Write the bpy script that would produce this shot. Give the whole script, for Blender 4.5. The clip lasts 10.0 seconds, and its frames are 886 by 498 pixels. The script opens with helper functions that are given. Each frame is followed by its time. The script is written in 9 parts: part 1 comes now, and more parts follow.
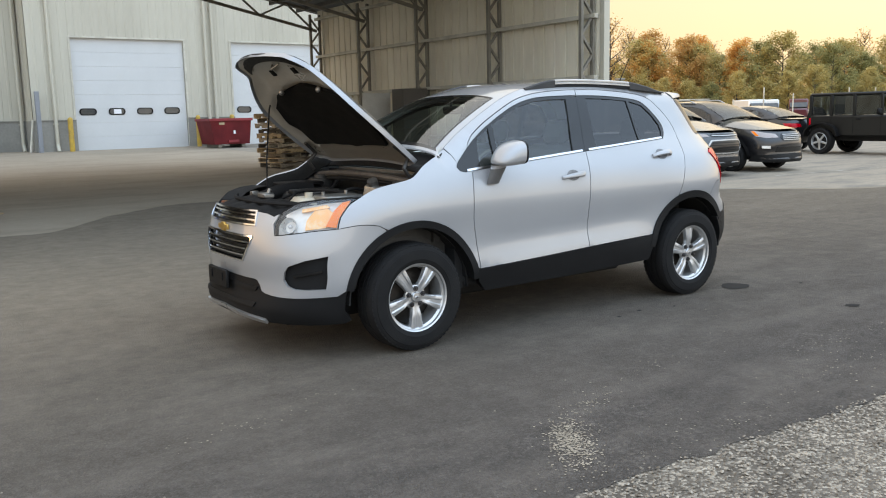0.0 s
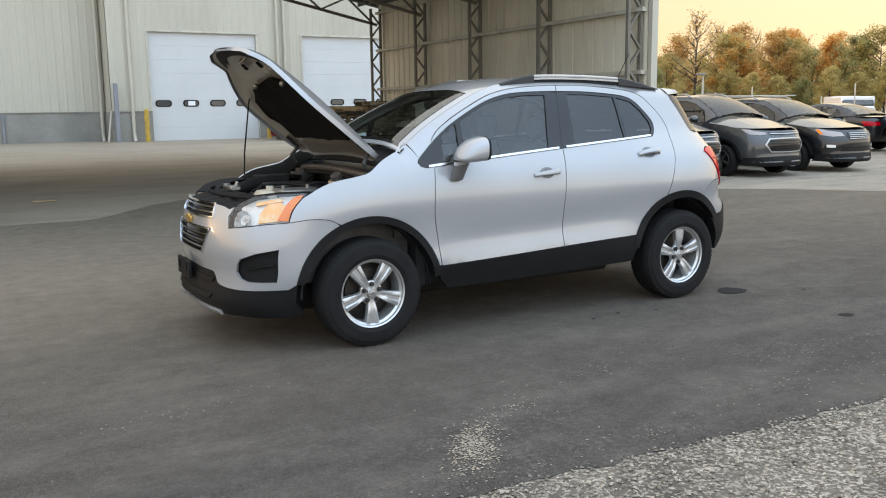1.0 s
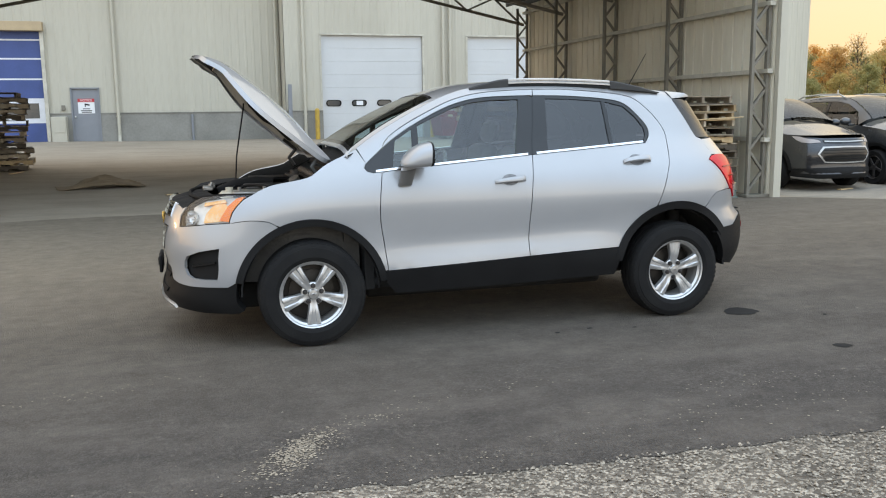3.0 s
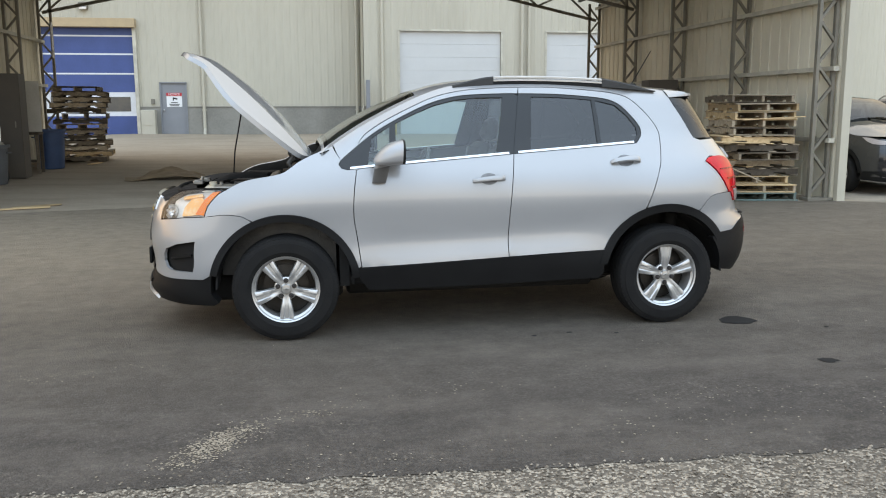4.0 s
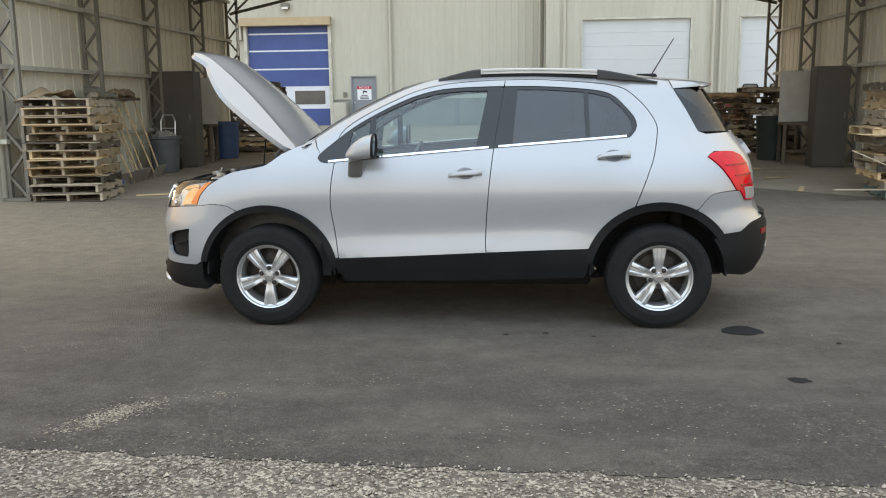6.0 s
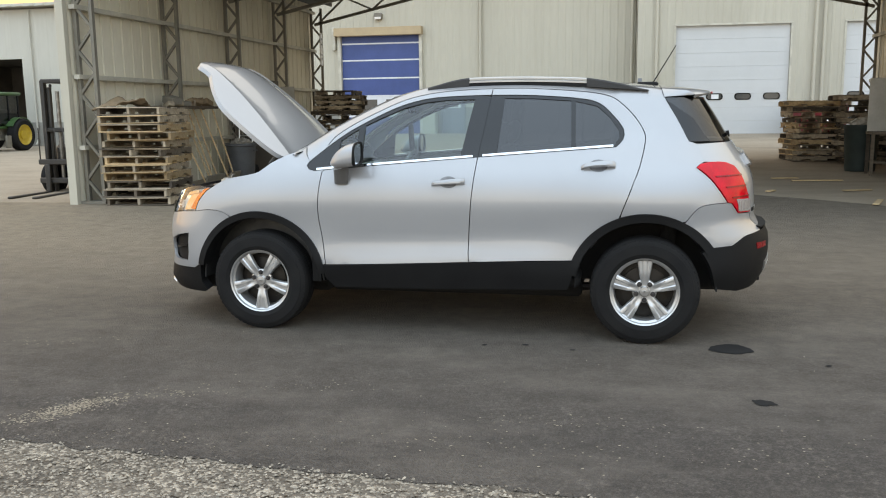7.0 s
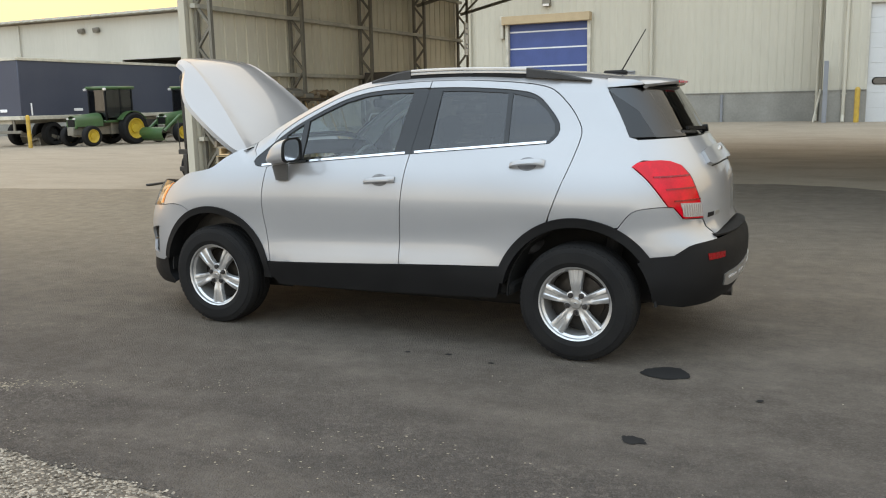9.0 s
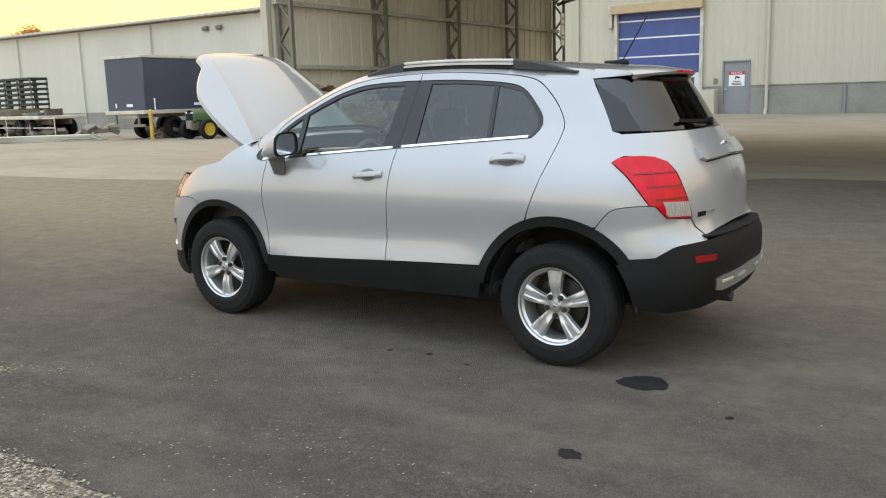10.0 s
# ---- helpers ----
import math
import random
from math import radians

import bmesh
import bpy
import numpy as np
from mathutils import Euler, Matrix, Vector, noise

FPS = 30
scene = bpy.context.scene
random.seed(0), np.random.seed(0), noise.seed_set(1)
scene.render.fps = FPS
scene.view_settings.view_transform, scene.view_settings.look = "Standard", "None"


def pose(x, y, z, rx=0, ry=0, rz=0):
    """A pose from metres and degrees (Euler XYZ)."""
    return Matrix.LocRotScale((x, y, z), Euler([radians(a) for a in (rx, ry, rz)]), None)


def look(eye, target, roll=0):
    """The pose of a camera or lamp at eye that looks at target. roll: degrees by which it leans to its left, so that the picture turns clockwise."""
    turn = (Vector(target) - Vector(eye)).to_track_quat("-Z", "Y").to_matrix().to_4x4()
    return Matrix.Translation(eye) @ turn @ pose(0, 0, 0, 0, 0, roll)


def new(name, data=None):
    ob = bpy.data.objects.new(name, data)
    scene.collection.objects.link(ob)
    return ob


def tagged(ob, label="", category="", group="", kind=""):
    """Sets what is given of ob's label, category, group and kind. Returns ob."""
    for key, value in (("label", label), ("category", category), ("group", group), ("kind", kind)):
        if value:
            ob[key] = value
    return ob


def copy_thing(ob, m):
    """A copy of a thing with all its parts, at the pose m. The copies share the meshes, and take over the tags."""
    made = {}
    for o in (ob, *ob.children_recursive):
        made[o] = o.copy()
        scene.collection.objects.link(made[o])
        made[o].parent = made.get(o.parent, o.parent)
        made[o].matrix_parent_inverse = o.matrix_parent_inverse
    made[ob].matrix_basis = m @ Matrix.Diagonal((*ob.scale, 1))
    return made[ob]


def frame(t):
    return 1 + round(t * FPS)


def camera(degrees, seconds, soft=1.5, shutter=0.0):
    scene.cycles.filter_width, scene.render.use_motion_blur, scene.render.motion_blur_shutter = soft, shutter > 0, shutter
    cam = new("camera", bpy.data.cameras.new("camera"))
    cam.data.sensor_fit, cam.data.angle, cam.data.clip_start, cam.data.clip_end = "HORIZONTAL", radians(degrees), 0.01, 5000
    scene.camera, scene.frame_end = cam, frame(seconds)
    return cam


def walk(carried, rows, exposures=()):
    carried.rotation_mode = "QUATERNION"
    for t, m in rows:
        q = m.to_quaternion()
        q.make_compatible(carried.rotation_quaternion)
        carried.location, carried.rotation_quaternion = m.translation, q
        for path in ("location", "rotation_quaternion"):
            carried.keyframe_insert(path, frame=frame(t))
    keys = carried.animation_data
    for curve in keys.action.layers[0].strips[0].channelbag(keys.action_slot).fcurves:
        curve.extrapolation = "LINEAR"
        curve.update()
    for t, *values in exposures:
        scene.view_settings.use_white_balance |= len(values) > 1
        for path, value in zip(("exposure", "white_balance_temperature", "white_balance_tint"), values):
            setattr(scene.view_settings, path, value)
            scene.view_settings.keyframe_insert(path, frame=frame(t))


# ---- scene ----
cam = camera(54.7, 10.0, soft=1.1)
PATH = [
    (0, (-4.089, -5.179, 1.448), (-2.963, -3.555, 1.139), -1.3),
    (0.5, (-3.753, -5.296, 1.45), (-2.706, -3.622, 1.134), -1.0),
    (1, (-3.409, -5.547, 1.442), (-2.447, -3.823, 1.123), -0.8),
    (1.5, (-3.048, -5.644, 1.425), (-2.18, -3.87, 1.106), -0.6),
    (2, (-2.672, -5.722, 1.438), (-1.908, -3.903, 1.115), -0.6),
    (2.5, (-2.308, -5.936, 1.453), (-1.654, -4.073, 1.134), -0.7),
    (4, (-1.202, -6.244, 1.469), (-0.866, -4.299, 1.145), -0.2),
    (4.5, (-0.82, -6.219, 1.457), (-0.589, -4.261, 1.124), 0.1),
    (5, (-0.44, -6.269, 1.463), (-0.334, -4.3, 1.127), 0.0),
    (5.5, (-0.055, -6.313, 1.48), (-0.084, -4.343, 1.135), -0.4),
    (7, (1.115, -6.199, 1.473), (0.713, -4.266, 1.153), -0.7),
    (7.5, (1.503, -6.011, 1.484), (0.989, -4.103, 1.177), -0.5),
    (8, (1.908, -5.823, 1.481), (1.283, -3.949, 1.172), -0.7),
    (8.5, (2.273, -5.619, 1.466), (1.547, -3.784, 1.142), -0.9),
    (9, (2.625, -5.4, 1.481), (1.781, -3.619, 1.142), -1.3),
    (9.5, (2.993, -5.176, 1.481), (2.024, -3.462, 1.132), -1.6),
    (10, (3.264, -4.892, 1.465), (2.175, -3.251, 1.116), -1.7),
]
walk(cam, [(t, look(eye, target, roll)) for t, eye, target, roll in PATH], [(0, 1.36, 8400, 13), (5, 1.35, 8900, 13), (10, 1.31, 9500, 13)])

# ---- world and light ----
world = bpy.data.worlds.new("world")
scene.world = world
world.use_nodes = True
wn, wl = world.node_tree.nodes, world.node_tree.links
sky = wn.new("ShaderNodeTexSky")
sky.sky_type = "NISHITA"
sky.sun_disc = False
sky.sun_elevation = radians(4.0)
sky.sun_rotation = radians(-50)
sky.air_density, sky.dust_density, sky.ozone_density = 1.0, 1.0, 1.5
# evening haze: warm along the horizon, pale blue overhead
tc, sep, ramp, haze = wn.new("ShaderNodeTexCoord"), wn.new("ShaderNodeSeparateXYZ"), wn.new("ShaderNodeValToRGB"), wn.new("ShaderNodeBackground")
wl.new(tc.outputs["Generated"], sep.inputs[0])
wl.new(sep.outputs["Z"], ramp.inputs[0])
stops = ((0.0, (1.0, 0.78, 0.53)), (0.08, (1.0, 0.83, 0.62)), (0.24, (0.95, 0.90, 0.77)), (0.5, (0.72, 0.82, 0.93)), (1.0, (0.52, 0.70, 1.0)))
for k, (at, col) in enumerate(stops):
    e = ramp.color_ramp.elements[0] if k == 0 else ramp.color_ramp.elements[-1] if k == 4 else ramp.color_ramp.elements.new(at)
    e.position, e.color = at, (*col, 1)
# away from the sun the sky is paler and cooler, and it is the more open half
cool, side, tone = wn.new("ShaderNodeValToRGB"), wn.new("ShaderNodeMapRange"), wn.new("ShaderNodeMix")
cool.color_ramp.elements[0].color, cool.color_ramp.elements[1].color = (0.80, 0.83, 0.86, 1), (0.43, 0.65, 1.0, 1)
cool.color_ramp.elements[1].position = 0.36
wl.new(sep.outputs["Z"], cool.inputs[0])
wl.new(sep.outputs["Y"], side.inputs[0])
side.inputs[1].default_value, side.inputs[2].default_value, side.inputs[3].default_value, side.inputs[4].default_value = -0.35, 0.35, 1.0, 0.0
tone.data_type = "RGBA"
wl.new(side.outputs[0], tone.inputs[0])
wl.new(ramp.outputs[0], tone.inputs[6])
wl.new(cool.outputs[0], tone.inputs[7])
# the sunset stands in the north-west: deeper orange there, pale in the north-east
west, wf, dusk = wn.new("ShaderNodeVectorMath"), wn.new("ShaderNodeMapRange"), wn.new("ShaderNodeMix")
west.operation = "DOT_PRODUCT"
west.inputs[1].default_value = (-0.766, 0.643, 0.0)
wl.new(tc.outputs["Generated"], west.inputs[0])
wl.new(west.outputs["Value"], wf.inputs[0])
wf.inputs[1].default_value, wf.inputs[2].default_value, wf.inputs[3].default_value, wf.inputs[4].default_value = 0.25, 1.0, 0.0, 0.75
dusk.data_type, dusk.blend_type = "RGBA", "MULTIPLY"
wl.new(wf.outputs[0], dusk.inputs[0])
wl.new(tone.outputs[2], dusk.inputs[6])
dusk.inputs[7].default_value = (1.0, 0.81, 0.68, 1)
wl.new(dusk.outputs[2], haze.inputs["Color"])
glow = wn.new("ShaderNodeMapRange")
glow.inputs[1].default_value, glow.inputs[2].default_value, glow.inputs[3].default_value, glow.inputs[4].default_value = -1.0, 1.0, 0.98, 0.34
wl.new(sep.outputs["Y"], glow.inputs[0])
lift, gain = wn.new("ShaderNodeMapRange"), wn.new("ShaderNodeMath")
lift.inputs[1].default_value, lift.inputs[2].default_value, lift.inputs[3].default_value, lift.inputs[4].default_value = 0.12, 0.75, 0.92, 1.75
wl.new(sep.outputs["Z"], lift.inputs[0])
gain.operation = "MULTIPLY"
wl.new(glow.outputs[0], gain.inputs[0])
wl.new(lift.outputs[0], gain.inputs[1])
wl.new(gain.outputs[0], haze.inputs["Strength"])
wn["Background"].inputs["Strength"].default_value = 0.02
both = wn.new("ShaderNodeAddShader")
wl.new(sky.outputs[0], wn["Background"].inputs["Color"])
wl.new(wn["Background"].outputs[0], both.inputs[0])
wl.new(haze.outputs[0], both.inputs[1])
wl.new(both.outputs[0], wn["World Output"].inputs["Surface"])
sun = new("sun", bpy.data.lights.new("sun", "SUN"))
sun.data.energy, sun.data.angle, sun.data.color = 0.25, radians(8), (1.0, 0.66, 0.38)
sun.matrix_world = look((0, 0, 40), (0.766, -0.643, 40 - 0.08))


# ---- materials ----
def mat(name, color, rough=0.6, metal=0.0, color2=None, scale=6.0, fine=60.0, amount=0.5, bump=0.0, bump_scale=None,
        coat=0.0, rough_var=0.08, stretch=(1, 1, 1), island=0.0, emit=None, spec=0.5):
    """Principled surface with colour variation at two scales, roughness variation and fine relief."""
    m = bpy.data.materials.new(name)
    m.use_nodes = True
    n, l = m.node_tree.nodes, m.node_tree.links
    p = n["Principled BSDF"]
    p.inputs["Roughness"].default_value, p.inputs["Metallic"].default_value = rough, metal
    p.inputs["Coat Weight"].default_value, p.inputs["Coat Roughness"].default_value = coat, 0.04
    p.inputs["Specular IOR Level"].default_value = spec
    color2 = color2 or tuple(c * 0.72 for c in color)
    tc, mp = n.new("ShaderNodeTexCoord"), n.new("ShaderNodeMapping")
    mp.inputs["Scale"].default_value = stretch
    l.new(tc.outputs["Object"], mp.inputs["Vector"])
    big, small, ad = n.new("ShaderNodeTexNoise"), n.new("ShaderNodeTexNoise"), n.new("ShaderNodeMath")
    for t, s, d in ((big, scale, 5), (small, fine, 3)):
        t.inputs["Scale"].default_value, t.inputs["Detail"].default_value = s, d
        l.new(mp.outputs[0], t.inputs["Vector"])
    ad.operation = "MULTIPLY_ADD"
    l.new(small.outputs[0], ad.inputs[0])
    ad.inputs[1].default_value = 0.4
    l.new(big.outputs[0], ad.inputs[2])
    rm = n.new("ShaderNodeMapRange")
    rm.inputs[1].default_value, rm.inputs[2].default_value = 0.45, 0.95
    rm.inputs[3].default_value, rm.inputs[4].default_value = 0.0, amount * 2
    l.new(ad.outputs[0], rm.inputs[0])
    mx = n.new("ShaderNodeMix")
    mx.data_type = "RGBA"
    mx.inputs[6].default_value, mx.inputs[7].default_value = (*color, 1), (*color2, 1)
    l.new(rm.outputs[0], mx.inputs[0])
    out = mx.outputs[2]
    if island:
        oi, hs, rr = n.new("ShaderNodeObjectInfo"), n.new("ShaderNodeHueSaturation"), n.new("ShaderNodeMapRange")
        rr.inputs[3].default_value, rr.inputs[4].default_value = 1 - island, 1 + island
        l.new(oi.outputs["Random"], rr.inputs[0])
        l.new(rr.outputs[0], hs.inputs["Value"])
        l.new(out, hs.inputs["Color"])
        out = hs.outputs[0]
    l.new(out, p.inputs["Base Color"])
    rv = n.new("ShaderNodeMapRange")
    rv.inputs[1].default_value, rv.inputs[2].default_value = 0.3, 1.0
    rv.inputs[3].default_value, rv.inputs[4].default_value = max(0.02, rough - rough_var), min(1, rough + rough_var)
    l.new(ad.outputs[0], rv.inputs[0])
    l.new(rv.outputs[0], p.inputs["Roughness"])
    if bump:
        bp, bn = n.new("ShaderNodeBump"), n.new("ShaderNodeTexNoise")
        bn.inputs["Scale"].default_value, bn.inputs["Detail"].default_value = bump_scale or fine, 4
        l.new(mp.outputs[0], bn.inputs["Vector"])
        bp.inputs["Strength"].default_value, bp.inputs["Distance"].default_value = bump, 0.01
        l.new(bn.outputs[0], bp.inputs["Height"])
        l.new(bp.outputs[0], p.inputs["Normal"])
    if emit:
        p.inputs["Emission Color"].default_value, p.inputs["Emission Strength"].default_value = (*emit[:3], 1), emit[3]
    return m


def glass(name, tint, rough=0.0, ior=1.5):
    """Thin pane: tinted see-through with Fresnel gloss."""
    m = bpy.data.materials.new(name)
    m.use_nodes = True
    n, l = m.node_tree.nodes, m.node_tree.links
    n.remove(n["Principled BSDF"])
    tr, gl, lw, pw, mr, mx = n.new("ShaderNodeBsdfTransparent"), n.new("ShaderNodeBsdfGlossy"), n.new("ShaderNodeLayerWeight"), n.new("ShaderNodeMath"), n.new("ShaderNodeMapRange"), n.new("ShaderNodeMixShader")
    tr.inputs["Color"].default_value = (*tint, 1)
    gl.inputs["Roughness"].default_value = rough
    lw.inputs["Blend"].default_value = 0.5
    pw.operation = "POWER"
    pw.inputs[1].default_value = 5.0
    f0 = 2.0 * ((ior - 1) / (ior + 1)) ** 2
    mr.inputs[3].default_value, mr.inputs[4].default_value = f0, 1.0
    l.new(lw.outputs["Facing"], pw.inputs[0])
    l.new(pw.outputs[0], mr.inputs[0])
    l.new(mr.outputs[0], mx.inputs[0])
    l.new(tr.outputs[0], mx.inputs[1])
    l.new(gl.outputs[0], mx.inputs[2])
    l.new(mx.outputs[0], n["Material Output"].inputs["Surface"])
    return m


def paving(name, color, color2, stone, stone_scale, bump, rough=0.85, spots=None, patch=0.35, coarse=None):
    """Road surface: broad tone patches, worn streaks, aggregate."""
    m = mat(name, color, rough, 0, color2, patch, 7.0, 0.55)
    n, l = m.node_tree.nodes, m.node_tree.links
    p = n["Principled BSDF"]
    tc = n.new("ShaderNodeTexCoord")
    vo = n.new("ShaderNodeTexVoronoi")
    vo.inputs["Scale"].default_value = stone_scale
    l.new(tc.outputs["Object"], vo.inputs["Vector"])
    cr = n.new("ShaderNodeMapRange")
    sep = n.new("ShaderNodeSeparateColor")
    l.new(vo.outputs["Color"], sep.inputs[0])
    cr.inputs[1].default_value, cr.inputs[2].default_value = 0.5, 1.0
    cr.inputs[3].default_value, cr.inputs[4].default_value = 0.0, 0.7
    l.new(sep.outputs[0], cr.inputs[0])
    mx = n.new("ShaderNodeMix")
    mx.data_type = "RGBA"
    l.new(cr.outputs[0], mx.inputs[0])
    src = p.inputs["Base Color"].links[0].from_socket
    l.new(src, mx.inputs[6])
    mx.inputs[7].default_value = (*stone, 1)
    last = mx.outputs[2]
    if spots:
        # scattered worn streaks along the driving direction
        mp, wn2, wr = n.new("ShaderNodeMapping"), n.new("ShaderNodeTexNoise"), n.new("ShaderNodeMapRange")
        mp.inputs["Scale"].default_value = (0.5, 1.4, 1)
        mp.inputs["Rotation"].default_value = (0, 0, 0.12)
        l.new(tc.outputs["Object"], mp.inputs[0])
        l.new(mp.outputs[0], wn2.inputs["Vector"])
        wn2.inputs["Scale"].default_value, wn2.inputs["Detail"].default_value, wn2.inputs["Roughness"].default_value = 1.1, 8, 0.68
        wr.inputs[1].default_value, wr.inputs[2].default_value, wr.inputs[3].default_value, wr.inputs[4].default_value = 0.46, 0.64, 0, 0.7
        l.new(wn2.outputs[0], wr.inputs[0])
        m2 = n.new("ShaderNodeMix")
        m2.data_type = "RGBA"
        l.new(wr.outputs[0], m2.inputs[0])
        l.new(last, m2.inputs[6])
        m2.inputs[7].default_value = (*spots, 1)
        last = m2.outputs[2]
    if coarse:
        # grit that lies thicker towards the lane's edge, and scattered bright chips
        sp, ed, nz2, gr, mu = n.new("ShaderNodeSeparateXYZ"), n.new("ShaderNodeMapRange"), n.new("ShaderNodeTexNoise"), n.new("ShaderNodeMapRange"), n.new("ShaderNodeMath")
        l.new(tc.outputs["Object"], sp.inputs[0])
        l.new(sp.outputs["Y"], ed.inputs[0])
        ed.inputs[1].default_value, ed.inputs[2].default_value, ed.inputs[3].default_value, ed.inputs[4].default_value = -2.8, -0.4, 1.0, 0.22
        nz2.inputs["Scale"].default_value, nz2.inputs["Detail"].default_value, nz2.inputs["Roughness"].default_value = 34, 8, 0.85
        l.new(tc.outputs["Object"], nz2.inputs["Vector"])
        l.new(nz2.outputs[0], gr.inputs[0])
        gr.inputs[1].default_value, gr.inputs[2].default_value, gr.inputs[3].default_value, gr.inputs[4].default_value = 0.50, 0.62, 0.0, 0.9
        pn, pr, pm = n.new("ShaderNodeTexNoise"), n.new("ShaderNodeMapRange"), n.new("ShaderNodeMath")
        pn.inputs["Scale"].default_value, pn.inputs["Detail"].default_value, pn.inputs["Roughness"].default_value = 1.7, 4, 0.6
        l.new(mp.outputs[0], pn.inputs["Vector"])
        l.new(pn.outputs[0], pr.inputs[0])
        pr.inputs[1].default_value, pr.inputs[2].default_value, pr.inputs[3].default_value, pr.inputs[4].default_value = 0.40, 0.62, 0.25, 1.25
        pm.operation = mu.operation = "MULTIPLY"
        l.new(gr.outputs[0], pm.inputs[0])
        l.new(pr.outputs[0], pm.inputs[1])
        l.new(pm.outputs[0], mu.inputs[0])
        l.new(ed.outputs[0], mu.inputs[1])
        # tan tone that grows towards the lane's western end and far edge
        dx, dy, dm, dn, mdu = n.new("ShaderNodeMapRange"), n.new("ShaderNodeMapRange"), n.new("ShaderNodeMath"), n.new("ShaderNodeMath"), n.new("ShaderNodeMix")
        l.new(sp.outputs["X"], dx.inputs[0])
        l.new(sp.outputs["Y"], dy.inputs[0])
        dx.inputs[1].default_value, dx.inputs[2].default_value, dx.inputs[3].default_value, dx.inputs[4].default_value = -7.0, 2.5, 1.0, 0.50
        dy.inputs[1].default_value, dy.inputs[2].default_value, dy.inputs[3].default_value, dy.inputs[4].default_value = -2.4, 2.6, 0.12, 1.0
        dm.operation = dn.operation = "MULTIPLY"
        l.new(dx.outputs[0], dm.inputs[0])
        l.new(dy.outputs[0], dm.inputs[1])
        l.new(dm.outputs[0], dn.inputs[0])
        dn.inputs[1].default_value = 1.0
        mdu.data_type = "RGBA"
        l.new(dn.outputs[0], mdu.inputs[0])
        l.new(last, mdu.inputs[6])
        mdu.inputs[7].default_value = (0.27, 0.215, 0.155, 1)
        last = mdu.outputs[2]
        m3 = n.new("ShaderNodeMix")
        m3.data_type = "RGBA"
        l.new(mu.outputs[0], m3.inputs[0])
        l.new(last, m3.inputs[6])
        m3.inputs[7].default_value = (*coarse, 1)
        vs, cp, m4 = n.new("ShaderNodeTexVoronoi"), n.new("ShaderNodeMapRange"), n.new("ShaderNodeMix")
        vs.inputs["Scale"].default_value = 9
        l.new(tc.outputs["Object"], vs.inputs["Vector"])
        l.new(vs.outputs["Distance"], cp.inputs[0])
        cp.inputs[1].default_value, cp.inputs[2].default_value, cp.inputs[3].default_value, cp.inputs[4].default_value = 0.025, 0.05, 0.4, 0.0
        m4.data_type = "RGBA"
        l.new(cp.outputs[0], m4.inputs[0])
        l.new(m3.outputs[2], m4.inputs[6])
        m4.inputs[7].default_value = (0.26, 0.245, 0.22, 1)
        # worn and polished patches a hand to an arm wide
        tn, tr, m5 = n.new("ShaderNodeTexNoise"), n.new("ShaderNodeMapRange"), n.new("ShaderNodeMix")
        tn.inputs["Scale"].default_value, tn.inputs["Detail"].default_value, tn.inputs["Roughness"].default_value = 5.0, 9, 0.8
        l.new(tc.outputs["Object"], tn.inputs["Vector"])
        l.new(tn.outputs[0], tr.inputs[0])
        tr.inputs[1].default_value, tr.inputs[2].default_value, tr.inputs[3].default_value, tr.inputs[4].default_value = 0.34, 0.66, 0.82, 1.22
        m5.data_type, m5.blend_type = "RGBA", "MULTIPLY"
        m5.inputs[0].default_value = 1.0
        l.new(m4.outputs[2], m5.inputs[6])
        l.new(tr.outputs[0], m5.inputs[7])
        last = m5.outputs[2]
    l.new(last, p.inputs["Base Color"])
    p.inputs["Specular IOR Level"].default_value = 0.2
    bp, nz, ma = n.new("ShaderNodeBump"), n.new("ShaderNodeTexNoise"), n.new("ShaderNodeMath")
    nz.inputs["Scale"].default_value, nz.inputs["Detail"].default_value = stone_scale * 0.45, 6
    l.new(tc.outputs["Object"], nz.inputs["Vector"])
    l.new(vo.outputs["Distance"], ma.inputs[0])
    l.new(nz.outputs[0], ma.inputs[1])
    ma.operation = "SUBTRACT"
    bp.inputs["Strength"].default_value, bp.inputs["Distance"].default_value = bump, 0.012
    bp.invert = True
    l.new(ma.outputs[0], bp.inputs["Height"])
    l.new(bp.outputs[0], p.inputs["Normal"])
    return m


def flake_paint(name, color, metal=0.75, rough=0.32):
    """Metallic car paint under clear coat, with a little dust."""
    m = mat(name, color, rough, metal, tuple(c * 0.9 for c in color), 2.0, 400.0, 0.3, coat=1.0, rough_var=0.05, spec=0.5 if color[0] > 0.2 else 0.3)
    return m


M = {}
M["asphalt"] = paving("asphalt", (0.035, 0.032, 0.0315), (0.060, 0.054, 0.051), (0.104, 0.092, 0.084), 120, 0.9, 0.9, (0.126, 0.110, 0.097), 0.25, (0.155, 0.133, 0.114))
M["old_paving"] = paving("old_paving", (0.36, 0.292, 0.22), (0.28, 0.23, 0.175), (0.41, 0.33, 0.245), 90, 0.4, 0.88, (0.25, 0.20, 0.15), 0.16)
M["shoulder"] = paving("shoulder", (0.20, 0.168, 0.135), (0.10, 0.084, 0.068), (0.66, 0.57, 0.46), 75, 1.0, 0.9, (0.09, 0.077, 0.064), 2.2)
M["lot"] = paving("lot_paving", (0.32, 0.27, 0.21), (0.23, 0.195, 0.155), (0.38, 0.32, 0.25), 80, 0.3, 0.9, (0.15, 0.14, 0.125), 0.2)
M["silver"] = flake_paint("silver_paint", (0.355, 0.359, 0.365), 0.32, 0.32)
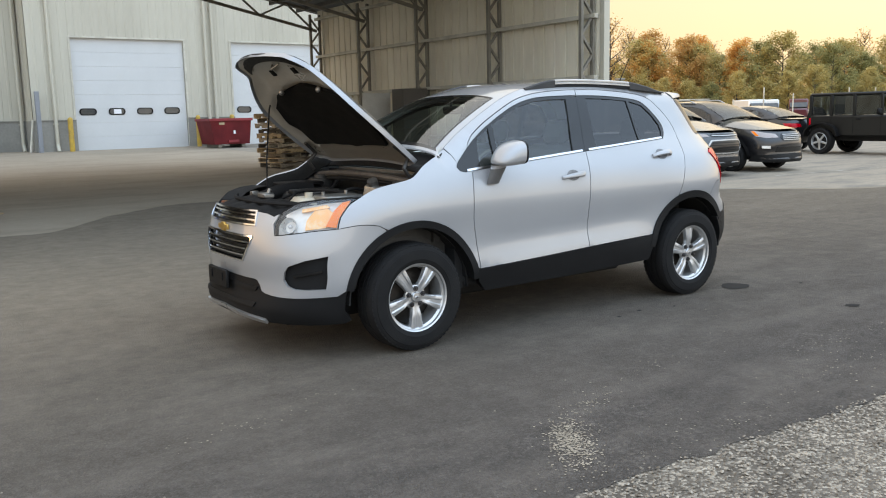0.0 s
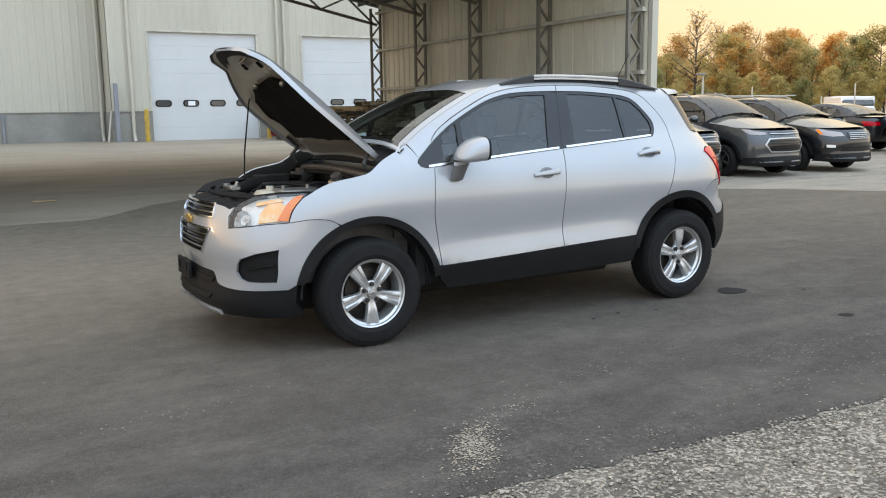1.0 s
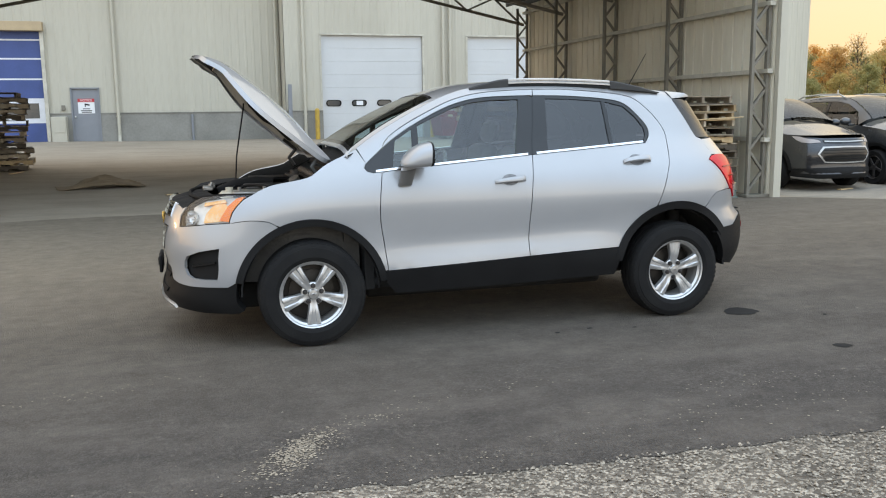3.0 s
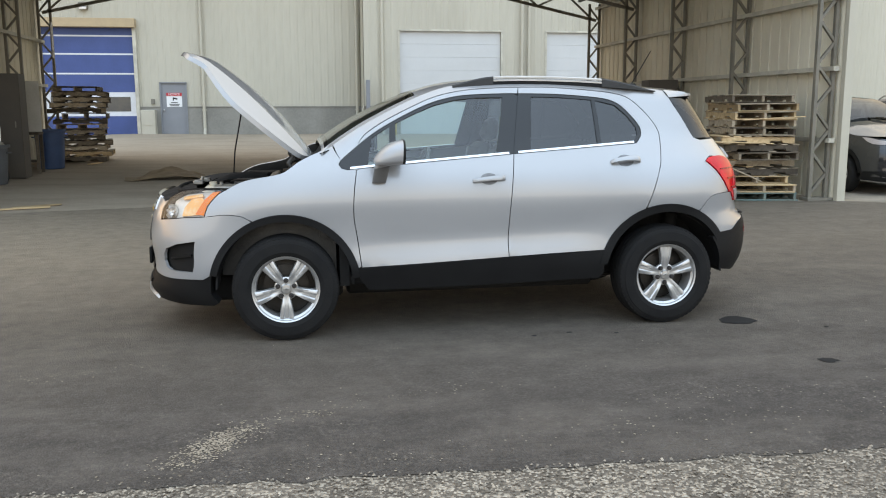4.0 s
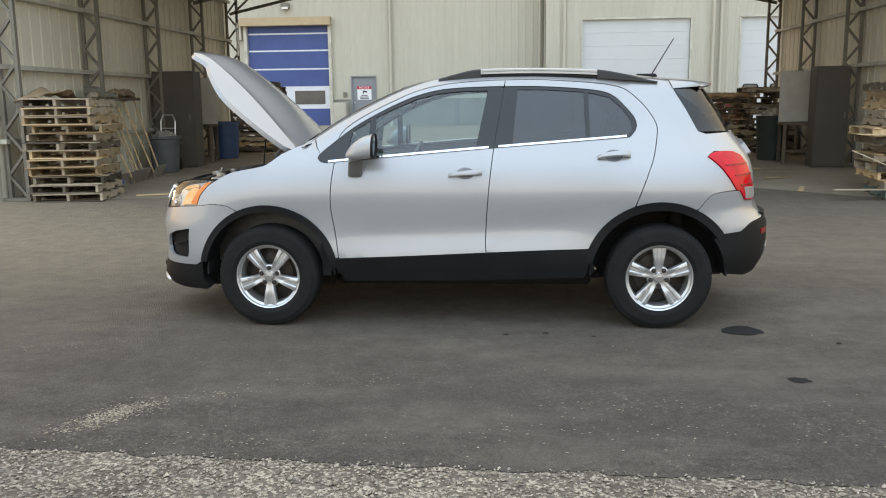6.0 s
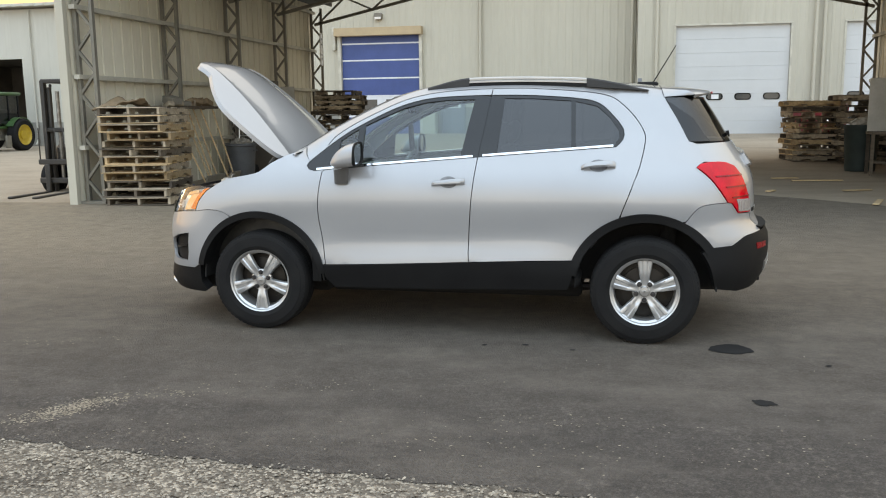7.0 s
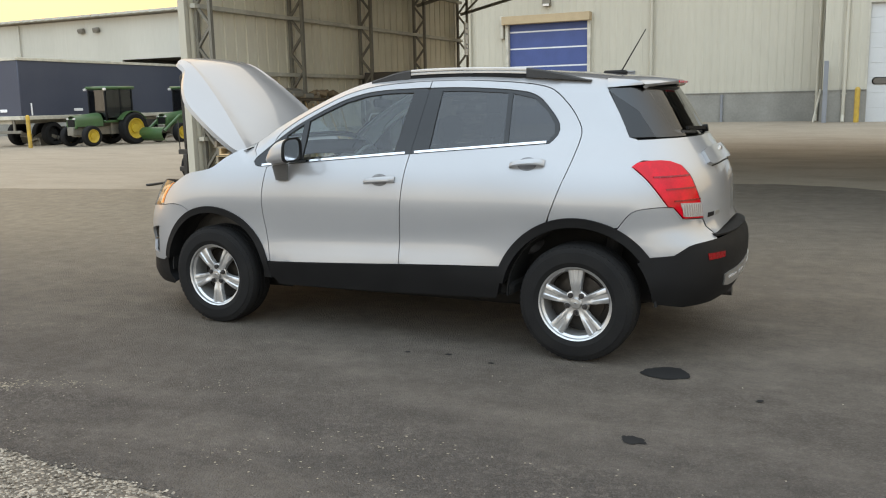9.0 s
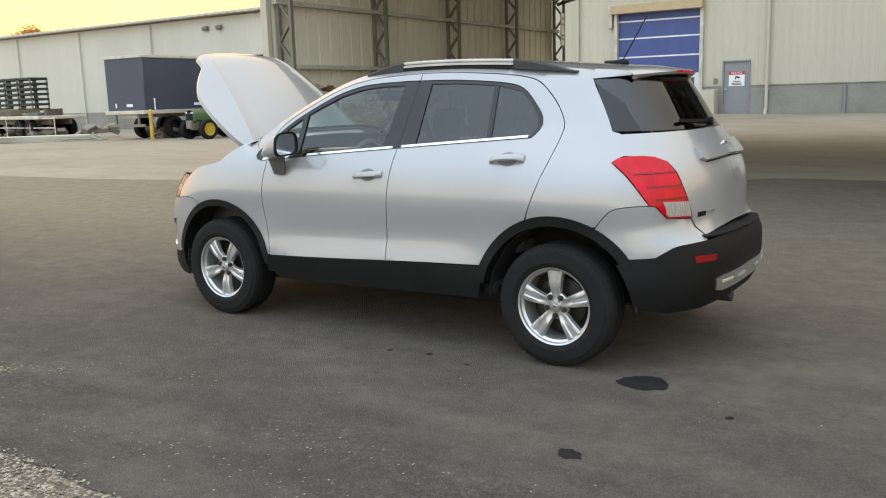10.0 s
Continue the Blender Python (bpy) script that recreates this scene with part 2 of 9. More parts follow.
M["charcoal_paint"] = flake_paint("charcoal_paint", (0.022, 0.023, 0.026), 0.4, 0.28)
M["black_paint"] = flake_paint("black_paint", (0.005, 0.005, 0.006), 0.0, 0.28)
M["gray_paint"] = flake_paint("gray_paint", (0.06, 0.062, 0.064), 0.4, 0.28)
M["clad"] = mat("black_plastic", (0.0045, 0.0045, 0.005), 0.6, 0, (0.008, 0.008, 0.008), 5, 250, 0.5, bump=0.15, bump_scale=500, spec=0.22)
M["gloss_black"] = mat("gloss_black", (0.008, 0.008, 0.008), 0.12, 0, (0.012, 0.0115, 0.011), 5, 80, 0.4, spec=0.45, rough_var=0.04)
M["bay"] = mat("engine_bay", (0.022, 0.021, 0.02), 0.5, 0.1, (0.05, 0.047, 0.042), 9, 60, 0.6, bump=0.3)
M["bay_metal"] = mat("bay_metal", (0.35, 0.34, 0.32), 0.4, 0.8, (0.2, 0.19, 0.17), 14, 80, 0.6)
M["bay_brown"] = mat("bay_cover", (0.13, 0.115, 0.10), 0.5, 0.3, (0.07, 0.06, 0.055), 12, 90, 0.6)
M["tank"] = mat("plastic_tank", (0.55, 0.50, 0.40), 0.5, 0, (0.4, 0.35, 0.27), 10, 90, 0.5)
M["rubber"] = mat("rubber", (0.007, 0.007, 0.0075), 0.8, 0, (0.014, 0.0135, 0.013), 7, 120, 0.6, bump=0.2, spec=0.2)
M["alloy"] = mat("alloy", (0.52, 0.52, 0.515), 0.33, 0.75, (0.55, 0.55, 0.54), 8, 90, 0.4)
M["alloy_dark"] = mat("alloy_dark", (0.03, 0.03, 0.031), 0.45, 0.6, (0.09, 0.08, 0.075), 8, 90, 0.5)
M["rail"] = mat("rail_metal", (0.50, 0.49, 0.47), 0.35, 0.6, (0.42, 0.41, 0.395), 8, 90, 0.4)
M["rail_black"] = mat("rail_foot_plastic", (0.03, 0.03, 0.031), 0.5, 0, (0.045, 0.044, 0.043), 6, 120, 0.5, spec=0.3)
M["disc"] = mat("brake_disc", (0.05, 0.046, 0.042), 0.5, 0.6, (0.035, 0.027, 0.02), 10, 120, 0.6)
M["chrome"] = mat("chrome", (0.66, 0.66, 0.67), 0.12, 1.0, (0.75, 0.75, 0.75), 5, 60, 0.3, rough_var=0.03)
M["satin"] = mat("satin_metal", (0.62, 0.62, 0.61), 0.3, 0.9, (0.5, 0.5, 0.5), 5, 60, 0.3)
M["gold"] = mat("gold_badge", (0.62, 0.40, 0.12), 0.3, 0.8, (0.5, 0.3, 0.08), 20, 100, 0.3)
M["red_lens"] = mat("red_lens", (0.74, 0.001, 0.016), 0.12, 0, (0.52, 0.001, 0.010), 14, 90, 0.7, coat=0.25, spec=0.2)
M["red_inner"] = mat("red_reflector", (0.30, 0.004, 0.008), 0.25, 0.1, (0.18, 0.002, 0.004), 30, 90, 0.5)
M["white_lens"] = mat("white_lens", (0.72, 0.70, 0.68), 0.15, 0.2, (0.5, 0.48, 0.46), 30, 120, 0.5, coat=1.0)
M["amber"] = mat("amber_lens", (0.95, 0.24, 0.0), 0.25, 0, (0.9, 0.15, 0.0), 40, 90, 0.5, spec=0.3)
M["lamp_inner"] = mat("lamp_reflector", (0.88, 0.85, 0.80), 0.35, 0.1, (0.7, 0.66, 0.6), 14, 60, 0.5)
M["lamp_warm"] = mat("lamp_reflector_glow", (0.93, 0.68, 0.40), 0.3, 0.1, (0.92, 0.45, 0.14), 18, 60, 0.8)
M["pane"] = glass("window_glass", (0.66, 0.79, 0.79), 0.0, 1.5)
M["privacy"] = glass("privacy_glass", (0.13, 0.135, 0.14))
M["windshield"] = glass("windshield_glass", (0.76, 0.85, 0.82), 0.0, 1.75)
M["lens"] = glass("clear_lens", (0.93, 0.93, 0.93))
M["seat"] = mat("seat_cloth", (0.075, 0.077, 0.082), 0.85, 0, (0.085, 0.083, 0.082), 12, 300, 0.5, bump=0.3)
M["trim"] = mat("interior_trim", (0.20, 0.195, 0.185), 0.6, 0, (0.15, 0.145, 0.14), 8, 200, 0.5)
M["dash"] = mat("dashboard_plastic", (0.34, 0.335, 0.32), 0.55, 0, (0.26, 0.255, 0.245), 8, 200, 0.5)
M["reverse"] = mat("reverse_lens", (0.42, 0.38, 0.36), 0.25, 0.1, (0.30, 0.25, 0.24), 30, 120, 0.5)
M["liner"] = mat("wheel_liner", (0.006, 0.006, 0.006), 0.9, 0, (0.012, 0.011, 0.010), 8, 60, 0.6, bump=0.3)


# ---- mesh helpers ----
def mesh_ob(name, bm, material, parent=None, label="", smooth=True):
    me = bpy.data.meshes.new(name)
    bm.to_mesh(me)
    bm.free()
    me.materials.append(material)
    if smooth:
        me.polygons.foreach_set("use_smooth", [True] * len(me.polygons))
        me.set_sharp_from_angle(angle=radians(38))
    ob = new(name, me)
    if parent:
        ob.parent = parent
    if label:
        ob["label"] = label
    return ob


def part(name, bm, material, parent, label="", smooth=True):
    return mesh_ob(name, bm, material, parent, label, smooth)


def thing(name, label, category, at=None, group="", kind=""):
    ob = new(name)
    ob.empty_display_size = 0.1
    if at is not None:
        ob.matrix_world = at
    return tagged(ob, label, category, group, kind)


def box(bm, c, s, rot=None, bevel=0.0):
    """A box of size s round c, optionally turned and with worn edges."""
    m = Matrix.Translation(c) @ (rot or Matrix()) @ Matrix.Diagonal((*s, 1))
    r = bmesh.ops.create_cube(bm, size=1, matrix=m)
    if bevel:
        es = list({e for v in r["verts"] for e in v.link_edges})
        bmesh.ops.bevel(bm, geom=es, offset=bevel, segments=1, affect="EDGES", clamp_overlap=True)
    return bm


def rod(bm, a, b, r, n=8, r2=None, caps=True):
    a, b = Vector(a), Vector(b)
    d = b - a
    m = Matrix.Translation((a + b) / 2) @ d.to_track_quat("Z", "Y").to_matrix().to_4x4()
    bmesh.ops.create_cone(bm, cap_ends=caps, segments=n, radius1=r, radius2=r if r2 is None else r2, depth=d.length, matrix=m)
    return bm


def tube(bm, pts, r, n=8):
    for a, b in zip(pts, pts[1:]):
        rod(bm, a, b, r, n)
    for p in pts[1:-1]:
        bmesh.ops.create_icosphere(bm, subdivisions=1, radius=r, matrix=Matrix.Translation(p))
    return bm


def hose_tube(bm, pts, r, n=8):
    """One unbroken tube along a path."""
    rings = []
    for i, p in enumerate(pts):
        d = (pts[min(i + 1, len(pts) - 1)] - pts[max(i - 1, 0)]).normalized()
        q = d.to_track_quat("Z", "Y").to_matrix()
        rings.append([bm.verts.new(p + q @ Vector((r * math.cos(2 * math.pi * k / n), r * math.sin(2 * math.pi * k / n), 0))) for k in range(n)])
    for a, b in zip(rings, rings[1:]):
        for k in range(n):
            bm.faces.new((a[k], a[(k + 1) % n], b[(k + 1) % n], b[k]))
    bm.faces.new(rings[0][::-1]), bm.faces.new(rings[-1])
    return bm


def beam(bm, a, b, w, h):
    """A bar of rectangular section between two points."""
    a, b = Vector(a), Vector(b)
    d = b - a
    m = Matrix.Translation((a + b) / 2) @ d.to_track_quat("Z", "Y").to_matrix().to_4x4() @ Matrix.Diagonal((w, h, d.length, 1))
    bmesh.ops.create_cube(bm, size=1, matrix=m)
    return bm


def lathe(bm, profile, n=48, m=None):
    """Turn a profile of (radius, height) round the local z axis."""
    rings = []
    for r, h in profile:
        rings.append([bm.verts.new((r * math.cos(2 * math.pi * k / n), r * math.sin(2 * math.pi * k / n), h)) for k in range(n)])
    for p, q in zip(rings, rings[1:]):
        for k in range(n):
            bm.faces.new((p[k], p[(k + 1) % n], q[(k + 1) % n], q[k]))
    if m is not None:
        bmesh.ops.transform(bm, matrix=m, verts=[v for ring in rings for v in ring])
    return bm


def sheet(bm, fn, us, vs, thick=0.0):
    """A grid of fn(u, v) points."""
    g = [[bm.verts.new(fn(u, v)) for v in vs] for u in us]
    fs = [bm.faces.new((g[i][j], g[i + 1][j], g[i + 1][j + 1], g[i][j + 1])) for i in range(len(us) - 1) for j in range(len(vs) - 1)]
    if thick:
        bm.normal_update()
        bmesh.ops.solidify(bm, geom=fs, thickness=thick)
    return bm


def lerp_table(t, x):
    """Smooth (cosine-free cubic) interpolation in a table of (x, y)."""
    if x <= t[0][0]:
        return t[0][1]
    if x >= t[-1][0]:
        return t[-1][1]
    for i in range(len(t) - 1):
        x0, y0 = t[i]
        x1, y1 = t[i + 1]
        if x <= x1:
            m0 = (y1 - t[i - 1][1]) / (x1 - t[i - 1][0]) if i else (y1 - y0) / (x1 - x0)
            m1 = (t[i + 2][1] - y0) / (t[i + 2][0] - x0) if i + 2 < len(t) else (y1 - y0) / (x1 - x0)
            h = x1 - x0
            s = (x - x0) / h
            return (2 * s**3 - 3 * s**2 + 1) * y0 + (s**3 - 2 * s**2 + s) * h * m0 + (3 * s**2 - 2 * s**3) * y1 + (s**3 - s**2) * h * m1


def spline(pts, step=0.03, closed=False):
    """Catmull-Rom through 2D points."""
    out, n = [], len(pts)
    for i in range(n if closed else n - 1):
        p0 = pts[i - 1] if (i or closed) else pts[0]
        p1, p2 = pts[i], pts[(i + 1) % n]
        p3 = pts[(i + 2) % n] if (closed or i + 2 < n) else pts[-1]
        k = max(1, int(math.dist(p1, p2) / step))
        for j in range(k):
            t = j / k
            out.append(tuple(0.5 * (2 * b + (c - a) * t + (2 * a - 5 * b + 4 * c - d) * t * t + (3 * b - a - 3 * c + d) * t**3)
                             for a, b, c, d in zip(p0, p1, p2, p3)))
    if not closed:
        out.append(tuple(pts[-1]))
    return out


def dense(pts, step=0.03):
    """A straight-sided outline, cut into short steps."""
    out = []
    for p, q in zip(pts, [*pts[1:], pts[0]]):
        k = max(1, int(math.dist(p, q) / step))
        out += [(p[0] + (q[0] - p[0]) * j / k, p[1] + (q[1] - p[1]) * j / k) for j in range(k)]
    return out


def inside(p, loops):
    c = False
    for loop in loops:
        for (x0, y0), (x1, y1) in zip(loop, [*loop[1:], loop[0]]):
            if (y0 > p[1]) != (y1 > p[1]) and p[0] < (x1 - x0) * (p[1] - y0) / (y1 - y0) + x0:
                c = not c
    return c


from mathutils.geometry import delaunay_2d_cdt


def panel(loops, fn, step=0.045, flange=0.02, off=0.0, flip=False, lines=()):
    """A sheet bounded by 2D outlines (the first outer, the rest holes), laid on the surface fn(u, v, off), with turned-in edges; lines: creases that the mesh follows."""
    pts, edges = [], []
    for loop in loops:
        n0 = len(pts)
        pts += [Vector(p) for p in loop]
        edges += [(n0 + i, n0 + (i + 1) % len(loop)) for i in range(len(loop))]
    for line in lines:
        n0 = len(pts)
        pts += [Vector(p) for p in line]
        edges += [(n0 + i, n0 + i + 1) for i in range(len(line) - 1)]
    us, vs = [p.x for p in pts], [p.y for p in pts]
    border = np.array([tuple(p) for p in pts])
    u = min(us) + step / 2
    while u < max(us):
        v = min(vs) + step / 2
        while v < max(vs):
            if inside((u, v), loops) and np.min(np.hypot(border[:, 0] - u, border[:, 1] - v)) > step * 0.45:
                pts.append(Vector((u, v)))
            v += step
        u += step
    vo, _, fo, _, _, _ = delaunay_2d_cdt(pts, edges, [], 0, 1e-6)
    bm = bmesh.new()
    bv = [bm.verts.new(fn(p.x, p.y, off)) for p in vo]
    for f in fo:
        c = sum((vo[i] for i in f), Vector((0, 0))) / len(f)
        if inside(c, loops):
            ids = list(f)[::-1] if flip else list(f)
            try:
                bm.faces.new([bv[i] for i in ids])
            except ValueError:
                pass
    bmesh.ops.delete(bm, geom=[v for v in bm.verts if not v.link_faces], context="VERTS")
    if flange:
        low = {}
        where = {v: (vo[i].x, vo[i].y) for i, v in enumerate(bv) if v.is_valid}
        for e in [e for e in bm.edges if e.is_boundary]:
            f = e.link_faces[0]
            for v in e.verts:
                if v not in low:
                    low[v] = bm.verts.new(fn(*where[v], off - flange))
            a, b = e.verts
            for lp in f.loops:
                if lp.edge == e:
                    a, b = lp.vert, lp.link_loop_next.vert
            bm.faces.new((b, a, low[a], low[b]))
    return bm


# ---- ground ----
def ground_z(x, y):
    return 0.02 * max(0.0, min(y, 29.0) - 6.5) * smoothstep(-13, -8, x) * (1 - smoothstep(14, 20, x)) + 0.05 * (1 - smoothstep(-7.2, -3, x)) * smoothstep(2, 6, y) * smoothstep(-13, -8, x)


def smoothstep(a, b, x):
    t = min(1, max(0, (x - a) / (b - a)))
    return t * t * (3 - 2 * t)


def spaced(lo, hi, near, far):
    """Positions that lie close together in the middle and far apart outside."""
    out, v = [], lo
    while v < hi:
        out.append(v)
        v += near if -36 < v < 36 else (6 if abs(v) < 80 else far)
    return out + [hi]


bm = bmesh.new()
gx = spaced(-900, 900, 0.8, 60)
gy = spaced(-900, 900, 0.8, 60)
sheet(bm, lambda x, y: (x, y, ground_z(x, y)), gx, gy)
tagged(mesh_ob("ground", bm, M["old_paving"]), "worn grey-brown yard paving", "ground", kind="structure")

# newer dark asphalt laid over the yard in front of the shed
EDGE = [(-60, 5.2), (-20, 5.6), (-9, 6.2), (-6, 6.4), (-3.5, 7.1), (-1.9, 7.2), (-0.6, 8.6), (0.6, 9.2), (2.5, 9.0), (4.5, 7.6), (6.2, 6.2), (7.4, 5.9), (9.0, 4.6), (10.3, 3.2), (13, 2.2), (20, 1.5), (60, 0.5)]
bm = bmesh.new()
xs_a = [-60 + i * 0.5 for i in range(108)] + [-6 + i * 0.06 for i in range(200)] + [6 + i * 0.5 for i in range(109)]


def asphalt_pt(x, t):
    far_y = lerp_table(EDGE, x) + 0.12 * noise.noise((x * 1.3, 0, 0)) + 0.06 * noise.noise((x * 4, 3, 0))
    near_y = -3.03 - 0.05 * x * (1 if abs(x) < 6 else 6 / abs(x)) + 0.05 * noise.noise((x * 2.2, 9, 0)) + 0.035 * noise.noise((x * 7, 5, 0)) + 0.022 * noise.noise((x * 19, 2, 0))
    y = near_y + (far_y - near_y) * t
    return (x, y, ground_z(x, y) + 0.006)


sheet(bm, asphalt_pt, xs_a, np.linspace(0, 1, 25))
tagged(mesh_ob("road", bm, M["asphalt"]), "dark worn asphalt lane", "road", kind="structure")
bm = bmesh.new()
sheet(bm, lambda x, y: (x, y, 0.003), np.linspace(-60, 60, 121), np.linspace(-12, -2.6, 20))
tagged(mesh_ob("pavement", bm, M["shoulder"]), "pale broken stony shoulder beside the asphalt", "pavement", kind="structure")
# paler lot where the cars are parked
bm = bmesh.new()
sheet(bm, lambda x, t: (x, (lerp_table(EDGE, x) + 0.15 + 0.1 * noise.noise((x * 1.1, 4, 0))) * (1 - t) + 60 * t, 0.004 + ground_z(x, (lerp_table(EDGE, x) + 0.1) * (1 - t) + 60 * t)), np.linspace(7.55, 95, 90), np.linspace(0, 1, 40))
tagged(mesh_ob("pavement_lot", bm, M["lot"]), "pale worn paving of the car lot", "pavement", kind="structure")


# ---- the silver car ----
HUB_F, HUB_R, HUB_Z = -1.2775, 1.2775, 0.335
X_FRONT, X_REAR, WRAP, P_R = -1.15, 1.2, 1.1, 2.9
WIDTH = [(0.15, 0.79), (0.34, 0.83), (0.46, 0.852), (0.62, 0.842), (0.75, 0.842), (0.88, 0.848), (1.0, 0.832), (1.08, 0.806), (1.15, 0.772),
         (1.25, 0.724), (1.35, 0.684), (1.45, 0.642), (1.55, 0.597), (1.62, 0.563), (1.7, 0.52)]
NOSE = [(0.18, -2.09), (0.24, -2.175), (0.30, -2.203), (0.36, -2.19), (0.42, -2.172), (0.5, -2.165), (0.6, -2.18), (0.75, -2.17), (0.85, -2.145), (0.93, -2.10), (1.0, -2.02)]
TAIL = [(0.3, 2.0), (0.4, 2.06), (0.52, 2.085), (0.64, 2.085), (0.70, 2.06), (0.755, 2.0), (0.85, 1.995), (1.0, 1.98), (1.1, 1.945), (1.2, 1.875),
        (1.3, 1.805), (1.4, 1.745), (1.5, 1.68), (1.6, 1.61)]
ROOF = [(-1.05, 1.17), (-0.95, 1.24), (-0.81, 1.33), (-0.66, 1.412), (-0.515, 1.484), (-0.367, 1.55), (-0.22, 1.598), (-0.1, 1.62), (0.1, 1.637),
        (0.4, 1.642), (0.8, 1.63), (1.2, 1.6), (1.5, 1.567), (1.7, 1.545)]


def smooth(a, b, x):
    t = min(1, max(0, (x - a) / (b - a)))
    return t * t * (3 - 2 * t)


def half_width(x, z):
    w = lerp_table(WIDTH, z)
    doors = smooth(-0.95, -0.55, x) * (1 - smooth(0.55, 0.95, x))
    zc = 0.635 + 0.045 * x
    w -= 0.009 * doors * math.exp(-((z - zc) / 0.085) ** 2)
    w += 0.007 * doors * math.exp(-((z - zc + 0.12) / 0.05) ** 2)
    # swelling over the wheels, shoulder over the rear wheel
    w += 0.012 * math.exp(-((x - HUB_F) / 0.42) ** 2 - ((z - 0.86) / 0.14) ** 2)
    w += 0.016 * math.exp(-((x - HUB_R) / 0.45) ** 2 - ((z - 0.90) / 0.16) ** 2)
    w -= 0.045 * smooth(0.45, 1.35, x) * smooth(1.08, 1.32, z)
    d = lerp_table(ROOF, x) - z
    if z > 1.2 and d < 0.05:
        w -= 0.045 * (1 - max(0, d) / 0.05) ** 2
    return w


def nose_power(z):
    return 3.0 - 0.6 * smooth(0.62, 0.95, z)


def body(u, z):
    """The body's skin: u runs along the flank and on round the nose and the tail to the centre line."""
    if u < X_FRONT:
        a = min(1, (X_FRONT - u) / WRAP) * math.pi / 2
        return Vector((X_FRONT - (X_FRONT - lerp_table(NOSE, z)) * math.sin(a) ** (2 / nose_power(z)), -half_width(X_FRONT, z) * max(0, math.cos(a)) ** (2 / nose_power(z)), z))
    if u > X_REAR:
        a = min(1, (u - X_REAR) / WRAP) * math.pi / 2
        x = X_REAR + (lerp_table(TAIL, z) - X_REAR) * math.sin(a) ** (2 / P_R)
        return Vector((x, -half_width(min(x, 1.5), z) * max(0, math.cos(a)) ** (2 / P_R), z))
    return Vector((u, -half_width(u, z), z))


def skin(sg):
    def fn(u, z, off=0.0):
        p = body(u, z)
        if off:
            e = 0.004
            du = body(u + e, z) - body(u - e, z)
            dz = body(u, z + e) - body(u, z - e)
            n = du.cross(dz)
            if n.length > 1e-9:
                p = p + n.normalized() * off
        return Vector((p.x, p.y * sg, p.z))
    return fn


def S(x, z):
    """A flank point by x and height."""
    if x < X_FRONT:
        r = min(1, (X_FRONT - x) / (X_FRONT - lerp_table(NOSE, z)))
        return (X_FRONT - math.asin(r ** (nose_power(z) / 2)) / (math.pi / 2) * WRAP, z)
    if x > X_REAR:
        r = min(1, (x - X_REAR) / (lerp_table(TAIL, z) - X_REAR))
        return (X_REAR + math.asin(r ** (P_R / 2)) / (math.pi / 2) * WRAP, z)
    return (x, z)


def FY(y, z):
    """A point of the nose by its distance from the centre line and height."""
    return (X_FRONT - math.acos(min(1, (y / half_width(X_FRONT, z))) ** (nose_power(z) / 2)) / (math.pi / 2) * WRAP, z)


def RY(y, z):
    return (X_REAR + math.acos(min(1, (y / half_width(1.45, z))) ** (P_R / 2)) / (math.pi / 2) * WRAP, z)


def SS(pts, step=0.03):
    return [S(*p) for p in spline(pts, step)]


def arch(hub, r, a0, a1, n=26):
    return [(hub + r * math.cos(radians(a)), HUB_Z + r * math.sin(radians(a))) for a in np.linspace(a0, a1, n)]


def shrink(loop, d):
    """The outline moved inwards by d."""
    area = sum(p[0] * q[1] - q[0] * p[1] for p, q in zip(loop, [*loop[1:], loop[0]]))
    sgn = 1 if area > 0 else -1
    out, n = [], len(loop)
    for i in range(n):
        a, p, b = loop[i - 1], loop[i], loop[(i + 1) % n]
        t = Vector((b[0] - a[0], b[1] - a[1]))
        if t.length < 1e-9:
            out.append(p)
            continue
        t.normalize()
        out.append((p[0] - t.y * d * sgn, p[1] + t.x * d * sgn))
    return out


def true_shrink(fn, loop, d):
    """Like shrink, but by no more than d as measured on the skin."""
    out = []
    for p, q in zip(loop, shrink(loop, d)):
        f = 1.0
        for _ in range(6):
            dist = (fn(p[0] + (q[0] - p[0]) * f, p[1] + (q[1] - p[1]) * f) - fn(*p)).length
            if dist > abs(d) * 1.25:
                f *= max(0.15, abs(d) / dist)
        out.append((p[0] + (q[0] - p[0]) * f, p[1] + (q[1] - p[1]) * f))
    return out


GAP = 0.0028
FENDER_TOP = [(-1.635, 0.962), (-1.515, 1.022), (-1.334, 1.057), (-1.262, 1.077), (-1.19, 1.128), (-1.10, 1.175), (-0.96, 1.228)]
DOOR_CUT = [(-0.792, 1.248), (-0.811, 1.111), (-0.836, 0.933), (-0.84, 0.787), (-0.819, 0.64), (-0.797, 0.466)]
DOOR_TOP = [(-0.792, 1.248), (-0.75, 1.301), (-0.624, 1.383), (-0.441, 1.473), (-0.293, 1.535), (-0.146, 1.571), (0.004, 1.589), (0.188, 1.599), (0.292, 1.601)]
REAR_TOP = [(0.292, 1.601), (0.485, 1.601), (0.669, 1.591), (0.854, 1.576), (0.982, 1.558), (1.073, 1.528), (1.16, 1.454), (1.221, 1.381), (1.26, 1.309),
            (1.262, 1.248), (1.237, 1.133), (1.208, 1.045), (1.12, 0.812)]
B_CUT = [(0.292, 1.601), (0.258, 1.399), (0.219, 1.168), (0.186, 0.891), (0.167, 0.612), (0.17, 0.499)]
BELT = [(-0.872, 1.083), (-0.582, 1.107), (0.219, 1.168), (1.085, 1.228)]
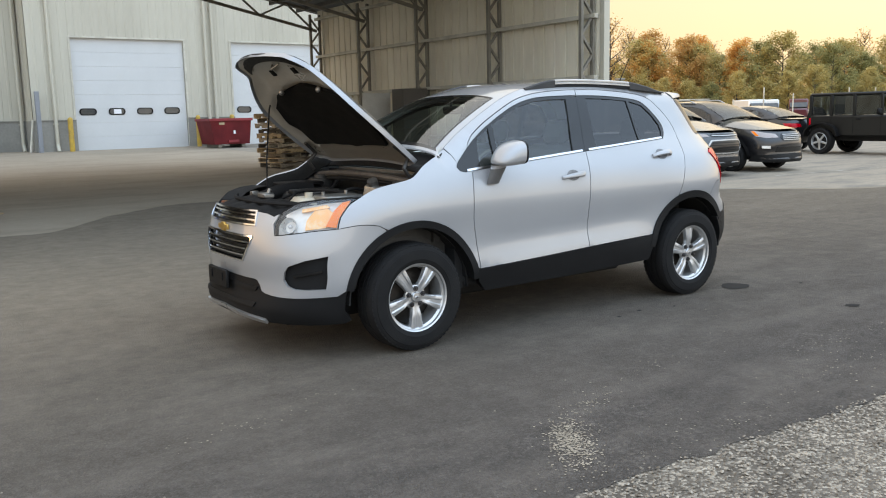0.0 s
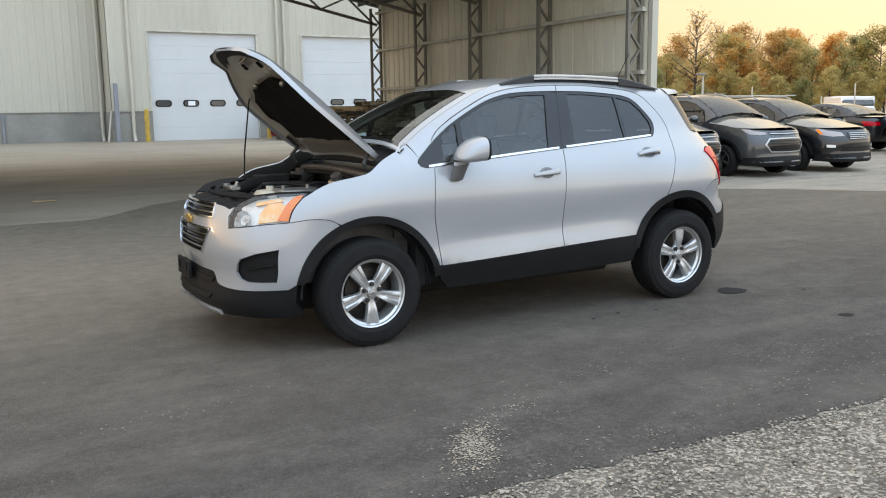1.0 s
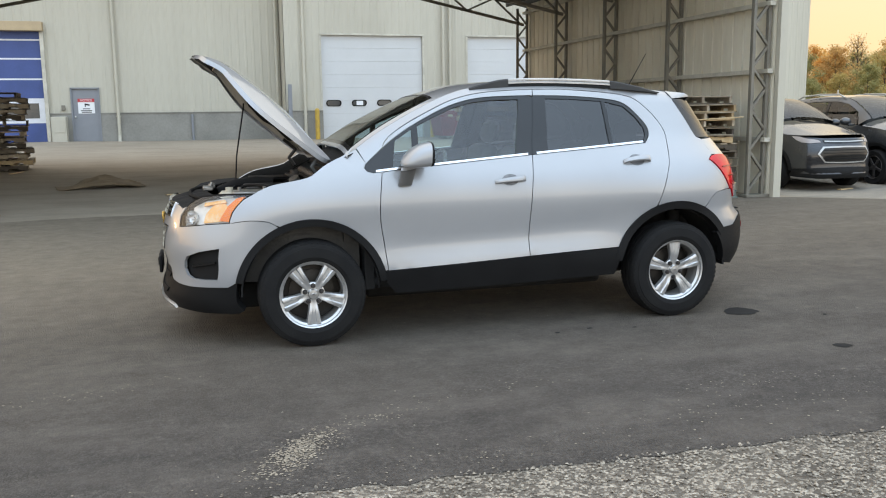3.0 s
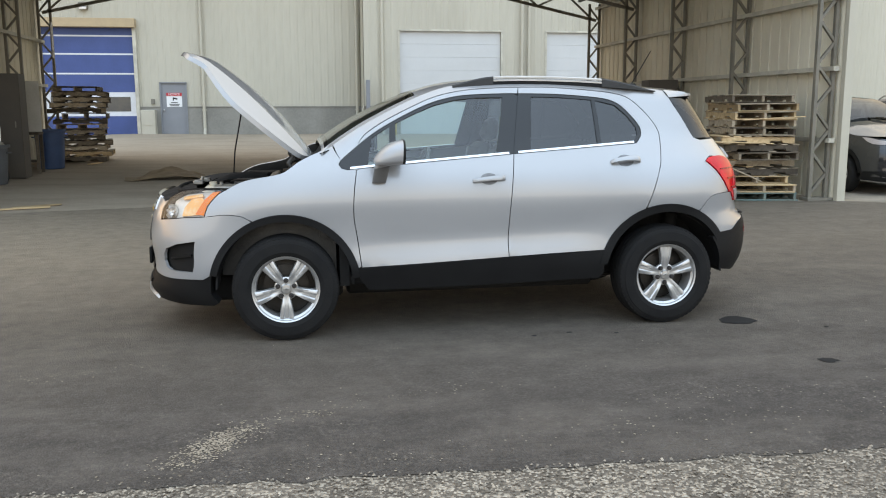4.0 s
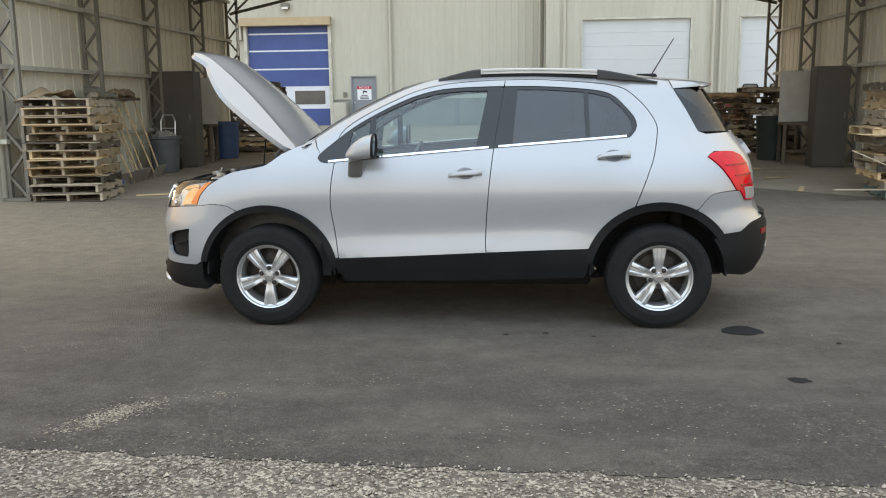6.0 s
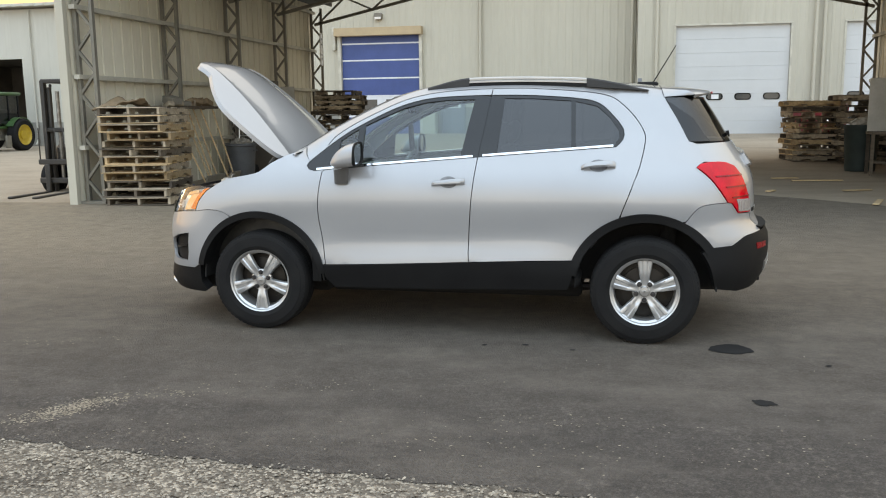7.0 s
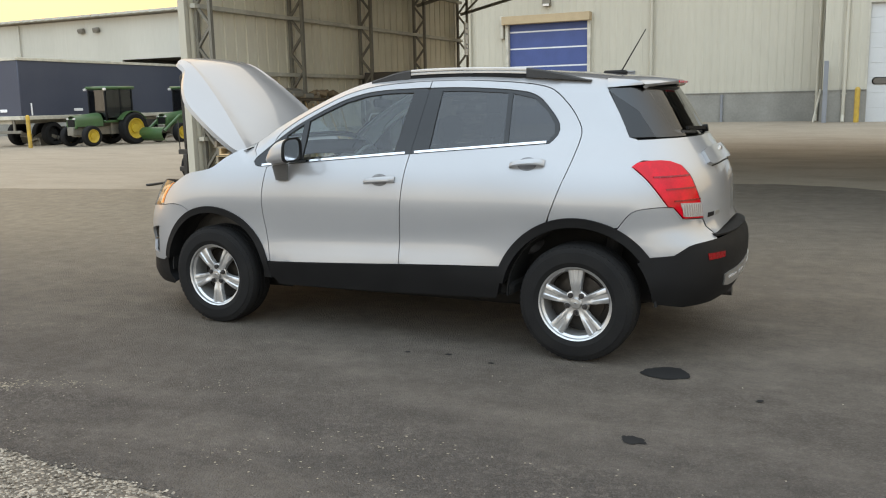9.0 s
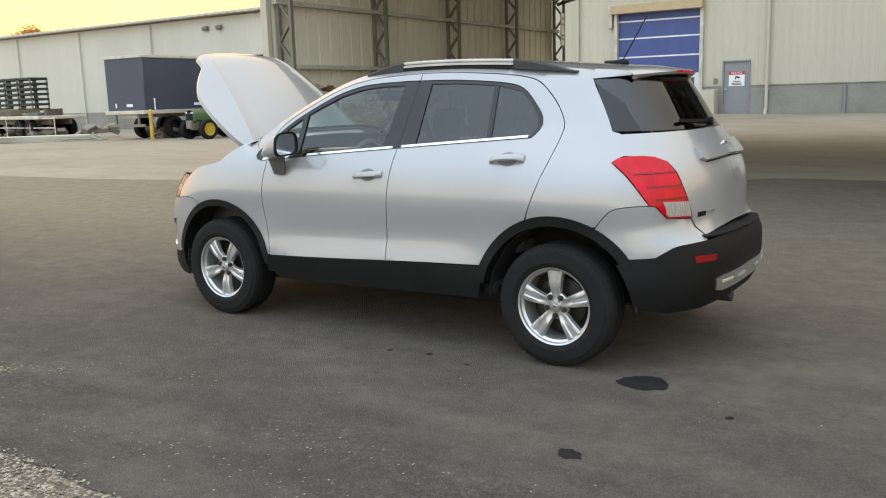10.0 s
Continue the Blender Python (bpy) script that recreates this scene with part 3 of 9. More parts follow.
GLASS_TOP_F = [(-0.792, 1.236), (-0.731, 1.281), (-0.623, 1.35), (-0.44, 1.443), (-0.293, 1.503), (-0.146, 1.539), (0, 1.553), (0.206, 1.559), (0.283, 1.559)]
GLASS_TOP_R = [(0.288, 1.559), (0.555, 1.554), (0.852, 1.53), (0.979, 1.496), (1.066, 1.418), (1.129, 1.334), (1.126, 1.273), (1.085, 1.228)]
TRIANGLE = [(-0.792, 1.236), (-0.913, 1.139), (-0.926, 1.115), (-0.908, 1.092), (-0.872, 1.083)]
SEAM_F = [(-1.475, 0.765), (-1.53, 0.80), (-1.64, 0.812), (-1.766, 0.797)]
LAMP_BACK = [(-1.766, 0.797), (-1.742, 0.865), (-1.675, 0.94), (-1.635, 0.962)]
SEAM_R = [(1.514, 0.775), (1.586, 0.86), (1.675, 0.882), (1.762, 0.886)]
TAIL_LOW = [(1.571, 1.103), (1.65, 1.036), (1.715, 0.957), (1.762, 0.886)]


def cut(path, zmax=9, zmin=-9):
    return [p for p in path if zmin <= p[1] <= zmax]


def part_of(curve, x0, x1):
    return [p for p in spline(curve) if x0 - 1e-6 <= p[0] <= x1 + 1e-6]


def build_car():
    car = thing("car", "silver compact SUV with raised hood on dark asphalt", "car", pose(0, 0, 0.006))
    for sg, side in ((1, "near"), (-1, "far")):
        fn, fl = skin(sg), sg < 0

        def lay(name, loops, material, off=0.0, flange=0.02, gap=GAP, step=0.05, label="", parent=None):
            loops = [true_shrink(fn, lp, gap if i == 0 else -gap) for i, lp in enumerate(loops)] if gap else loops
            return part(name, panel(loops, fn, step, flange, off, fl), material, parent or car, label, smooth=name == "rear_window" or material not in (M["pane"], M["privacy"]))

        belt_f = part_of(BELT, -0.812, 0.2195)
        belt_r = [(0.2197, 1.16806)] + part_of(BELT, 0.23, 1.1)
        cut_low = [p for p in spline(DOOR_CUT) if p[1] < 1.087]
        b_low = [(0.2185, 1.1645)] + [p for p in spline(B_CUT) if p[1] < 1.16]
        b_high = [p for p in spline(B_CUT) if p[1] > 1.56]
        # flank panels
        fender = SS(FENDER_TOP) + [S(-0.938, 1.187), S(-0.908, 1.139)] + [S(*p) for p in spline(TRIANGLE[1:])] + [S(*p) for p in belt_f[:1]] \
            + [S(*p) for p in cut_low] + [S(*p) for p in arch(HUB_F, 0.475, 15, 114)] + SS(SEAM_F)[1:] + SS(LAMP_BACK)[1:-1]
        lay("front_fender", [fender], M["silver"])
        rocker_line = [(-0.797, 0.459), (-0.3, 0.478), (0.170, 0.499)]
        door = [S(*p) for p in belt_f] + [S(*p) for p in b_low] + [S(*p) for p in spline(rocker_line)[::-1][1:]] + [S(*p) for p in cut_low[::-1]]
        door_f = lay("front_door", [door], M["silver"])
        frame_f = [S(*p) for p in spline(DOOR_TOP)] + [S(*p) for p in b_high[1:]] + [S(*p) for p in spline(GLASS_TOP_F)[::-1]]
        lay("door_frame", [frame_f], M["silver"], parent=door_f)
        rocker_r = [(0.170, 0.499), (0.5, 0.513), (0.854, 0.524)]
        door_r_loop = [S(*p) for p in belt_r] + [S(*p) for p in spline(GLASS_TOP_R)[::-1]] + [S(*p) for p in b_high[::-1]] + [S(*p) for p in spline(REAR_TOP)[1:]] \
            + [S(*p) for p in arch(HUB_R, 0.487, 110, 156)] + [S(*p) for p in spline(rocker_r)[::-1][1:]] + [S(*p) for p in b_low[::-1]]
        door_r = lay("rear_door", [door_r_loop], M["silver"])
        roof_line = [(x, lerp_table(ROOF, x) - 0.001) for x in np.linspace(-0.955, 1.36, 70)]
        quarter = [S(*p) for p in roof_line] + [S(1.378, 1.535), S(1.393, 1.505)] + SS([(1.393, 1.505), (1.464, 1.384), (1.528, 1.26)])[1:] + [S(1.575, 1.245), S(1.60, 1.20), S(1.62, 1.135)] \
            + SS([(1.63, 1.124), (1.59, 1.118), (1.571, 1.103)])[1:] + SS(TAIL_LOW)[1:] + SS(SEAM_R)[::-1][1:] + [S(*p) for p in arch(HUB_R, 0.487, 64, 109)] \
            + SS(REAR_TOP)[::-1][1:] + SS(DOOR_TOP)[::-1][1:] + [S(-0.792, 1.238)] + SS(TRIANGLE[:2])[1:] + [S(-0.938, 1.187)]
        lay("quarter_panel", [quarter], M["silver"])
        # black window surrounds, panes
        dlo_f = [S(*p) for p in spline(TRIANGLE)] + [S(*p) for p in spline(BELT) if p[0] < 0.2195][1:] + [S(*p) for p in spline(B_CUT) if 1.17 < p[1] < 1.557][::-1] + SS(GLASS_TOP_F)[::-1][1:-1]
        main = dense([S(-0.559, 1.119), S(0.101, 1.168), S(0.177, 1.535), S(0, 1.533), S(-0.146, 1.519), S(-0.293, 1.483), S(-0.44, 1.422), S(-0.549, 1.371)])
        quart = dense([S(-0.741, 1.109), S(-0.605, 1.116), S(-0.59, 1.351), S(-0.706, 1.28)])
        lay("window_trim", [dlo_f, main, quart], M["gloss_black"], off=-0.004, gap=0.001, parent=door_f)
        lay("window", [shrink(main, -0.006)], M["pane"], off=-0.012, flange=0, gap=0, parent=door_f, label="clear side window")
        lay("quarter_window", [shrink(quart, -0.006)], M["pane"], off=-0.012, flange=0, gap=0, parent=door_f)
        dlo_r = [S(*p) for p in belt_r] + [S(*p) for p in spline(GLASS_TOP_R)[::-1][1:]] + [S(*p) for p in spline(B_CUT) if 1.172 < p[1] < 1.557]
        rmain = dense([S(0.339, 1.189), S(0.808, 1.222), S(0.798, 1.518), S(0.555, 1.535), S(0.374, 1.539)])
        rq = dense([S(0.838, 1.224), S(1.075, 1.241), S(1.105, 1.283), S(1.1, 1.334), S(1.045, 1.411), S(0.964, 1.482), S(0.828, 1.514)])
        lay("window_trim", [dlo_r, rmain, rq], M["gloss_black"], off=-0.004, gap=0.001, parent=door_r)
        lay("window", [shrink(rmain, -0.006)], M["privacy"], off=-0.010, flange=0, gap=0, parent=door_r, label="dark privacy window")
        lay("quarter_window", [shrink(rq, -0.006)], M["privacy"], off=-0.010, flange=0, gap=0, parent=door_r, label="dark privacy window")
        for dr, lo, hi in ((door_f, -0.86, 0.214), (door_r, 0.2235, 1.075)):
            bl = part_of(BELT, lo, hi)
            strip = [S(*p) for p in bl] + [S(p[0], p[1] + 0.013) for p in bl[::-1]]
            lay("belt_moulding", [strip], M["chrome"], off=0.006, flange=0.012, gap=0, parent=dr, label="bright chrome belt moulding")
        # door handles with their cups
        for dr, x0, x1, z0, z1 in ((door_f, -0.07, 0.145, 0.998, 1.016), (door_r, 0.875, 1.085, 1.103, 1.119)):
            bm = bmesh.new()
            n = 14
            rows = []
            for k in range(n + 1):
                t = k / n
                x, z = x0 + (x1 - x0) * t, z0 + (z1 - z0) * t
                bow = 0.034 * math.sin(math.pi * min(1, max(0, t)))**0.45 + 0.002
                h = 0.012 + 0.006 * t
                c = fn(x, z, bow)
                rows.append([bm.verts.new(fn(x, z + h * math.cos(a), bow + 0.010 * math.sin(a))) for a in np.linspace(0, 2 * math.pi, 9)[:-1]])
            for p, q in zip(rows, rows[1:]):
                for k in range(8):
                    bm.faces.new((p[k], p[(k + 1) % 8], q[(k + 1) % 8], q[k]))
            bm.faces.new(rows[0]), bm.faces.new(rows[-1][::-1])
            hd = part("door_handle", bm, M["silver"], dr)
            xc, zc = x0 + (x1 - x0) * 0.50, (z0 + z1) / 2
            cup = [(xc + 0.058 * math.cos(a), zc + 0.004 + 0.037 * math.sin(a)) for a in np.linspace(0, 2 * math.pi, 25)[:-1]]
            # a darker disc on the skin paints the shade of the hollow
            lay("handle_cup", [cup], M["silver_shade"], off=0.0015, flange=0.004, gap=0, parent=dr, label="handle recess with its shade painted darker")
        # cladding
        for hub, a0, a1, r0, r1 in ((HUB_F, 8, 168, 0.434, 0.478), (HUB_R, 31, 168, 0.438, 0.491)):
            ring = [S(*p) for p in arch(hub, r1, a0, a1, 40)] + [S(*p) for p in arch(hub, r0, a1, a0, 40)]
            lay("wheel_arch_trim", [ring], M["clad"], off=0.010, flange=0.09, gap=0, label="black plastic arch trim")
        sill = [S(*p) for p in spline([(-0.81, 0.457), (0.170, 0.497), (0.854, 0.522)])] + [S(0.808, 0.35), S(0.798, 0.335), S(0, 0.315), S(-0.746, 0.308), S(-0.807, 0.38)]
        lay("sill_trim", [dense(sill)], M["clad"], off=0.008, flange=0.06, gap=0, label="black plastic sill trim")
        # nose
        lamp_low = [FY(0.523, 0.762), FY(0.62, 0.775), FY(0.69, 0.788), S(-1.766, 0.797)]
        lamp_in = [FY(0.673, 0.966), FY(0.57, 0.948), FY(0.515, 0.902), FY(0.503, 0.83)]
        low_edge = [(0.0, 0.497), (0.274, 0.495), (0.393, 0.488), (0.43, 0.43), (0.499, 0.408), (0.631, 0.396), (0.768, 0.400)]
        fog = dense([FY(0.58, 0.504), FY(0.59, 0.55), FY(0.611, 0.584), FY(0.68, 0.618), FY(0.75, 0.642), FY(0.744, 0.447), FY(0.68, 0.447), FY(0.634, 0.451), FY(0.60, 0.468)])
        fascia = [FY(0, 0.812), FY(0.2, 0.812), FY(0.372, 0.812), FY(0.345, 0.895), FY(0.42, 0.888), FY(0.476, 0.872), FY(0.503, 0.885), FY(0.494, 0.83)] + lamp_low \
            + SS(SEAM_F)[::-1][1:] + [S(*p) for p in arch(HUB_F, 0.47, 116, 168)] + [FY(*p) for p in spline(low_edge)[::-1]] + [FY(0, 0.595), FY(0.276, 0.595), FY(0.372, 0.755), FY(0, 0.755)]
        bump_f = lay("front_bumper", [dense(fascia), fog], M["silver"], gap=0.0015)
        lay("fog_pocket", [shrink(fog, -0.004)], M["clad"], off=-0.03, flange=0, gap=0, parent=bump_f, label="black fog lamp blank")
        lay("fog_fin", [dense([FY(0.625, 0.515), FY(0.735, 0.545), FY(0.735, 0.558), FY(0.625, 0.528)])], M["gloss_black"], off=-0.014, flange=0.02, gap=0, parent=bump_f)
        lower = [FY(*p) for p in spline(low_edge)] + [S(*p) for p in arch(HUB_F, 0.47, 168, 184, 6)] + [S(-1.70, 0.245), FY(0.75, 0.225), FY(0.65, 0.222), FY(0.47, 0.235), FY(0, 0.245)]
        lay("lower_valance", [dense(lower)], M["clad"], off=-0.004, flange=0.06, gap=0, label="black plastic lower bumper")
        lip = [(0.0, 0.300), (0.261, 0.283), (0.42, 0.266), (0.46, 0.258)]
        lay("lip_strip", [[FY(*p) for p in spline(lip)] + [FY(p[0], p[1] - 0.022) for p in spline(lip)[::-1]]], M["satin"], off=0.010, flange=0.03, gap=0, label="bright lower lip strip")
        for z0 in (0.335, 0.43):
            lay("lower_bar", [dense([FY(0, z0), FY(0.38, z0 - 0.005), FY(0.40, z0 + 0.022), FY(0, z0 + 0.026)])], M["clad"], off=0.004, flange=0.03, gap=0)
        # grilles with their bars
        for lo, w0, hi, w1, bars in ((0.819, 0.367, 0.895, 0.335, (0.842, 0.872)), (0.602, 0.276, 0.748, 0.362, (0.628, 0.668, 0.708))):
            gl = dense([FY(0, lo), FY(w0, lo), FY(w1, hi), FY(0, hi)])
            lay("grille", [gl], M["gloss_black"], off=-0.03, flange=0, gap=0, label="black mesh grille")
            for z in bars:
                t = (z - lo) / (hi - lo)
                w = w0 + (w1 - w0) * t - 0.012
                lay("grille_bar", [dense([FY(0, z), FY(w, z), FY(w + 0.004, z + 0.009), FY(0, z + 0.009)])], M["chrome"], off=0.0, flange=0.03, gap=0)
                lay("grille_mesh", [dense([FY(0, z - 0.018), FY(w, z - 0.018), FY(w, z - 0.012), FY(0, z - 0.012)])], M["clad"], off=-0.014, flange=0.014, gap=0)
            rim = dense([FY(0, lo - 0.006), FY(w0 + 0.006, lo - 0.006), FY(w1 + 0.008, hi + 0.006), FY(0, hi + 0.006)], 0.03)
            lay("grille_frame", [rim, dense([FY(0.0, lo + 0.003), FY(w0 - 0.003, lo + 0.003), FY(w1 - 0.004, hi - 0.003), FY(0.0, hi - 0.003)])], M["chrome"], off=0.006, flange=0.03, gap=0)
        # head lamp: reflector bowl, signal, clear cover
        lamp = lamp_low + SS(LAMP_BACK)[1:] + [S(-1.666, 0.968)] + lamp_in
        lampd = dense(lamp, 0.02)
        hl = lay("head_lamp", [lampd], M["lamp_inner"], off=-0.045, flange=0, gap=0, step=0.03, label="clear headlight with amber signal")
        lay("lamp_rim", [lampd, true_shrink(fn, lampd, 0.004)], M["clad"], off=0.0005, flange=0.012, gap=0, parent=hl)
        lay("lamp_back", [lampd], M["clad"], off=-0.060, flange=0, gap=0, parent=hl, step=0.04)
        # black housing on top of the lamp, as seen from behind
        top_edge = [S(-1.635, 0.962), S(-1.666, 0.968), FY(0.673, 0.966), FY(0.57, 0.948), FY(0.515, 0.902)]
        bm = bmesh.new()
        sheet(bm, lambda k, t: fn(*top_edge[k], -0.004) + Vector((0.11 * t, -0.05 * t * sg * -1, 0.004 - 0.01 * t)), range(5), np.linspace(0, 1, 3), 0.006)
        part("lamp_housing", bm, M["clad"], hl)
        sig = dense([S(-1.668, 0.962), S(-1.715, 0.952), S(-1.770, 0.905), S(-1.828, 0.815), S(-1.772, 0.806), S(-1.752, 0.86), S(-1.69, 0.935)], 0.02)
        lay("turn_signal", [sig], M["amber"], off=-0.010, flange=0.03, gap=0, parent=hl, step=0.03, label="amber turn signal")
        # two warm patches paint the amber glow and its reflection inside the lamp
        warm = dense([S(-1.82, 0.812), S(-1.775, 0.90), S(-1.80, 0.93), S(-1.86, 0.92), S(-1.915, 0.86), S(-1.935, 0.80)], 0.02)
        lay("signal_bowl", [warm], M["lamp_warm"], off=-0.030, flange=0.02, gap=0, parent=hl, step=0.03, label="reflector bowl with a painted amber glow")
        peach = dense([FY(0.59, 0.925), FY(0.68, 0.948), FY(0.70, 0.93), FY(0.60, 0.905)], 0.02)
        lay("upper_reflector", [peach], M["lamp_warm"], off=-0.025, flange=0.012, gap=0, parent=hl, step=0.03)
        # low beam bowl with its bulb
        for yb, zb, rb_, mb in ((0.575, 0.825, 0.048, "satin"),):
            c = fn(*FY(yb, zb), -0.012)
            axis = (fn(*FY(yb, zb), 0.1) - fn(*FY(yb, zb))).normalized()
            bm = bmesh.new()
            bmesh.ops.create_uvsphere(bm, u_segments=24, v_segments=14, radius=rb_, matrix=Matrix.Translation(c))
            bmesh.ops.delete(bm, geom=[v for v in bm.verts if (v.co - c).dot(axis) > 0.01], context="VERTS")
            bowl = part("reflector_bowl", bm, M[mb], hl)
            bm = bmesh.new()
            bmesh.ops.create_uvsphere(bm, u_segments=12, v_segments=8, radius=0.013, matrix=Matrix.Translation(c - axis * 0.02))
            part("bulb", bm, M["white_lens"], bowl)
        lay("lamp_cover", [true_shrink(fn, lampd, 0.004)], M["lens"], off=0.002, flange=0, gap=0, parent=hl, step=0.04)
        # tail lamp
        inner_edge = [(0.70, 1.124), (0.651, 1.119), (0.612, 1.100), (0.597, 1.05), (0.589, 0.985), (0.566, 0.90), (0.541, 0.812)]
        low_tail = [RY(0.669, 0.818), RY(0.715, 0.882)]
        tail = SS([(1.567, 1.102), (1.592, 1.122), (1.645, 1.131)]) + [RY(*p) for p in spline([(0.672, 1.132), (0.640, 1.126), (0.609, 1.104), *inner_edge[3:]], 0.03)] + low_tail + SS(TAIL_LOW)[::-1][:-1]
        td = dense(tail, 0.02)
        tl = lay("tail_lamp", [td], M["red_lens"], off=0.008, flange=0.03, gap=0.002, step=0.03, label="red tail light with clear lower section")
        lay("reverse_lamp", [dense([RY(0.688, 0.904), RY(0.562, 0.898), RY(0.547, 0.822), RY(0.665, 0.828)], 0.02)], M["reverse"], off=0.011, flange=0.006, gap=0, parent=tl, step=0.03, label="clear reverse lamp")
        for k in range(9):
            y = 0.562 + 0.0135 * k
            lay("lens_flute", [[RY(y, 0.832), RY(y + 0.004, 0.832), RY(y + 0.010, 0.893), RY(y + 0.006, 0.893)]], M["satin"], off=0.0125, flange=0.003, gap=0, parent=tl, step=0.03)
        for z, a, b in ((0.912, 0.712, 0.57), (0.975, 0.73, 0.59), (1.04, 0.745, 0.60)):
            lay("lamp_rib", [dense([RY(a, z), RY(b, z + 0.004), RY(b, z + 0.012), RY(a, z + 0.008)], 0.02)], M["red_inner"], off=0.013, flange=0.008, gap=0, parent=tl, step=0.03)
        # tail
        tb = [RY(*p) for p in spline([(0, 0.708), (0.208, 0.704), (0.40, 0.698), (0.509, 0.691), (0.62, 0.682), (0.682, 0.668), (0.737, 0.621)], 0.03)] + [S(1.70, 0.614), S(1.668, 0.611)]
        rb = SS(SEAM_R)[:-1] + [RY(0.731, 0.884), RY(0.715, 0.882), RY(0.669, 0.818), RY(0.541, 0.806), RY(0.515, 0.76), RY(0.495, 0.72), RY(0.50, 0.694)] + [p for p in tb if p[0] < RY(0.502, 0.69)[0]] + [S(*p) for p in arch(HUB_R, 0.487, 36, 62)]
        lay("rear_bumper", [dense(rb)], M["silver"], gap=0.0015)
        blk = tb + [S(*p) for p in arch(HUB_R, 0.42, 36, 4, 8)] + [S(1.72, 0.35), RY(0.656, 0.325), RY(0.478, 0.329), RY(0.35, 0.35), RY(0, 0.36)]
        lay("bumper_cladding", [dense(blk)], M["clad"], off=0.006, flange=0.05, gap=0, label="black plastic rear bumper")
        bm = bmesh.new()
        sheet(bm, lambda y, t: fn(*RY(y, 0.69), 0.004) + Vector((-0.11 * t, 0, 0.014 + 0.014 * t)), np.linspace(0, 0.51, 12), np.linspace(0, 1, 4), 0.01)
        part("bumper_step", bm, M["clad"], car, "black plastic loading step")
        lay("skid_plate", [dense([RY(0, 0.51), RY(0.40, 0.497), RY(0.464, 0.485), RY(0.45, 0.425), RY(0.39, 0.415), RY(0, 0.425)])], M["satin"], off=0.014, flange=0.02, gap=0, label="silver skid plate")
        for y in (0.12, 0.30):
            lay("skid_slot", [dense([RY(y, 0.462), RY(y + 0.11, 0.459), RY(y + 0.11, 0.471), RY(y, 0.474)])], M["white_lens"], off=0.017, flange=0.004, gap=0)
        lay("reflector", [dense([RY(0.60, 0.622), RY(0.468, 0.619), RY(0.472, 0.588), RY(0.595, 0.584)], 0.02)], M["red_inner"], off=0.009, flange=0.006, gap=0, label="red bumper reflector")
        gate_low = [S(1.575, 1.243), RY(0.55, 1.247), RY(0.3, 1.25), RY(0, 1.252), RY(0, 0.745), RY(0.3, 0.737), RY(0.486, 0.717), RY(0.505, 0.76), RY(0.531, 0.806)] + [RY(y - 0.010, z) for y, z in spline(inner_edge, 0.03)[::-1] if y < 0.64] + [RY(0.653, 1.127), RY(0.70, 1.133), S(1.615, 1.135)]
        gate = lay("tailgate", [dense(gate_low)], M["silver"], gap=0.002)
        wrap = dense([S(1.398, 1.505), S(1.385, 1.526), S(1.40, 1.532), S(1.43, 1.534), RY(0.55, 1.53), RY(0.548, 1.40), RY(0.575, 1.256), S(1.531, 1.256)])
        lay("rear_pillar_trim", [wrap], M["gloss_black"], off=-0.001, flange=0.01, gap=0.001, parent=gate)
        lay("rear_window", [dense([RY(0.55, 1.53), RY(0, 1.535), RY(0, 1.256), RY(0.575, 1.256), RY(0.548, 1.40)])], M["privacy"], off=-0.003, flange=0, gap=0, parent=gate, label="dark rear window")
        lay("plate_trim", [dense([RY(0, 1.178), RY(0.30, 1.172), RY(0.375, 1.158), RY(0.395, 1.10), RY(0.37, 1.088), RY(0, 1.10)])], M["silver"], off=0.022, flange=0.03, gap=0, parent=gate)
        lay("plate_recess", [dense([RY(0, 1.082), RY(0.30, 1.078), RY(0.27, 0.92), RY(0, 0.915)])], M["silver"], off=-0.016, flange=-0.016, gap=0, parent=gate)
        lay("recess_edge", [dense([RY(0, 1.096), RY(0.345, 1.086), RY(0.35, 1.080), RY(0, 1.088)])], M["clad"], off=0.003, flange=0.004, gap=0, parent=gate)
        if sg > 0:
            for y0, y1, z0, z1 in ((0.49, 0.425, 0.808, 0.834), (0.41, 0.34, 0.815, 0.836)):
                lay("model_badge", [[RY(y0, z0), RY(y1, z0 + 0.003), RY(y1, z1), RY(y0, z1)]], M["clad"] if y0 > 0.45 else M["satin"], off=0.003, flange=0.003, gap=0, parent=gate, step=0.03)
        # lining behind the panels
        bm = bmesh.new()
        sheet(bm, lambda u, v: fn(u, v, -0.045), np.linspace(-0.80, 0.80, 14), np.linspace(0.52, 1.08, 8), 0.01)
        part("door_lining", bm, M["trim"], car)
        # wheel housings
        for hub in (HUB_F, HUB_R):
            bm = bmesh.new()
            sheet(bm, lambda a, y: Vector((hub + 0.43 * math.cos(a), sg * y, HUB_Z + 0.43 * math.sin(a))), np.linspace(0.0, math.pi, 24), (-0.77, -0.45), 0.01)
            bm.faces.new([bm.verts.new((hub + 0.43 * math.cos(a), -0.46 * sg, HUB_Z + 0.43 * math.sin(a))) for a in np.linspace(0.0, math.pi, 24)])
            part("wheel_housing", bm, M["liner"], car)
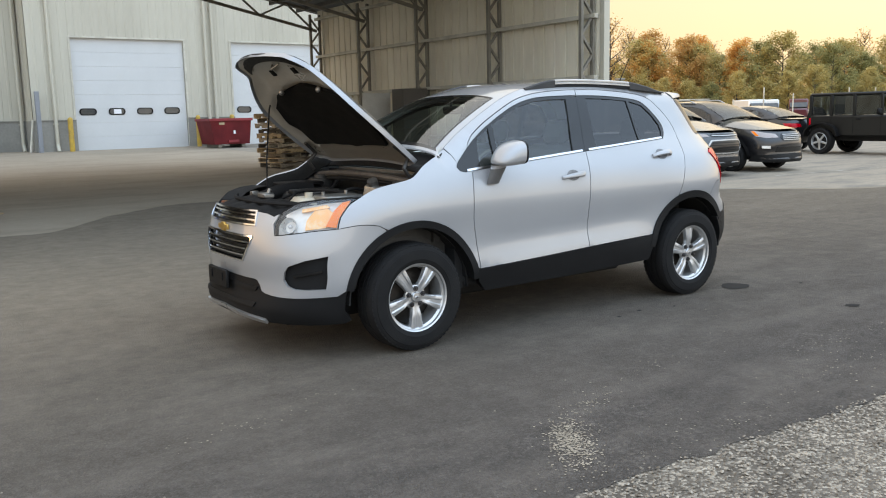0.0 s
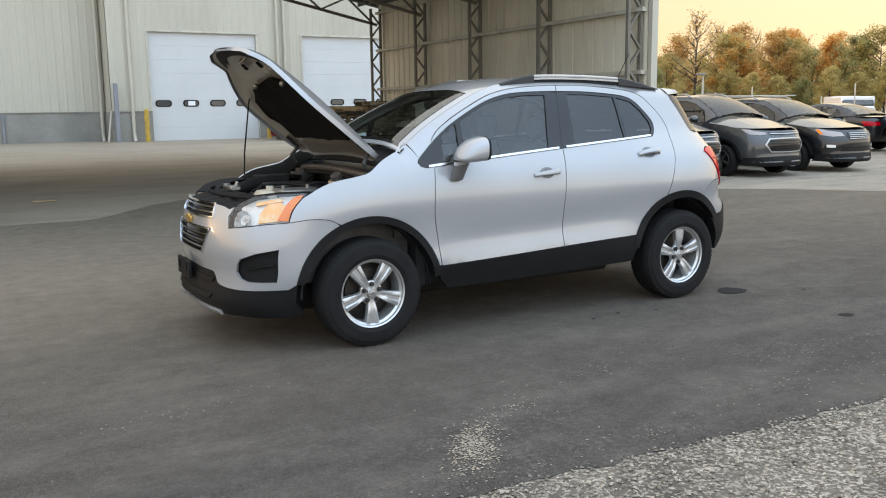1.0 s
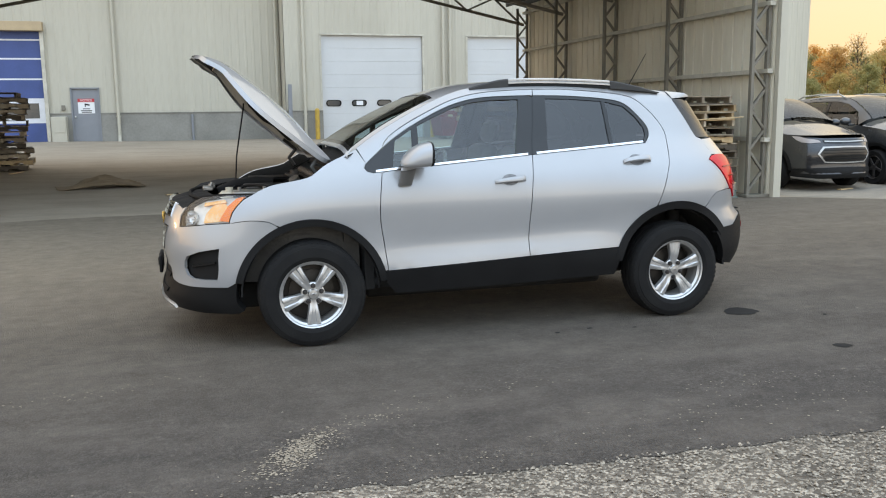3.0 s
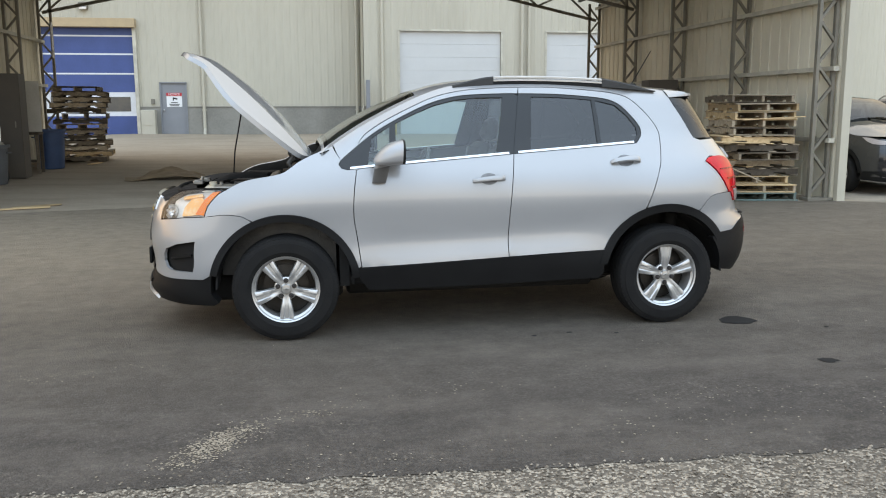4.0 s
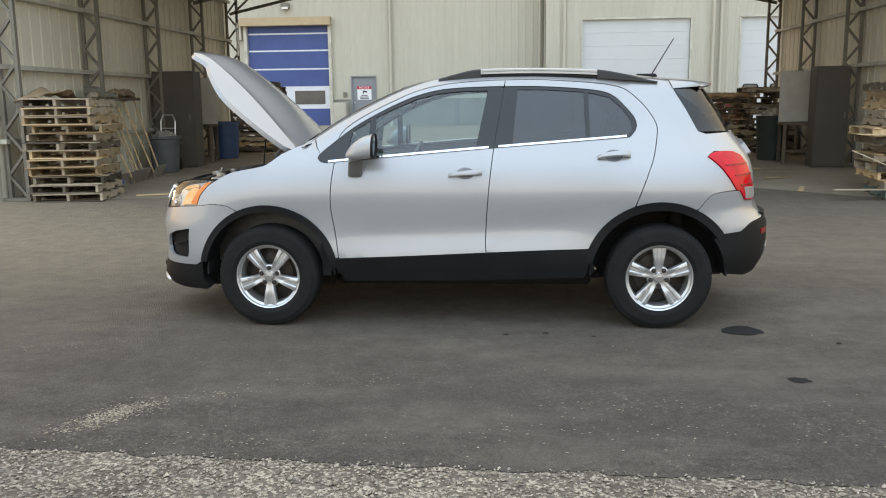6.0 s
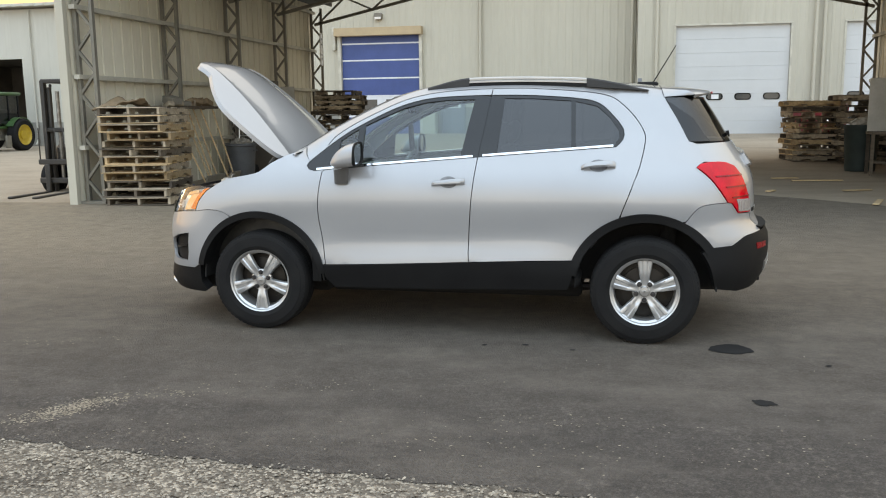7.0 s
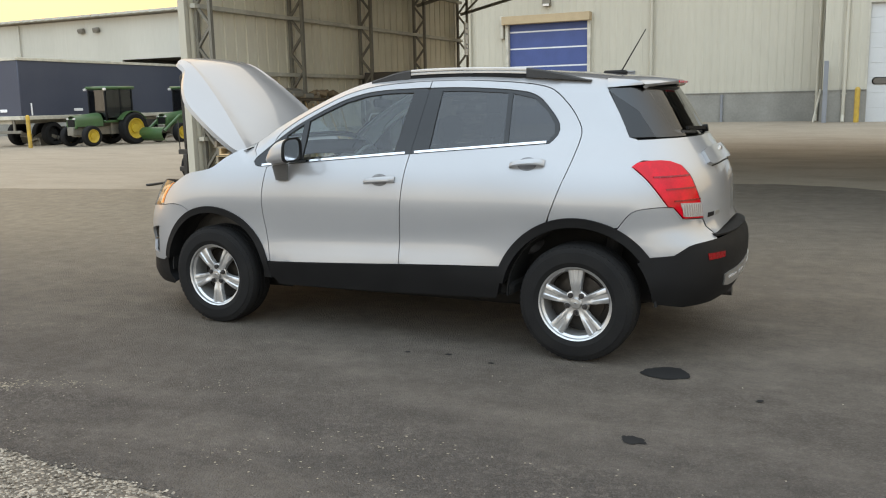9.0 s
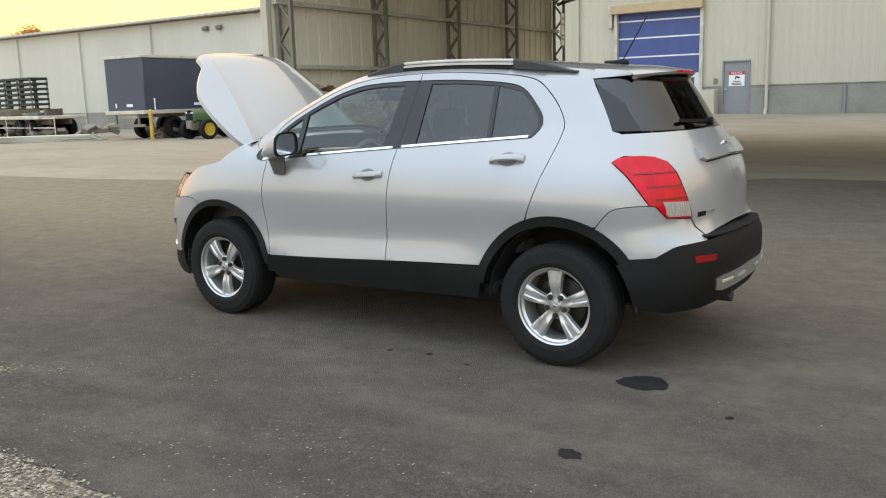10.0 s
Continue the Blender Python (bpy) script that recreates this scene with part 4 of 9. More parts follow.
        # mirror: domed shell, black bezel, glass, foot painted darker below for its shade
        def shell_ring(t, grow=1.0, n=24):
            """Outline of the shell at t: 0 at its raked leading face, 1 at the glass."""
            k = (1 - (1 - t) ** 3.6) ** 0.5 * grow
            xc, zc = -0.712 + 0.185 * t, 1.160 + 0.028 * t ** 0.8
            out = []
            for a in np.linspace(0, 2 * math.pi, n + 1)[:-1]:
                ca_, sa_ = math.cos(a), math.sin(a)
                yy = 0.104 * math.copysign(abs(ca_) ** 0.6, ca_)
                zz = math.copysign(abs(sa_) ** 0.6, sa_) * (0.086 if sa_ > 0 else 0.064)
                out.append(Vector((xc + 0.050 * (zz / 0.086) * (1 - t) * k, sg * -(0.905 + 0.012 * t + yy * k), zc + zz * k - 0.05 * (yy * k))))
            return out
        bm = bmesh.new()
        rings = [[bm.verts.new(p) for p in shell_ring(t)] for t in (0.004, 0.03, 0.09, 0.18, 0.3, 0.45, 0.62, 0.8, 0.93)]
        for p, q in zip(rings, rings[1:]):
            for k in range(24):
                bm.faces.new((p[k], p[(k + 1) % 24], q[(k + 1) % 24], q[k]))
        bm.faces.new(rings[0])
        mir = part("wing_mirror", bm, M["silver"], car)
        bm = bmesh.new()
        rings = [[bm.verts.new(p) for p in shell_ring(t, g)] for t, g in ((0.90, 0.985), (0.93, 1.012), (1.0, 1.0), (1.0, 0.88), (0.95, 0.86))]
        for p, q in zip(rings, rings[1:]):
            for k in range(24):
                bm.faces.new((p[k], p[(k + 1) % 24], q[(k + 1) % 24], q[k]))
        part("bezel", bm, M["clad"], mir, "black mirror bezel")
        bm = bmesh.new()
        bm.faces.new([bm.verts.new(p) for p in shell_ring(0.955, 0.87)])
        part("mirror_glass", bm, M["chrome"], mir)

        def foot(t, a):
            return Vector((-0.655 - 0.022 * t + (0.052 - 0.008 * t) * math.cos(a), sg * (-0.885 + 0.045 * t + (0.060 - 0.03 * t) * math.sin(a)), 1.128 - 0.128 * t + 0.012 * math.cos(a) * (1 - t)))
        for nm, m_, t0, t1 in (("mirror_foot", "foot_shade", 0.22, 1.0), ("foot_collar", "silver", 0.0, 0.20)):
            bm = bmesh.new()
            sheet(bm, foot, np.linspace(t0, t1, 5), np.linspace(0, 2 * math.pi, 17))
            part(nm, bm, M[m_], mir)
        # roof rail
        bm = bmesh.new()

        def rail(x0, x1, low, high, w, n=16):
            """A bar along the roof's edge between two heights over the roof, given by functions of x."""
            rows = []
            for x in np.linspace(x0, x1, n + 1):
                z, lo, hi = lerp_table(ROOF, x), low(x), high(x)
                mid_z = hi - min(0.008, (hi - lo) * 0.4)
                rows.append([bm.verts.new((x, sg * -(0.528 + w * cx), z + h)) for cx, h in ((-1, lo), (1, lo), (1, mid_z), (0.6, hi), (-0.6, hi), (-1, mid_z))])
            for p, q in zip(rows, rows[1:]):
                for k in range(6):
                    bm.faces.new((p[k], p[(k + 1) % 6], q[(k + 1) % 6], q[k]))
            bm.faces.new(rows[0]), bm.faces.new(rows[-1][::-1])

        def foot_top(x):
            return 0.035 * smooth(-0.20, 0.13, x) if x < 0.3 else 0.038 * (1 - smooth(0.84, 1.29, x)) - 0.012 * smooth(1.1, 1.29, x)
        rail(0.13, 0.89, lambda x: 0.002, lambda x: 0.018, 0.017)
        rail(0.13, 0.89, lambda x: 0.021, lambda x: 0.036, 0.015)
        rr = part("roof_rail", bm, M["rail"], car, "silver roof rail with black feet")
        bm = bmesh.new()
        rail(-0.15, 0.128, lambda x: -0.02, foot_top, 0.019)
        part("rail_foot", bm, M["rail_black"], rr)
        bm = bmesh.new()
        rail(0.892, 1.28, lambda x: -0.02, foot_top, 0.019)
        part("rail_foot", bm, M["rail_black"], rr)
        bm = bmesh.new()
        rail(0.128, 0.892, lambda x: -0.02, lambda x: 0.003, 0.012)
        part("rail_base", bm, M["clad"], rr)

    # roof, windshield
    def cap(x, yy, off=0.0):
        v = yy / 0.6
        zr = lerp_table(ROOF, x)
        w = half_width(min(x, 1.5), zr - 0.001)
        c = 0.034 + 0.022 * (1 - smooth(-0.95, -0.1, x))
        bow = 2 + 2.2 * (1 - smooth(-0.5, -0.2, x))
        return Vector((x, v * w, zr + c * (1 - abs(v) ** bow) + off))
    part("windshield", panel([dense([(-1.03, -0.58), (-0.405, -0.565), (-0.392, -0.3), (-0.385, 0), (-0.392, 0.3), (-0.405, 0.565), (-1.03, 0.58)])], cap, 0.06, 0, -0.002), M["windshield"], car, "sloping clear windshield")
    seal_out = dense([(-1.01, -0.552), (-0.400, -0.54), (-0.388, 0), (-0.400, 0.54), (-1.01, 0.552)])
    seal_in = dense([(-0.985, -0.538), (-0.412, -0.528), (-0.400, 0), (-0.412, 0.528), (-0.985, 0.538)])
    part("windshield_seal", panel([seal_out, seal_in], cap, 0.06, 0.004, 0.001), M["gloss_black"], car, "black windshield seal")
    fr = dense([(-1.03, -0.6), (-0.382, -0.6), (-0.372, 0), (-0.382, 0.6), (-1.03, 0.6)])
    part("windshield_pillar", panel([fr, seal_out], cap, 0.06, 0.01, 0.0), M["silver"], car)
    part("roof", panel([dense([(-0.381, -0.6), (-0.371, 0), (-0.381, 0.6), (1.357, 0.6), (1.357, -0.6)])], cap, 0.07, 0.01, 0.0), M["silver"], car)
    # spoiler
    bm = bmesh.new()
    ys = np.linspace(-1, 1, 25)

    def spoil(k, v):
        w = (0.482, 0.478, 0.466, 0.463, 0.462, 0.464, 0.47)[k]
        xt = 1.70 - 0.13 * abs(v) ** 3
        pts = ((1.362, cap(1.362, 0.6 * v).z), (1.52, cap(1.50, 0.6 * v).z + 0.004), (xt - 0.015, 1.578 - 0.02 * v * v), (xt, 1.566 - 0.02 * v * v), (xt - 0.012, 1.552 - 0.02 * v * v), (1.57, 1.535 - 0.012 * v * v), (1.50, 1.525))
        return Vector((pts[k][0], v * w, pts[k][1]))
    sheet(bm, spoil, range(7), ys)
    spoiler = part("spoiler", bm, M["silver"], car, "silver roof spoiler over the rear window")
    for sg in (1, -1):
        bm = bmesh.new()
        tip = Vector((1.562, -sg * 0.464, 1.546))

        def side_pt(t, h):
            top = spoil(0, -sg).lerp(spoil(1, -sg), t / 0.8) if t < 0.8 else spoil(1, -sg).lerp(spoil(2, -sg), (t - 0.8) / 0.2)
            low = skin(sg)(*S(1.376, 1.531), 0.002).lerp(tip, t)
            p = top.lerp(low, h)
            p.y -= sg * 0.013 * math.sin(math.pi * h) * (1 - t)
            return p
        sheet(bm, side_pt, np.linspace(0, 1, 12), np.linspace(0, 1, 7), 0.004)
        part("spoiler_side", bm, M["silver"], spoiler)
    bm = bmesh.new()
    sk = skin(1)

    def header(v, t):
        a, q = Vector((1.39, v * 0.468, 1.566)), sk(*RY(0.55 * abs(v), 1.53), -0.008)
        return a.lerp(Vector((q.x, -q.y if v > 0 else q.y, q.z)), t)
    sheet(bm, header, np.linspace(-1, 1, 17), np.linspace(0, 1, 4), 0.006)
    part("gate_header", bm, M["gloss_black"], car)
    bm = bmesh.new()
    for y in np.linspace(-0.12, 0.12, 5):
        box(bm, (1.703, y, 1.562), (0.006, 0.05, 0.012))
    part("brake_light", bm, M["red_lens"], car)
    # wiper, aerial, badge, exhaust, gate emblem
    bm = bmesh.new()
    beam(bm, (1.832, 0.05, 1.285), (1.79, -0.36, 1.30), 0.012, 0.018)
    rod(bm, (1.815, 0.05, 1.28), (1.845, 0.05, 1.285), 0.022, 12)
    part("rear_wiper", bm, M["clad"], car)
    bm = bmesh.new()
    rod(bm, (1.31, 0.0, 1.615), (1.47, 0.0, 1.885), 0.0045, 6, 0.003)
    box(bm, (1.285, 0, 1.628), (0.15, 0.05, 0.032), None, 0.012)
    part("aerial", bm, M["clad"], car)
    fnc = skin(1)
    for end, zz, s in ((FY, 0.784, -1), (RY, 1.15, 1)):
        bm = bmesh.new()
        x = fnc(*end(0, zz)).x + s * (0.014 if s > 0 else 0.008)
        box(bm, (x, 0, zz), (0.014, 0.155, 0.032), None, 0.004)
        box(bm, (x, 0, zz), (0.016, 0.06, 0.056), None, 0.004)
        part("badge", bm, M["gold"] if s < 0 else M["satin"], car, "metal maker's badge")
    bm = bmesh.new()
    rod(bm, (1.78, -0.20, 0.315), (2.0, -0.19, 0.338), 0.026, 14)
    rod(bm, (1.97, -0.19, 0.338), (2.045, -0.19, 0.338), 0.034, 16)
    tube(bm, [(-0.4, -0.1, 0.22), (0.5, -0.3, 0.22), (1.0, -0.26, 0.25), (1.78, -0.20, 0.315)], 0.03, 8)
    part("exhaust_pipe", bm, M["alloy_dark"], car)
    bm = bmesh.new()
    box(bm, (-2.205, 0.05, 0.462), (0.022, 0.31, 0.115), None, 0.006)
    for y in (-0.04, 0.14):
        box(bm, (-2.219, y, 0.475), (0.008, 0.02, 0.05))
    part("plate_holder", bm, M["clad"], car, "empty black number plate holder")
    # underbody, interior
    bm = bmesh.new()
    box(bm, (0, 0, 0.30), (1.75, 0.95, 0.18), None, 0.02)
    box(bm, (0, 0, 0.37), (1.75, 1.5, 0.08), None, 0.02)
    box(bm, (1.35, 0, 0.38), (0.85, 0.9, 0.20), None, 0.02)
    box(bm, (-1.45, 0, 0.29), (1.1, 0.95, 0.18), None, 0.02)
    box(bm, (-0.9, 0, 0.7), (0.06, 1.5, 0.75))
    part("underbody", bm, M["liner"], car)
    for hub in (HUB_F, HUB_R):
        bm = bmesh.new()
        rod(bm, (hub, -0.75, HUB_Z), (hub, 0.75, HUB_Z), 0.035, 10)
        part("axle", bm, M["alloy_dark"], car)
        for s in (-1, 1):
            bm = bmesh.new()
            rod(bm, (hub + 0.1, s * 0.55, 0.3), (hub + 0.16, s * 0.52, 0.72), 0.05, 10)
            part("shock_absorber", bm, M["liner"], car)
    bm = bmesh.new()
    sheet(bm, lambda u, v: Vector((-0.98 + 0.55 * u, 1.36 * (v - 0.5), 1.075 - 0.05 * u - 0.12 * max(0, u - 0.8) * 4 + (0.05 * math.exp(-((v - 0.24) / 0.12) ** 2)) * u)), np.linspace(0, 1, 12), np.linspace(0, 1, 24), 0.02)
    box(bm, (-0.47, 0, 0.78), (0.10, 1.34, 0.40), None, 0.03)
    box(bm, (-0.25, 0, 0.60), (0.5, 0.22, 0.25), None, 0.03)
    part("dashboard", bm, M["dash"], car, "dark grey dashboard")
    bm = bmesh.new()
    ring = [Vector((-0.36 + 0.07 * math.sin(a), -0.37 + 0.185 * math.cos(a), 1.02 + 0.17 * math.sin(a))) for a in np.linspace(0, 2 * math.pi, 25)]
    tube(bm, ring, 0.014, 7)
    for a in (0, math.pi, -math.pi / 2):
        beam(bm, (-0.37, -0.37, 1.02), (-0.36 + 0.07 * math.sin(a), -0.37 + 0.18 * math.cos(a), 1.02 + 0.17 * math.sin(a)), 0.03, 0.02)
    rod(bm, (-0.36, -0.37, 1.02), (-0.52, -0.37, 0.96), 0.05, 12)
    part("steering_wheel", bm, M["trim"], car)

    def seat(x, y, w, lean):
        bm = bmesh.new()
        box(bm, (x, y, 0.62), (0.5, w, 0.16), pose(0, 0, 0, 0, -6), 0.04)
        box(bm, (x + 0.28, y, 0.93), (0.14, w * 0.96, 0.56), pose(0, 0, 0, 0, lean), 0.05)
        for yy in ((y,) if w < 0.7 else (y - 0.38, y + 0.38)):
            box(bm, (x + 0.39, yy, 1.30), (0.09, 0.25, 0.17), pose(0, 0, 0, 0, lean), 0.035)
            for d in (-0.05, 0.05):
                rod(bm, (x + 0.365, yy + d, 1.16), (x + 0.385, yy + d, 1.24), 0.008, 6)
        bmesh.ops.subdivide_edges(bm, edges=[e for e in bm.edges if e.calc_length() > 0.2], cuts=1)
        part("seat", bm, M["seat"], car, "dark cloth car seat")
    seat(-0.08, -0.36, 0.50, 14), seat(-0.08, 0.36, 0.50, 14), seat(0.72, 0, 1.25, 18)
    bm = bmesh.new()
    box(bm, (-0.38, 0, 1.475), (0.03, 0.24, 0.06), pose(0, 0, 0, 0, -12), 0.012)
    rod(bm, (-0.40, 0, 1.50), (-0.38, 0, 1.58), 0.01, 6)
    part("rear_view_mirror", bm, M["clad"], car)
    bm = bmesh.new()
    sheet(bm, lambda x, y: cap(x, y, -0.035), np.linspace(-0.36, 1.36, 18), np.linspace(-0.58, 0.58, 9))
    part("headliner", bm, M["tank"], car, "pale headliner")
    bm = bmesh.new()
    box(bm, (1.5, 0, 0.78), (0.55, 1.2, 0.05))
    part("cargo_floor", bm, M["trim"], car)
    return car


def build_wheel(car, hub, sg):
    """Tyre, five-spoke alloy rim, nuts, cap, brake disc."""
    wheel = new("wheel")
    wheel.parent = car
    wheel["label"] = "five-spoke alloy wheel with black tyre"
    wheel.matrix_local = pose(hub, -0.745 * sg, HUB_Z, 90 * sg, 0, 0)
    if sg < 0:
        wheel.matrix_local = pose(hub, 0.745, HUB_Z, -90, 0, 0)
    R = 0.338
    spin = math.pi / 2 if hub > 0 else -math.pi / 2
    bm = bmesh.new()
    lathe(bm, [(0.208, -0.095), (0.225, -0.112), (0.27, -0.116), (0.305, -0.108), (0.327, -0.092), (0.335, -0.075), (R, -0.06), (R, -0.056), (R - 0.007, -0.055), (R - 0.007, -0.048), (R, -0.047),
               (R, -0.012), (R - 0.007, -0.011), (R - 0.007, -0.004), (R, -0.003), (R, 0.030), (R - 0.007, 0.031), (R - 0.007, 0.038), (R, 0.039), (R, 0.058), (0.335, 0.075), (0.327, 0.092), (0.318, 0.100), (0.305, 0.106),
               (0.302, 0.1065), (0.298, 0.1115), (0.27, 0.115), (0.240, 0.1155), (0.237, 0.113), (0.222, 0.110), (0.208, 0.098)], 72)
    tyre = part("tyre", bm, M["rubber"], wheel, "black tyre")
    for zz in (0.088, -0.088):
        bm = bmesh.new()
        for k in range(60):
            a = 2 * math.pi * k / 60
            box(bm, (0.3235 * math.cos(a), 0.3235 * math.sin(a), zz), (0.007, 0.019, 0.020), Matrix.Rotation(a, 4, "Z"))
        part("shoulder_tread", bm, M["rubber"], tyre)
    bm = bmesh.new()
    lathe(bm, [(0.208, -0.098), (0.213, -0.10), (0.213, -0.09), (0.19, -0.07), (0.182, 0.03), (0.19, 0.072), (0.203, 0.082), (0.205, 0.098), (0.2135, 0.103), (0.216, 0.098), (0.213, 0.088)], 64)
    part("rim", bm, M["alloy"], wheel, "bright alloy rim")
    bm = bmesh.new()
    lathe(bm, [(0.0, 0.0), (0.11, 0.0), (0.145, -0.008), (0.145, -0.03), (0.185, -0.04)], 40)
    part("brake_disc", bm, M["disc"], wheel)
    for k in range(5):
        a = spin + 2 * math.pi * k / 5
        bm = bmesh.new()
        rows = []
        for t in np.linspace(0, 1, 9):
            r = 0.03 + 0.163 * t
            w = 0.021 + 0.024 * t ** 1.1
            z = 0.070 + 0.016 * smooth(0.12, 0.55, t) - 0.004 * t
            groove = 0.006 * smooth(0.15, 0.5, t)
            rows.append([bm.verts.new((r, s * w, z + d)) for s, d in ((-1.12, -0.03), (-1, -0.004), (-0.86, 0.0), (-0.42, 0.0), (-0.25, -groove), (0.25, -groove), (0.42, 0.0), (0.86, 0.0), (1, -0.004), (1.12, -0.03))])
        for p, q in zip(rows, rows[1:]):
            for j in range(9):
                bm.faces.new((p[j], p[j + 1], q[j + 1], q[j]))
        bmesh.ops.rotate(bm, verts=bm.verts, cent=(0, 0, 0), matrix=Matrix.Rotation(a, 3, "Z"))
        part("spoke", bm, M["alloy"], wheel)
    bm = bmesh.new()
    lathe(bm, [(0.078, 0.05), (0.074, 0.064), (0.06, 0.069), (0.034, 0.070), (0.032, 0.080), (0.028, 0.084), (0.0, 0.086)], 32)
    part("hub_cap", bm, M["satin"], wheel)
    bm = bmesh.new()
    box(bm, (0, 0, 0.087), (0.034, 0.009, 0.004), None, 0.001)
    box(bm, (0, 0, 0.087), (0.013, 0.016, 0.004), None, 0.001)
    part("cap_badge", bm, M["satin"], wheel)
    for k in range(5):
        a = spin + 2 * math.pi * (k + 0.5) / 5
        bm = bmesh.new()
        rod(bm, (0.054 * math.cos(a), 0.054 * math.sin(a), 0.07), (0.054 * math.cos(a), 0.054 * math.sin(a), 0.090), 0.0095, 6, 0.008)
        rod(bm, (0.054 * math.cos(a), 0.054 * math.sin(a), 0.07), (0.054 * math.cos(a), 0.054 * math.sin(a), 0.0795), 0.0155, 14)
        part("wheel_nut", bm, M["alloy_dark"], wheel)
    return wheel


def build_hood(car):
    """The raised hood: skin, inner frame, pad, prop rod and hinges."""
    ang = radians(44)
    ca, sa = math.cos(ang), math.sin(ang)
    root = Vector((-1.10, 0, 1.135))
    L = 1.085

    def crease(t):
        """The stamped step along the hood: its outer and inner line at t."""
        yo = 0.615 - 0.27 * t
        return yo, yo - 0.085 * (1 - t) - 0.012

    def local(a, y, off=0.0):
        """a: metres from the hinge towards the nose; off: along the outer face."""
        t = a / L
        drop = 0.050 * t * t + 1.5 * max(0, t - 0.80) ** 2
        n = (0.055 + 0.040 * math.sin(math.pi * t)) * (1 - (y / 0.72) ** 2) - drop + off
        yo, yi = crease(t)
        n -= 0.22 * max(0, abs(y) - yo)
        n -= 0.016 * (1 - t * 0.8) * min(1, max(0, (yo - abs(y)) / (yo - yi)))
        n += 0.012 * smooth(yi, 0.1, abs(y)) * smooth(0.05, 0.3, t) * (1 - smooth(0.8, 1.0, t))
        return root + Vector((-ca, 0, sa)) * a + Vector((0, y, 0)) + Vector((sa, 0, ca)) * n
    half = [(0.0, 0.0), (0.0, 0.45), (0.02, 0.59), (0.065, 0.672), (0.2, 0.698), (0.4, 0.70), (0.58, 0.68), (0.70, 0.625), (0.80, 0.55), (0.87, 0.482), (0.90, 0.468), (0.97, 0.446), (1.015, 0.40), (1.06, 0.25), (1.088, 0.0)]
    sp = spline([(a, -y) for a, y in half], 0.03)
    outline = sp + [(a, -y) for a, y in sp[::-1][1:-1]]
    hood = part("hood", panel([outline], local, 0.05, 0.030, 0.0, False, [[(a, s_ * crease(a / L)[k]) for a in np.linspace(0.05, 0.985, 24)] for s_ in (-1, 1) for k in (0, 1)]), M["silver"], car, "raised silver hood")
    hood.data.set_sharp_from_angle(angle=radians(11))
    inn = [(0.02 + a * 0.972, y * 0.965) for a, y in outline]
    pad = dense([(0.20, -0.50), (0.42, -0.57), (0.58, -0.53), (0.68, -0.38), (0.73, 0), (0.68, 0.38), (0.58, 0.53), (0.42, 0.57), (0.20, 0.50), (0.15, 0)])

    def inner(a, y, off=0.0):
        # stamped ribs round the pad
        e = min(math.hypot(a - p[0], y - p[1]) for p in pad)
        return local(a, y, -0.022 - 0.018 * math.exp(-((e - 0.05) / 0.035) ** 2) - off)
    part("hood_frame", panel([inn], inner, 0.04, 0.0, 0.0, True), M["hood_under"], hood, "grey-brown inner hood frame")
    part("insulation_pad", panel([pad], lambda a, y, off=0.0: local(a, y, -0.052 - 0.008 * math.sin(a * 30) * math.sin(y * 26) * 0.4 - off), 0.04, 0.02, 0.0, True), M["pad"], hood, "black insulation pad")
    bm = bmesh.new()
    sheet(bm, lambda y, t: local(1.086 - 0.09 * t - 0.50 * y * y - 0.9 * y ** 4, y, -0.012 - 0.050 * t + 0.02 * t * t), np.linspace(-0.40, 0.40, 22), np.linspace(0, 1, 4), 0.006)
    part("front_seal", bm, M["clad"], hood, "black plastic seal at the hood's front edge")
    for sg in (-1, 1):
        bm = bmesh.new()
        box(bm, local(0.86, sg * 0.16, -0.040), (0.05, 0.05, 0.012), pose(0, 0, 0, 0, 44), 0.004)
        part("hood_bracket", bm, M["pad"], hood)
    bm = bmesh.new()
    for y in (-0.5, 0.5):
        p = local(0.70, y * 0.55, -0.06)
        bmesh.ops.create_uvsphere(bm, u_segments=10, v_segments=6, radius=0.02, matrix=Matrix.Translation(p))
    tube(bm, [local(0.93, -0.05, -0.03), local(0.93, 0.0, -0.075), local(0.93, 0.05, -0.03)], 0.006, 6)
    part("latch_striker", bm, M["bay_metal"], hood)
    bm = bmesh.new()
    tube(bm, [Vector((-1.66, 0.48, 0.97)), Vector((-1.645, 0.50, 1.15)), local(0.60, 0.57, -0.06), local(0.62, 0.55, -0.045)], 0.0055, 8)
    part("prop_rod", bm, M["clad"], hood, "thin black hood prop rod")
    for sg in (-1, 1):
        bm = bmesh.new()
        tube(bm, [Vector((-1.20, sg * 0.66, 1.06)), Vector((-1.24, sg * 0.665, 1.12)), local(0.10, sg * 0.64, -0.03), local(0.22, sg * 0.62, -0.04)], 0.013, 6)
        part("hood_hinge", bm, M["bay"], hood)


